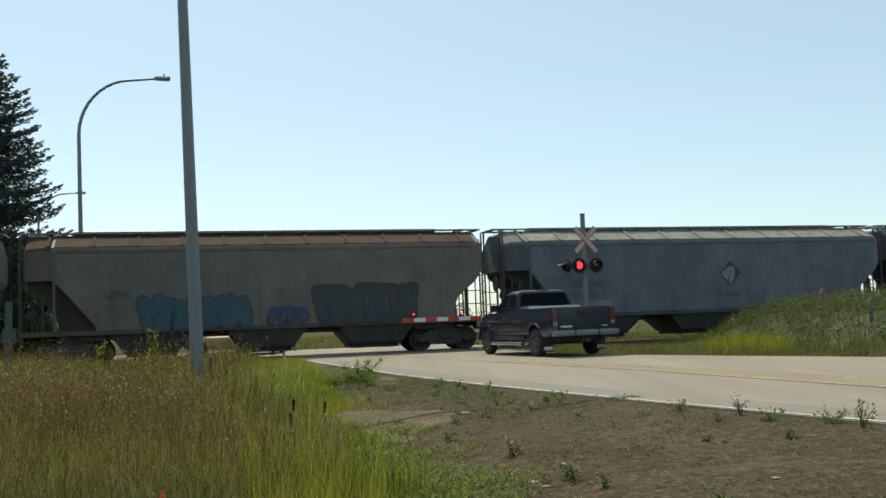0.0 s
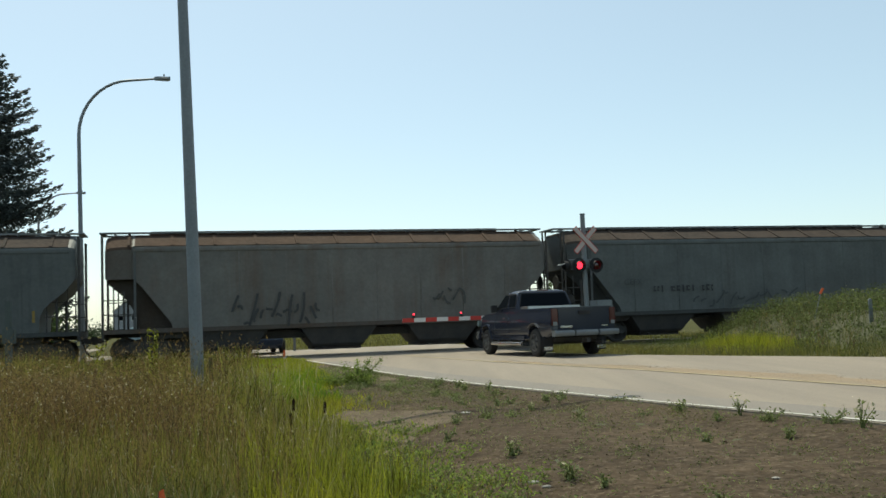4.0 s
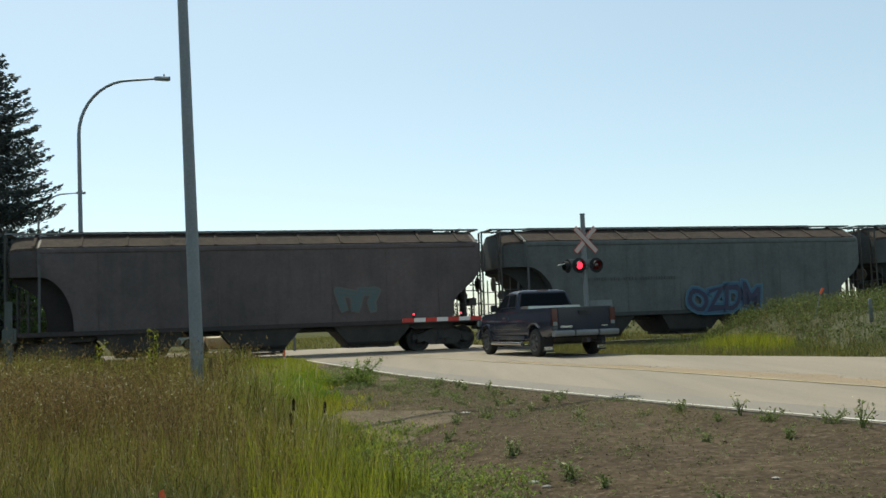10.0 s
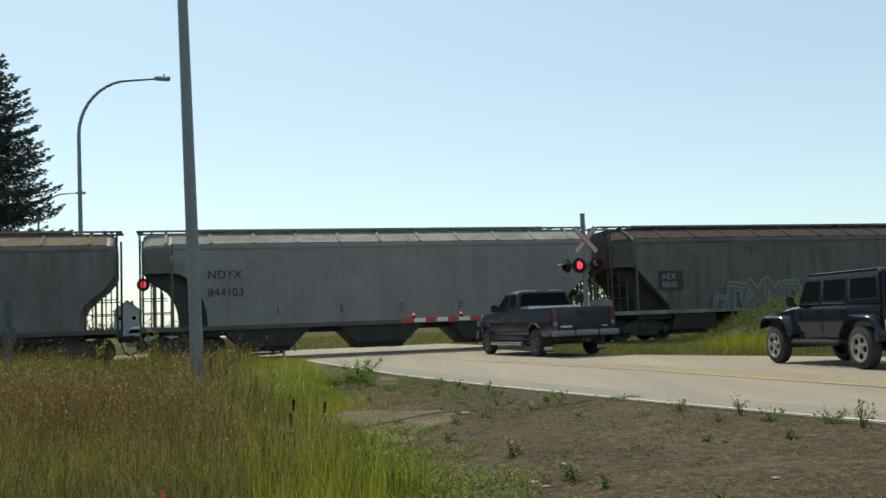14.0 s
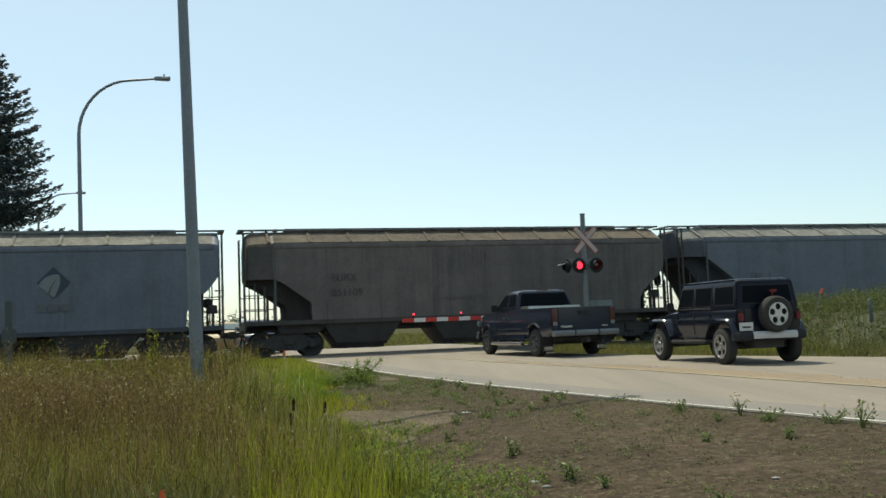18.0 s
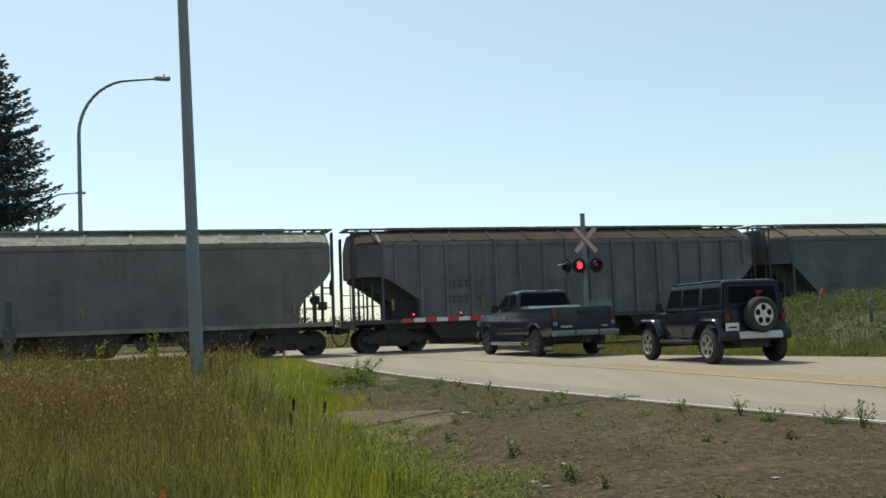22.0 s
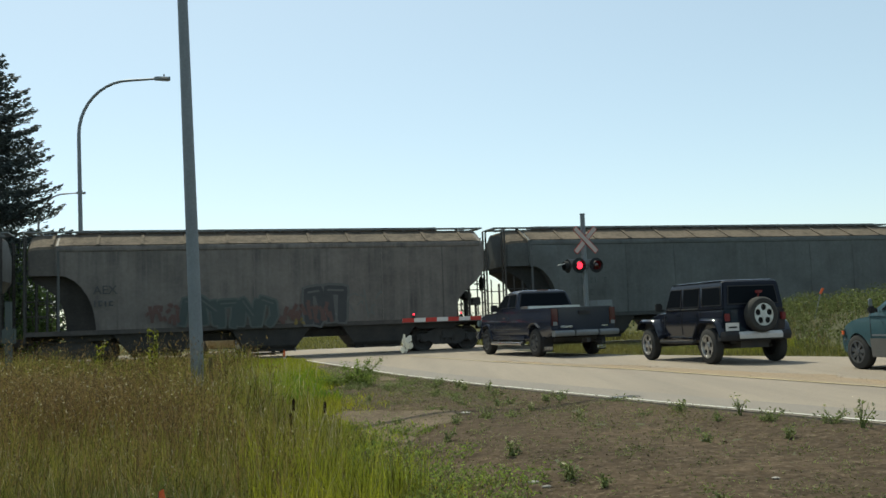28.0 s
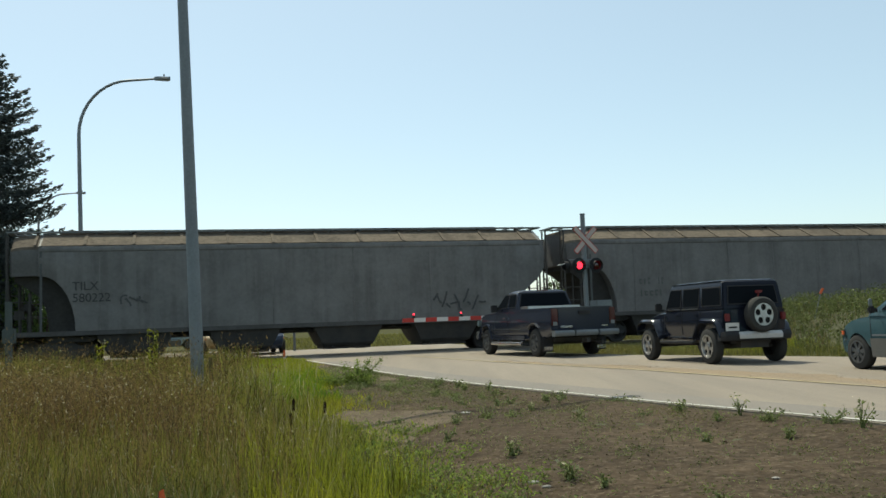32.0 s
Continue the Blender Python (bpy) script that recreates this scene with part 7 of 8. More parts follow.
# the rest of the verge, round and behind the camera
x = np.concatenate([r.uniform(-26, 0.2, 60000), r.uniform(-9, 2.6, 30000)])
y = np.concatenate([r.uniform(-6, 33, 60000), r.uniform(-6, 3.8, 30000)])
back = -x * math.sin(TRACK_A) + (y - TRACK_Y) * math.cos(TRACK_A)
ok = (back < -2.4) & (x < verge_edge(y) - 0.05) & ((x < view_left(y) + 0.5 * r.random(len(x))) | (y < 3.2 + 0.6 * r.random(len(x))))
x, y = x[ok], y[ok]
near = (y + r.normal(size=len(x)) < 7.5) & (x > -9.5 + r.normal(size=len(x)))
for name, here, mat, label in (("outer_verge_grass", ~near, MAT_GRASS, "tall olive-green grass of the wider verge"), ("near_ditch_grass", near, MAT_NEAR, "dark green grass round the near ditch")):
    n = int(here.sum())
    v, f = blades(x[here], y[here], r.uniform(0.2, 0.5, n) * np.where(y[here] < 3.4, 0.75, 1), r.uniform(0.006, 0.014, n), r.uniform(0.1, 0.6, n), r)
    lawn(name, v, f, mat, label)
# brown seeding stalks over it, in drifts, thinning out towards the road and the near end
x, y = scatter(r, 60000, 3.2, 28.0, view_left, lambda y: verge_edge(y) - 0.4, 1.1)
d = verge_edge(y) - x
drift = 0.5 + 0.3 * np.sin(x * 1.1 + 1.7 * np.sin(y * 0.6)) * np.sin(y * 0.8 + x * 0.5) + 0.3 * np.sin(x * 3.7 + 2 * np.sin(y * 2.1)) * np.sin(y * 2.9 + x * 1.3)
share = np.clip((d - 0.35 - 0.02 * y) / (0.9 + 0.1 * y), 0, 1) * np.clip(1.1 * drift - 0.1, 0.04, 0.9) * np.clip((y - 3.3) / 4.0, 0.15, 1) * np.interp(y, [3.3, 4.8, 6.5, 9, 12, 16, 28], [0.03, 0.12, 0.6, 1.2, 1.25, 0.34, 0.1])
ok = r.random(len(x)) < share
x, y = x[ok], y[ok]
tall = r.uniform(0.45, 0.9, len(x)) * np.clip(0.5 + y * 0.045, 0.55, 1.0)
lean = r.uniform(0.02, 0.35, len(x))
v, f = blades(x, y, tall, r.uniform(0.003, 0.006, len(x)) * np.clip(y / 8, 0.8, 2.0), lean, r)
lawn("grass_stalks", v, f, MAT_STALK, "thin brown stalks of seeding grass")
tip = np.stack([x, y, height(x, y) + tall * 0.86], 1)
P = np.repeat(tip, 12, 0) + r.normal(size=(len(x) * 12, 3)) * np.array([0.026, 0.026, 0.085])
n = len(P)
v, f = cards(P, r.uniform(0.02, 0.05, n) * np.repeat(np.clip(y / 9, 0.8, 1.6), 12), r.uniform(0.0025, 0.0055, n) * np.repeat(np.clip(y / 9, 0.8, 1.8), 12), np.stack([r.normal(size=n) * 0.6, r.normal(size=n) * 0.6, np.ones(n)], 1), r)
lawn("seed_heads", v.reshape(-1, 3), f.tolist(), MAT_STALK, "feathery brown grass seed heads")
# pale specks standing in for sun glints on the seed heads
few = r.random(n) < 0.035
m_ = int(few.sum())
v, f = cards(P[few] + r.normal(size=(m_, 3)) * np.array([0.03, 0.03, 0.09]), r.uniform(0.015, 0.04, m_) * np.clip(P[few][:, 1] / 8, 0.8, 1.6), r.uniform(0.004, 0.008, m_) * np.clip(P[few][:, 1] / 8, 0.8, 1.8), r.normal(size=(m_, 3)), r)
lawn("bright_glumes", v.reshape(-1, 3), f.tolist(), MAT_GLINT, "pale specks painted as sun glints among the seed heads")
# green blades and thin stalks that stand above the rest, in loose clumps
hubs = np.stack(scatter(r, 420, 7.0, 27.0, view_left, lambda y: verge_edge(y) - 0.5, 1.0), 1)
pick = r.integers(0, len(hubs), 9000)
xy = hubs[pick] + r.normal(size=(9000, 2)) * 0.3
xy = xy[xy[:, 0] < verge_edge(xy[:, 1]) - 0.25 - np.clip(xy[:, 1] - 13, 0, 20) * 0.3]
x, y = xy[:, 0], xy[:, 1]
v, f = blades(x, y, r.uniform(0.5, 0.98, len(x)) * np.clip(0.55 + y * 0.04, 0.55, 1.05), r.uniform(0.0025, 0.006, len(x)) * np.clip(y / 9, 0.8, 2.0), r.uniform(0.05, 0.45, len(x)), r)
lawn("tall_green_grass", v, f, MAT_GRASS, "loose clumps of taller green verge grass")
x, y = scatter(r, 600, 11.0, 25.0, view_left, lambda y: verge_edge(y) - 0.6 - np.clip(y - 13, 0, 20) * 0.25, 0.9)
tall = r.uniform(0.85, 1.3, len(x))
v, f = blades(x, y, tall, r.uniform(0.006, 0.01, len(x)), r.uniform(0.02, 0.25, len(x)), r)
lawn("tall_stalks", v, f, MAT_GRASS, "single tall stalks over the verge grass")
tip = np.stack([x, y, height(x, y) + tall * 0.92], 1)
q8 = np.repeat(tip, 5, 0) + r.normal(size=(len(x) * 5, 3)) * np.array([0.03, 0.03, 0.08])
v, f = cards(q8, r.uniform(0.03, 0.07, len(q8)), r.uniform(0.008, 0.016, len(q8)), np.stack([r.normal(size=len(q8)) * 0.6, r.normal(size=len(q8)) * 0.6, np.ones(len(q8))], 1), r)
lawn("tall_seed_heads", v.reshape(-1, 3), f.tolist(), MAT_STALK, "feathery heads of the tallest stalks")
# pale dry blades here and there
x, y = scatter(r, 5200, 3.6, 22.0, view_left, lambda y: verge_edge(y) - 0.2, 1.1)
v, f = blades(x, y, r.uniform(0.3, 0.7, len(x)) * np.clip(0.5 + y * 0.04, 0.55, 1.0), r.uniform(0.003, 0.006, len(x)) * np.clip(y / 9, 0.8, 1.6), r.uniform(0.1, 0.5, len(x)), r)
lawn("dry_grass", v, f, MAT_DRY, "pale dry blades among the verge grass")
# fresh grass near the crossing corner and along the soil
x, y = scatter(r, 46000, 11.5, 33.5, lambda y: verge_edge(y) - 0.4 - 0.11 * y, lambda y: verge_edge(y) + 0.1)
v, f = blades(x, y, r.uniform(0.12, 0.42, len(x)) * np.interp(y, [11, 18, 21, 33], [0.6, 0.85, 0.65, 0.5]), r.uniform(0.004, 0.01, len(x)) * np.clip(y / 15, 0.8, 1.8), r.uniform(0.1, 0.6, len(x)), r)
lawn("fresh_grass", v, f, MAT_GRASS_BRIGHT, "fresh bright green grass near the crossing")
x, y = scatter(r, 9000, 14.5, 20.5, lambda y: verge_edge(y) - 1.1, lambda y: verge_edge(y) + 0.1)
v, f = blades(x, y, r.uniform(0.12, 0.3, len(x)), r.uniform(0.005, 0.012, len(x)), r.uniform(0.1, 0.6, len(x)), r)
lawn("lush_grass", v, f, MAT_LUSH, "lush green grass at the edge of the soil")
# sunlit blades in the shade of the near verge
x, y = scatter(r, 1500, 3.3, 6.2, lambda y: -0.5 * y - 0.4, lambda y: verge_edge(y) - 0.2)
v, f = blades(x, y, r.uniform(0.22, 0.5, len(x)), r.uniform(0.002, 0.0045, len(x)), r.uniform(0.2, 0.8, len(x)), r)
lawn("near_blades", v, f, MAT_REED, "thin yellow-green blades in the near verge")
# uneven grass beyond the track
s_, b_ = r.uniform(-14, 18, 34000), 4.0 + 60.0 * r.uniform(0, 1, 34000) ** 1.7
ok = (s_ > 3.2) | (b_ > 11.3) & (s_ > -4.8)
x, y = s_ * math.cos(TRACK_A) - b_ * math.sin(TRACK_A), TRACK_Y + s_ * math.sin(TRACK_A) + b_ * math.cos(TRACK_A)
x, y, b_ = x[ok], y[ok], b_[ok]
clump = 0.6 + 0.4 * np.sin(x * 0.9 + 1.3 * np.sin(y * 0.5)) * np.sin(y * 0.7 + x * 0.3)
v, f = blades(x, y, r.uniform(0.12, 0.5, len(x)) * clump, r.uniform(0.012, 0.03, len(x)) * (1 + b_ / 30), r.uniform(0.1, 0.7, len(x)), r)
lawn("field_grass", v, f, MAT_BANK_GRASS, "uneven olive grass of the field beyond the track")
# low ragged grass where the verge runs out over the soil
y = r.uniform(4.4, 30.0, 9000)
x = verge_edge(y) + np.abs(r.normal(size=9000)) * (0.3 + 0.25 * np.sin(y * 2.3) * np.sin(y * 0.9)) * np.interp(y, [14, 18], [1.0, 0.4]) + r.normal(size=9000) * 0.04
ok = x < on_line(NEAR_EDGE, y) - 0.1
x, y = x[ok], y[ok]
v, f = blades(x, y, r.uniform(0.03, 0.17, len(x)), r.uniform(0.005, 0.011, len(x)) * np.clip(y / 9, 0.8, 1.6), r.uniform(0.2, 0.8, len(x)), r)
lawn("ragged_grass", v, f, MAT_GRASS_BRIGHT, "low ragged grass running out over the soil")
# reeds in the near ditch
x, y = scatter(r, 2600, 4.4, 8.8, lambda y: verge_edge(y) - 1.1, lambda y: verge_edge(y) - 0.15)
v, f = blades(x, y, r.uniform(0.35, 0.75, len(x)) * np.clip(0.4 + 0.06 * y, 0.5, 1), r.uniform(0.003, 0.007, len(x)), r.uniform(0.05, 0.45, len(x)), r)
lawn("reeds", v, f, MAT_REED, "yellow-green reeds in the ditch", "reeds")
# low weeds along the ragged edge of the soil
x, y = scatter(r, 22000, 4.2, 12.5, lambda y: verge_edge(y) - 0.3, lambda y: verge_edge(y) + np.interp(y, [4, 6, 9, 11, 12.5], [0.55, 0.65, 0.85, 0.6, 0.3]) + 0.2 * np.sin(y * 3), 1.3)
keep = r.random(len(x)) < 1.15 - 0.75 * np.clip((x - verge_edge(y)) / 0.8, 0, 1) + 0.45 * np.sin(x * 7) * np.sin(y * 6)
x, y = x[keep], y[keep]
c = np.stack([x, y, height(x, y) + r.uniform(0.01, 0.24, len(x)) * np.clip(1.6 - y * 0.13, 0.2, 1)], 1)
v, f = cards(c, r.uniform(0.02, 0.05, len(x)), r.uniform(0.007, 0.017, len(x)), r.normal(size=(len(x), 3)) + np.array([0, 0, 0.6]), r)
lawn("edge_weeds", v.reshape(-1, 3), f.tolist(), MAT_EDGE, "low leafy weeds at the edge of the soil", "weeds")
# thin sprouts over the soil
hubs = np.stack(scatter(r, 620, 4.8, 24.0, lambda y: verge_edge(y) + 0.2, lambda y: on_line(NEAR_EDGE, y) - 0.15, 0.8), 1)
pick = r.integers(0, len(hubs), 10000)
xy = hubs[pick] + r.normal(size=(10000, 2)) * 0.05
c = np.stack([xy[:, 0], xy[:, 1], height(xy[:, 0], xy[:, 1]) + 0.02 + np.abs(r.normal(size=10000)) * 0.035], 1)
v, f = cards(c, r.uniform(0.014, 0.04, 10000), r.uniform(0.006, 0.013, 10000), r.normal(size=(10000, 3)) + np.array([0, 0, 0.5]), r)
lawn("soil_sprouts", v.reshape(-1, 3), f.tolist(), MAT_WEED, "small green sprouts on the bare soil", "weeds")
# low creeping green and dry bits over the soil
hubs = np.stack(scatter(r, 760, 4.8, 26.0, lambda y: verge_edge(y), lambda y: on_line(NEAR_EDGE, y) - 0.1, 0.8), 1)
for nm, mat, cnt, lab in (("creeping_weeds", MAT_CREEP, 46000, "low creeping green on the bare soil"), ("dry_litter", MAT_DRY, 700, "dry straw bits on the bare soil")):
    pick = r.integers(0, len(hubs), cnt)
    xy = hubs[pick] + r.normal(size=(cnt, 2)) * (0.06 + 0.32 * r.random(len(hubs)) ** 1.5)[pick][:, None]
    xy = xy[(xy[:, 0] < on_line(NEAR_EDGE, xy[:, 1]) - 0.02)]
    m_ = len(xy)
    c = np.stack([xy[:, 0], xy[:, 1], height(xy[:, 0], xy[:, 1]) + 0.02 + np.abs(r.normal(size=m_)) * 0.012], 1)
    v, f = cards(c, r.uniform(0.012, 0.034, m_), r.uniform(0.005, 0.011, m_) * (0.5 if mat == MAT_DRY else 1), r.normal(size=(m_, 3)) * np.array([1, 1, 0.35]), r)
    lawn(nm, v.reshape(-1, 3), f.tolist(), mat, lab, "weeds")
# clods and pebbles on the soil
x, y = scatter(r, 1600, 4.6, 26.0, lambda y: verge_edge(y), lambda y: on_line(NEAR_EDGE, y) - 0.05, 0.7)
n = len(x)
s = r.uniform(0.004, 0.014, n) * np.where(r.random(n) < 0.03, 2.0, 1)
o = np.array([(1, 0, 0), (0, 1, 0), (-1, 0, 0), (0, -1, 0), (0, 0, 0.8), (0, 0, -0.8)])
v = np.stack([x, y, height(x, y) + 0.017], 1)[:, None, :] + o[None] * s[:, None, None] * r.uniform(0.6, 1.3, (n, 6, 1))
fi = np.array([(0, 1, 4), (1, 2, 4), (2, 3, 4), (3, 0, 4), (1, 0, 5), (2, 1, 5), (3, 2, 5), (0, 3, 5)])
f = (np.arange(n)[:, None, None] * 6 + fi[None]).reshape(-1, 3)
MAT_CLOD = surface("clods and pebbles", (0.09, 0.065, 0.036), 0.95, fine=20, spread=0.4)
lawn("soil_clods", v.reshape(-1, 3), f.tolist(), MAT_CLOD, "clods and pebbles on the dry soil", "stones")

y = r.uniform(5.0, 25.0, 2600)
x = on_line(CENTRE, y) + 0.1 + (on_line(SAND_FAR, y) - on_line(CENTRE, y)) * np.abs(r.normal(0.75, 0.35, 2600))
s = r.uniform(0.002, 0.006, 2600) * np.where(r.random(2600) < 0.04, 2.2, 1)
v = np.stack([x, y, 0.005 + s * 0.5], 1)[:, None, :] + o[None] * s[:, None, None] * r.uniform(0.6, 1.3, (2600, 6, 1))
f = (np.arange(2600)[:, None, None] * 6 + fi[None]).reshape(-1, 3)
lawn("road_grit", v.reshape(-1, 3), f.tolist(), MAT_SAND, "loose grit along the sand on the road", "stones")

# the bank: grass at its foot, leafy weeds above
far_line = lambda y: on_line(FAR_EDGE, y)


def bank_places(n, lo, hi, x0=3.5, x1=26.0):
    """Places on the bank by their share of the way from the road's far edge to the track."""
    out = []
    while len(out) < n:
        x = r.uniform(x0, x1, 4000)
        y = r.uniform(12, 42, 4000)
        off = x - far_line(y)
        back = -x * math.sin(TRACK_A) + (y - TRACK_Y) * math.cos(TRACK_A)
        ok = (off > lo) & (off < hi) & (back < -2.4) & (np.hypot(x - MAST.x, y - MAST.y) > 0.4)
        out += list(zip(x[ok], y[ok]))
    return np.array(out[:n]).T


x, y = bank_places(20000, 0.05, 3.4)
v, f = blades(x, y, r.uniform(0.1, 0.36, len(x)) * np.clip(0.4 + (x - far_line(y)) * 0.35, 0.4, 1.1), r.uniform(0.006, 0.014, len(x)), r.uniform(0.2, 0.9, len(x)), r)
lawn("bank_grass", v, f, MAT_BANK_GRASS, "green grass at the foot of the bank")
x, y = bank_places(20000, 1.6, 14.0)
v, f = blades(x, y, r.uniform(0.15, 0.5, len(x)) * np.clip((x - 5.0) / 3.5, 0.5, 1), r.uniform(0.006, 0.014, len(x)), r.uniform(0.1, 0.7, len(x)), r)
lawn("bank_rough_grass", v, f, MAT_BANK, "rough olive grass on the bank")
x, y = bank_places(5000, 2.0, 13.0, 8.6)
ok = np.sin(x * 1.7 + 2 * np.sin(y * 0.9)) * np.sin(y * 1.3 + x * 0.6) > 0.1
x, y = x[ok], y[ok]
v, f = blades(x, y, r.uniform(0.3, 0.75, len(x)), r.uniform(0.006, 0.013, len(x)), r.uniform(0.1, 0.6, len(x)), r)
lawn("bank_dry_stems", v, f, MAT_STALK, "dry brown stems in patches on the bank", "weeds")
x, y = bank_places(1500, 1.3, 12.0, 9.2)
hz = r.uniform(0.2, 0.7, len(x)) * np.clip((x - far_line(y)) * 0.35, 0.35, 1) * np.clip((x - 9.0) / 2.0, 0.25, 1)
pick = r.integers(0, len(x), 90000)
c = np.stack([x[pick], y[pick], height(x[pick], y[pick])], 1) + r.normal(size=(90000, 3)) * np.array([0.16, 0.16, 0.0])
c[:, 2] += hz[pick] * r.uniform(0.1, 1.05, 90000)
v, f = cards(c, r.uniform(0.035, 0.1, 90000), r.uniform(0.02, 0.05, 90000), r.normal(size=(90000, 3)) + np.array([0, 0, 0.3]), r)
lawn("bank_weeds", v.reshape(-1, 3), f.tolist(), MAT_BANK, "dense leafy weeds covering the bank", "weeds")
gx_, gy_ = 8.5 + r.normal(size=3200) * 0.9, 27.2 + r.normal(size=3200) * 1.3
v, f = blades(gx_, gy_, r.uniform(0.3, 0.75, 3200) * np.exp(-((gx_ - 8.5) / 1.4) ** 2), r.uniform(0.006, 0.013, 3200), r.uniform(0.1, 0.6, 3200), r)
lawn("bank_fresh_grass", v, f, MAT_GRASS_BRIGHT, "clump of fresh green grass at the foot of the bank")
top = r.integers(0, len(x), 60)
c = np.stack([x[top], y[top], height(x[top], y[top]) + hz[top] * 1.02 + 0.05], 1) + r.normal(size=(60, 3)) * 0.08
v, f = cards(c, r.uniform(0.03, 0.06, 60), r.uniform(0.02, 0.04, 60), r.normal(size=(60, 3)), r)
lawn("bank_flowers", v.reshape(-1, 3), f.tolist(), MAT_FLOWER, "pale flower heads among the bank weeds", "flowers")
# rough growth between the verge and the track
x = r.uniform(-24, -6.5, 14000)
y = r.uniform(24, 36, 14000)
back = -x * math.sin(TRACK_A) + (y - TRACK_Y) * math.cos(TRACK_A)
ok = (back < -2.2) & (x < on_line(NEAR_EDGE, y) - 0.8)
x, y = x[ok], y[ok]
v, f = blades(x, y, r.uniform(0.3, 0.8, len(x)), r.uniform(0.012, 0.028, len(x)), r.uniform(0.1, 0.5, len(x)), r)
lawn("track_side_grass", v, f, MAT_GRASS, "rough grass beside the track")


def weed(x, y, tall, spread, leaves, seed, label, flowers=0, group="weeds by the road", mat=None):
    q = np.random.default_rng(seed)
    t = thing("weed_plant", label, "weed", Matrix.Translation((x, y, float(height(x, y)))), group=group)
    ends = []
    bm = B()
    for k in range(max(3, int(4 + spread * 10))):
        a, l = q.uniform(0, 6.28), spread * q.uniform(0.3, 1)
        e = Vector((math.cos(a) * l, math.sin(a) * l, tall * q.uniform(0.55, 1)))
        tube(bm, [(0, 0, -0.02), (e.x * 0.35, e.y * 0.35, e.z * 0.5), e], [0.006 + tall * 0.004, 0.005, 0.002], 5)
        ends.append(e)
    part("stem", bm, mat or MAT_WEED, t)
    e = np.array([tuple(p) for p in ends])
    pick = q.integers(0, len(e), leaves)
    u = q.uniform(0.1, 1.0, leaves)[:, None]
    c = e[pick] * np.concatenate([u, u, u ** 1.0], 1) + q.normal(size=(leaves, 3)) * (0.015 + 0.05 * spread)
    c[:, 2] = np.maximum(c[:, 2], 0.01)
    v, f = cards(c, q.uniform(0.025, 0.055, leaves) * (2.6 if tall > 0.6 else 1), q.uniform(0.009, 0.02, leaves) * (2.0 if tall > 0.6 else 1), q.normal(size=(leaves, 3)) + np.array([0, 0, 0.4]), q)
    pieces("foliage", v, f, mat or MAT_WEED, t)
    if flowers:
        c = e[q.integers(0, len(e), flowers)] + q.normal(size=(flowers, 3)) * 0.02
        v, f = cards(c, q.uniform(0.03, 0.05, flowers), q.uniform(0.03, 0.05, flowers), q.normal(size=(flowers, 3)), q)
        pieces("blossom", v, f, MAT_FLOWER, t)
    return t


weed(-1.9, 17.2, 0.26, 0.4, 1300, 32, "low leafy weed at the edge of the soil", mat=MAT_EDGE)
weed(-1.55, 17.1, 0.5, 0.44, 1700, 31, "bushy green weed at the edge of the soil", mat=MAT_EDGE)
weed(-1.38, 16.9, 0.36, 0.34, 900, 33, "bushy green weed at the edge of the soil", mat=MAT_EDGE)
for k, (x, y, tall, sp, nl, fl_) in enumerate(((-0.15, 16.6, 0.22, 0.2, 90, 0), (0.15, 15.9, 0.2, 0.24, 100, 0), (0.62, 14.9, 0.24, 0.14, 70, 0), (0.2, 12.6, 0.16, 0.2, 80, 3), (1.0, 11.8, 0.14, 0.16, 70, 2),
                                               (1.55, 12.9, 0.2, 0.14, 70, 0), (2.3, 12.3, 0.18, 0.22, 90, 0), (2.55, 10.6, 0.22, 0.2, 130, 2), (3.0, 9.9, 0.36, 0.12, 60, 5), (3.12, 9.3, 0.2, 0.2, 110, 0),
                                               (3.55, 8.9, 0.2, 0.26, 150, 2), (3.62, 8.45, 0.42, 0.26, 90, 6), (2.9, 8.3, 0.16, 0.18, 100, 0), (0.55, 8.4, 0.2, 0.2, 130, 4), (0.9, 7.2, 0.22, 0.26, 180, 3))):
    weed(x, y, tall * 0.75, sp * 0.7, nl, 100 + k, "small leafy weed growing from bare soil" if not fl_ else "small leafy weed with pale flowers on bare soil", fl_)
q = np.random.default_rng(77)
for k in range(64):
    y = float(q.uniform(5.2, 19.0))
    a, b = float(on_line(SOIL_EDGE, y)) + 0.5, float(on_line(NEAR_EDGE, y)) - 0.2
    weed(a + (b - a) * float(q.uniform(0, 1)), y, float(q.uniform(0.06, 0.15)), float(q.uniform(0.08, 0.2)), int(q.integers(40, 110)), 300 + k, "small leafy weed growing from bare soil")
for k, (x, y, tall, sp, nl, fl_) in enumerate(((-5.85, 19.0, 1.62, 0.2, 240, 4), (-7.85, 21.5, 1.55, 0.24, 170, 4), (-7.2, 23.0, 0.95, 0.4, 220, 0), (-8.9, 23.5, 0.9, 0.5, 220, 0), (-6.3, 23.5, 0.95, 0.4, 220, 3), (-10.2, 24.5, 1.05, 0.5, 220, 4), (-5.2, 22.5, 0.8, 0.4, 160, 0))):
    weed(x, y, tall, sp * (0.7 if k < 2 else 1), nl, 140 + k, "tall rank weed standing over the verge grass", fl_, "tall verge weeds", MAT_REED if k < 2 else MAT_BANK_GRASS)
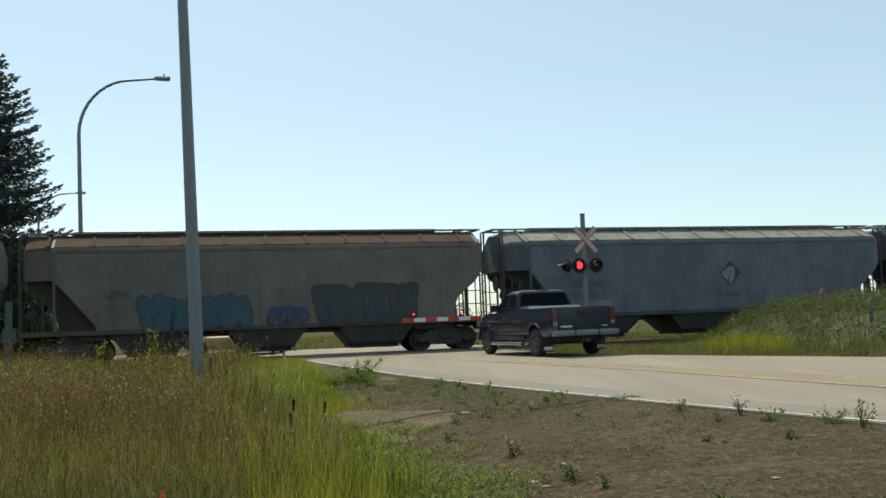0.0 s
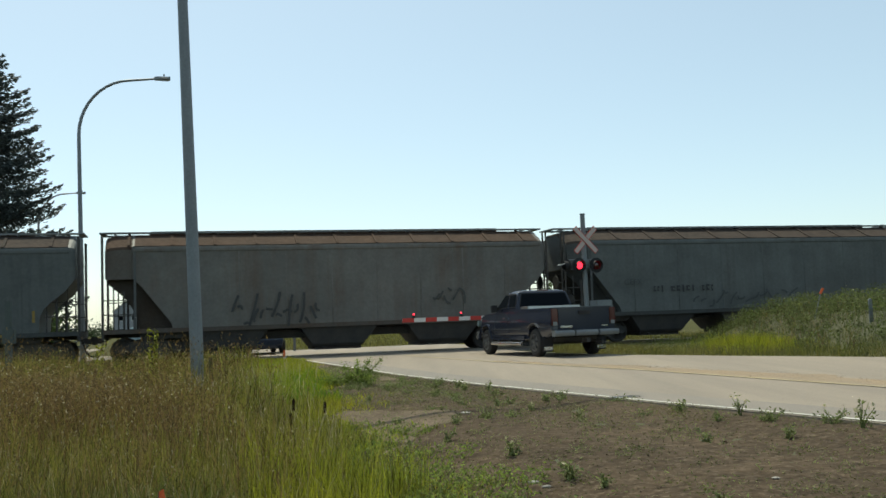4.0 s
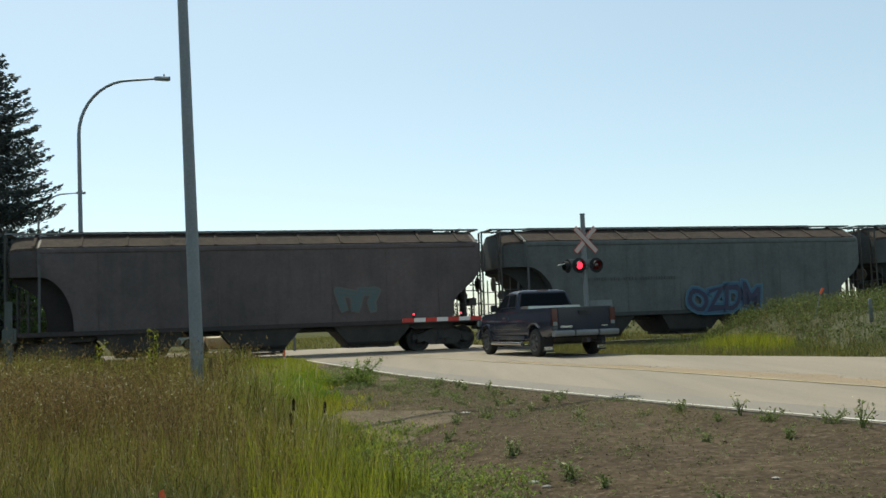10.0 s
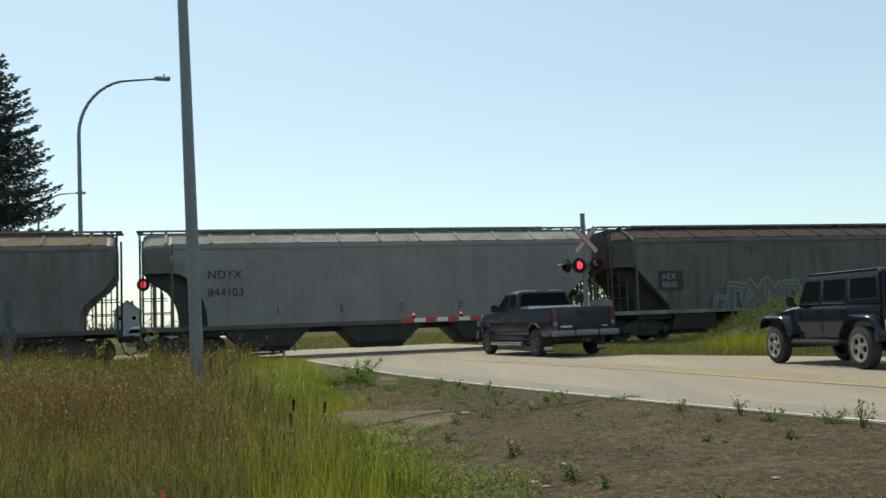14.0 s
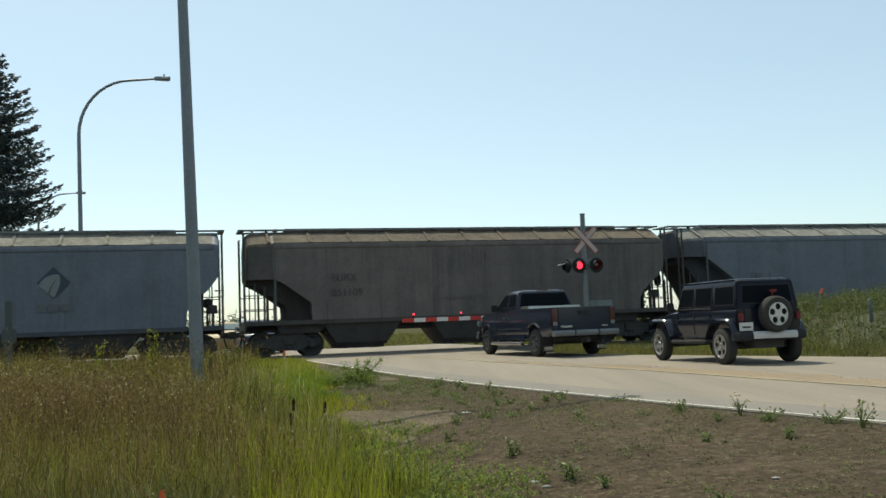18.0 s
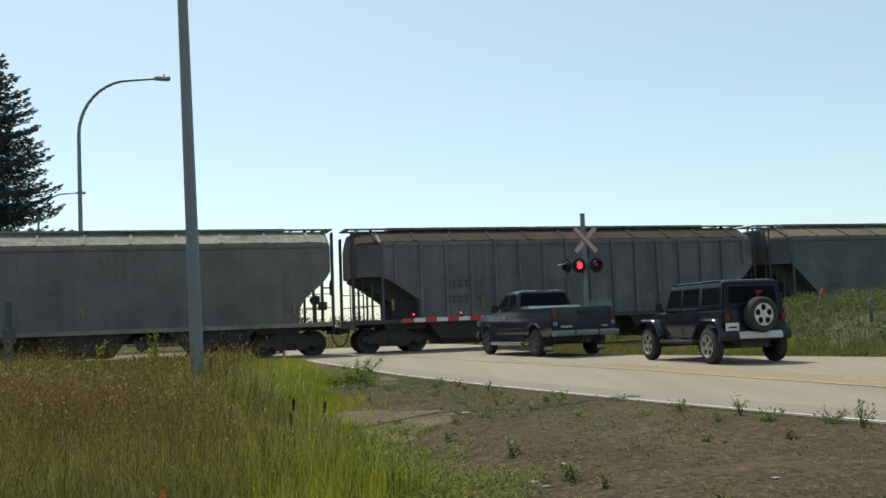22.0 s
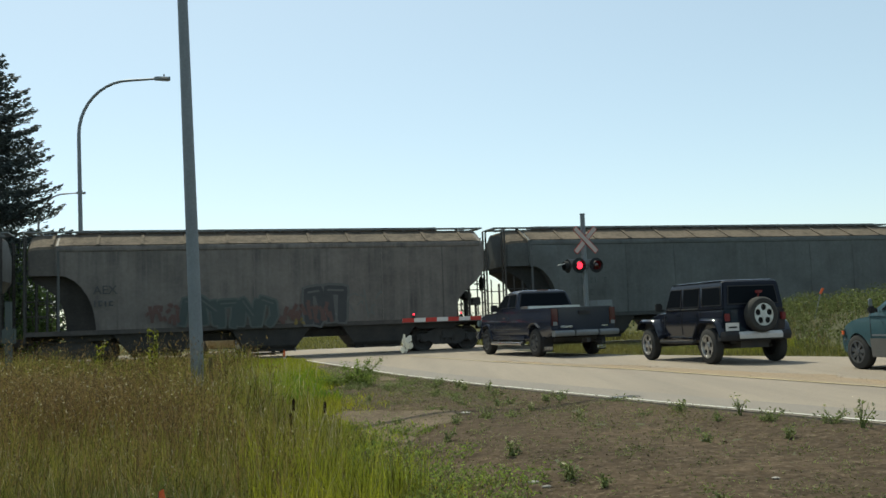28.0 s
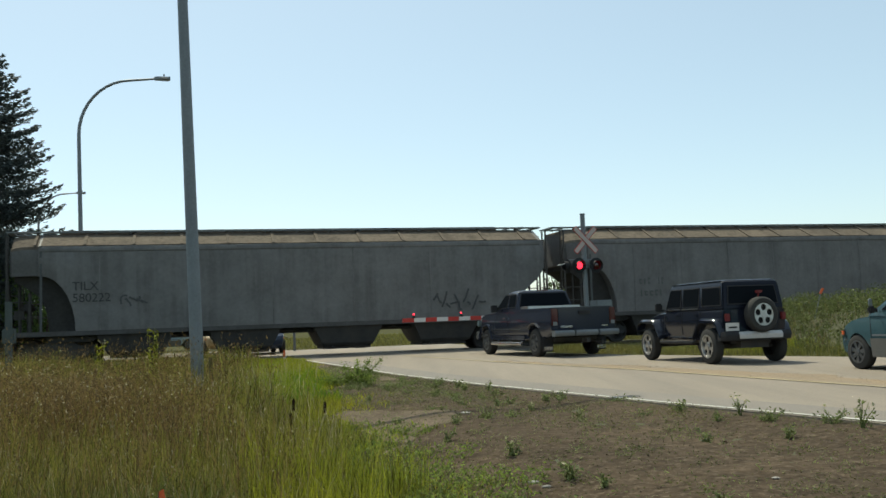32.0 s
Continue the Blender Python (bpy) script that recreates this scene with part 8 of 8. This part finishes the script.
# bulrushes
MAT_BULRUSH = surface("bulrush head", (0.03, 0.02, 0.013), 0.95, spec=0.05, fine=60)
for x, y, tall in ((-1.8, 11.0, 0.55), (-1.78, 10.7, 0.42), (-1.5, 11.5, 0.42)):
    b = thing("bulrush", "brown bulrush head on a thin stem", "bulrush", pose(x, y, float(height(x, y)), 4, 3, 0), group="bulrushes")
    bm = B()
    tube(bm, [(0, 0, -0.03), (0, 0, tall)], 0.005, 6)
    part("stem", bm, MAT_REED, b)
    bm = B()
    lathe(bm, [(0.005, tall - 0.16), (0.016, tall - 0.15), (0.018, tall - 0.04), (0.005, tall - 0.01)], "z", 10)
    part("seed_head", bm, MAT_BULRUSH, b)
# litter and pale stones
for k, (x, y, s) in enumerate(((0.2, 11.4, 0.05), (2.18, 6.5, 0.022), (-6.4, 21.5, 0.13), (-5.9, 21.7, 0.11), (0.62, 7.3, 0.035), (0.7, 7.1, 0.03))):
    q = np.random.default_rng(60 + k)
    bm = B()
    bmesh.ops.create_icosphere(bm, subdivisions=2, radius=s)
    for w in bm.verts:
        w.co = Vector((w.co.x * 1.3, w.co.y, w.co.z * (0.6 if s > 0.1 else 0.35))) * (1 + q.uniform(-0.12, 0.12))
    me = finish(bm, "stone", 60)
    me.materials.append(surface("pale stone", (0.3, 0.28, 0.25), 0.9, fine=20, bump=0.3))
    ob = new("stone", me)
    ob.location = (x, y, float(height(x, y)) + 0.012 + s * 0.2)
    tagged(ob, "pale stone lying on the soil" if s < 0.1 else "pale grey boulder in the verge grass", "stone", group="pale stones")


# ---------- butterflies ----------
MAT_WING = leafy("white butterfly wing", (0.8, 0.77, 0.72), (0.68, 0.66, 0.58), 0.1, 0.5)


def butterfly(k):
    t = thing("butterfly", "white butterfly with spread wings in flight", "butterfly", group="butterflies")
    bm = B()
    lathe(bm, [(0.0008, -0.011), (0.0022, -0.006), (0.0026, 0.0), (0.0022, 0.005), (0.0012, 0.01)], "y", 8)
    body = part("body", bm, MAT_STEEL_DARK, t)
    wings = []
    for s in (-1, 1):
        bm = B()
        out = [(0.001, 0.004), (0.012, 0.014), (0.024, 0.017), (0.027, 0.012), (0.022, 0.002), (0.012, -0.001), (0.021, -0.006), (0.019, -0.015), (0.01, -0.019), (0.002, -0.006)]
        loft(bm, [[(s * x, y, 0.0003) for x, y in out], [(s * x, y, -0.0003) for x, y in out]])
        wings.append((part("wing", bm, MAT_WING, t), s))
    return t, wings


FLYERS = [butterfly(0), butterfly(1)]


# ---------- everything that moves ----------
def roll_up(veh, centre, heading, stops, radius, first, last, path=None, swing=0.0):
    """Drives a vehicle up to its place; stops: (seconds, metres still to go). Its wheels turn on the way.

    path: the direction it comes from, if not its heading; swing: the most degrees by which it still turns."""
    a = radians(heading if path is None else path)
    walk(veh, [(t, pose(centre[0] + math.sin(a) * u, centre[1] - math.cos(a) * u, 0, 0, 0, 90 + heading - min(swing, 0.9 * u))) for t, u in stops])
    ts, us = [s[0] for s in stops], [s[1] for s in stops]
    for w in [o for o in veh.children if o.name.startswith("wheel")]:
        x, y, z = w.location
        n = int((last - first) * 15)
        times = sorted({0.0, 32.0, *[first + (last - first) * k / n for k in range(n + 1)]})
        walk(w, [(t, pose(x, y, z, 0, math.degrees(-np.interp(t, ts, us) / radius) % 360, 0)) for t in times])


def motions():
    for car, mid, wheels in TRAIN:
        walk(car, [(t, TRACK @ pose(mid + travelled(t), 0, 0)) for t in range(0, 33, 2)])
        for ws, place, k in wheels:
            # it turns while it rolls past the camera, and rests at both ends
            times = [f / FPS for f in range(0, 961) if -22.0 < mid + place + travelled(f / FPS) < 28.0]
            if not times:
                continue
            times = sorted({0.0, 32.0, *times})
            walk(ws, [(t, pose(k, 0, WHEEL, 0, math.degrees((travelled(t) / WHEEL) % (2 * math.pi)), 0)) for t in times])
    walk(PICKUP, [(0.0, PICKUP.matrix_basis.copy()), (32.0, PICKUP.matrix_basis.copy())])
    roll_up(JEEP, (5.87, 21.35), 12.9, [(0.0, 60.0), (10.0, 14.0), (11.0, 10.5), (12.0, 7.6), (12.6, 6.32), (13.0, 5.74), (13.5, 4.73), (14.0, 3.87), (14.5, 3.15), (15.5, 2.1), (16.5, 1.23), (17.0, 0.9), (17.5, 0.63),
                                       (18.0, 0.4), (18.5, 0.2), (19.0, 0.06), (19.5, 0.0), (32.0, 0.0)], 0.367, 12.3, 19.8, 27.0, 3.2)
    roll_up(VAN, VAN_AT, 13.5, [(0.0, 90.0), (22.0, 9.0), (23.5, 3.2), (24.2, 1.45), (24.6, 0.94), (25.0, 0.62), (25.5, 0.31), (26.2, 0.08), (27.0, 0.0), (32.0, 0.0)], 0.298, 23.4, 27.2)
    # the lamps flash by turns: each lens turns over twice a second
    for lens, at, phase, begin, half, late in SWINGS:
        rows, angle = [(0.0, 180.0 * phase)], 180.0 * phase
        for k in range(64):
            t = begin + half * k + (late if k % 2 else 0.0)
            if t > 31.8:
                break
            rows.append((t, angle))
            for q in range(1, 4):
                rows.append((t + q / 30, angle + 60.0 * q))
            angle += 180.0
        rows.append((32.0, angle))
        walk(lens, [(t, pose(at.x, at.y, at.z, 0, 0, a % 360)) for t, a in rows])
    # two butterflies rise out of the grass: seconds, then across, ahead and up
    first = [(0.0, 0.1, 1.5, -0.1), (27.0, 0.1, 1.5, -0.1), (27.5, 0.0, 2.0, 0.62), (27.7, -0.08, 2.3, 1.0), (28.0, -0.103, 2.3, 1.015), (28.1, -0.13, 2.25, 1.07), (28.2, -0.125, 2.2, 1.11), (28.3, -0.12, 2.1, 1.18),
         (28.4, -0.115, 2.0, 1.22), (28.5, -0.1, 1.9, 1.265), (28.6, -0.145, 1.85, 1.36), (28.7, -0.2, 1.8, 1.46), (28.8, -0.2, 1.75, 1.515), (28.9, -0.27, 1.7, 1.64), (29.1, -0.35, 1.6, 1.9), (29.6, -0.6, 1.2, 3.0), (32.0, -1.5, -1.0, 3.5)]
    second = [(0.0, 0.3, 1.6, -0.1), (27.2, 0.3, 1.6, -0.1), (27.8, -0.05, 2.2, 0.95), (28.0, -0.092, 2.3, 1.005), (28.1, -0.07, 2.3, 1.045), (28.2, -0.1, 2.3, 1.0), (28.3, -0.075, 2.2, 1.06), (28.4, -0.035, 2.1, 1.19),
         (28.5, -0.105, 2.0, 1.23), (28.6, -0.16, 1.95, 1.27), (28.7, -0.145, 1.9, 1.34), (28.8, -0.22, 1.8, 1.335), (28.9, -0.18, 1.75, 1.51), (29.0, -0.22, 1.7, 1.8), (29.1, -0.25, 1.65, 1.95), (29.6, -0.5, 1.2, 2.8), (32.0, -1.4, -1.0, 3.4)]
    for (fly, wings), path, turn in zip(FLYERS, (first, second), (35.0, -50.0)):
        walk(fly, [(t, pose(x, y, z, 55, 12 * math.sin(t * 9), turn + 20 * math.sin(t * 7))) for t, x, y, z in path])
        for w, s in wings:
            flap = [(0.0, 40.0), (27.3, 40.0)] + [(27.4 + k / 15, 60.0 if k % 2 else -15.0) for k in range(34)] + [(32.0, 40.0)]
            walk(w, [(t, pose(0, 0, 0, 0, -s * a, 0)) for t, a in flap])


motions()
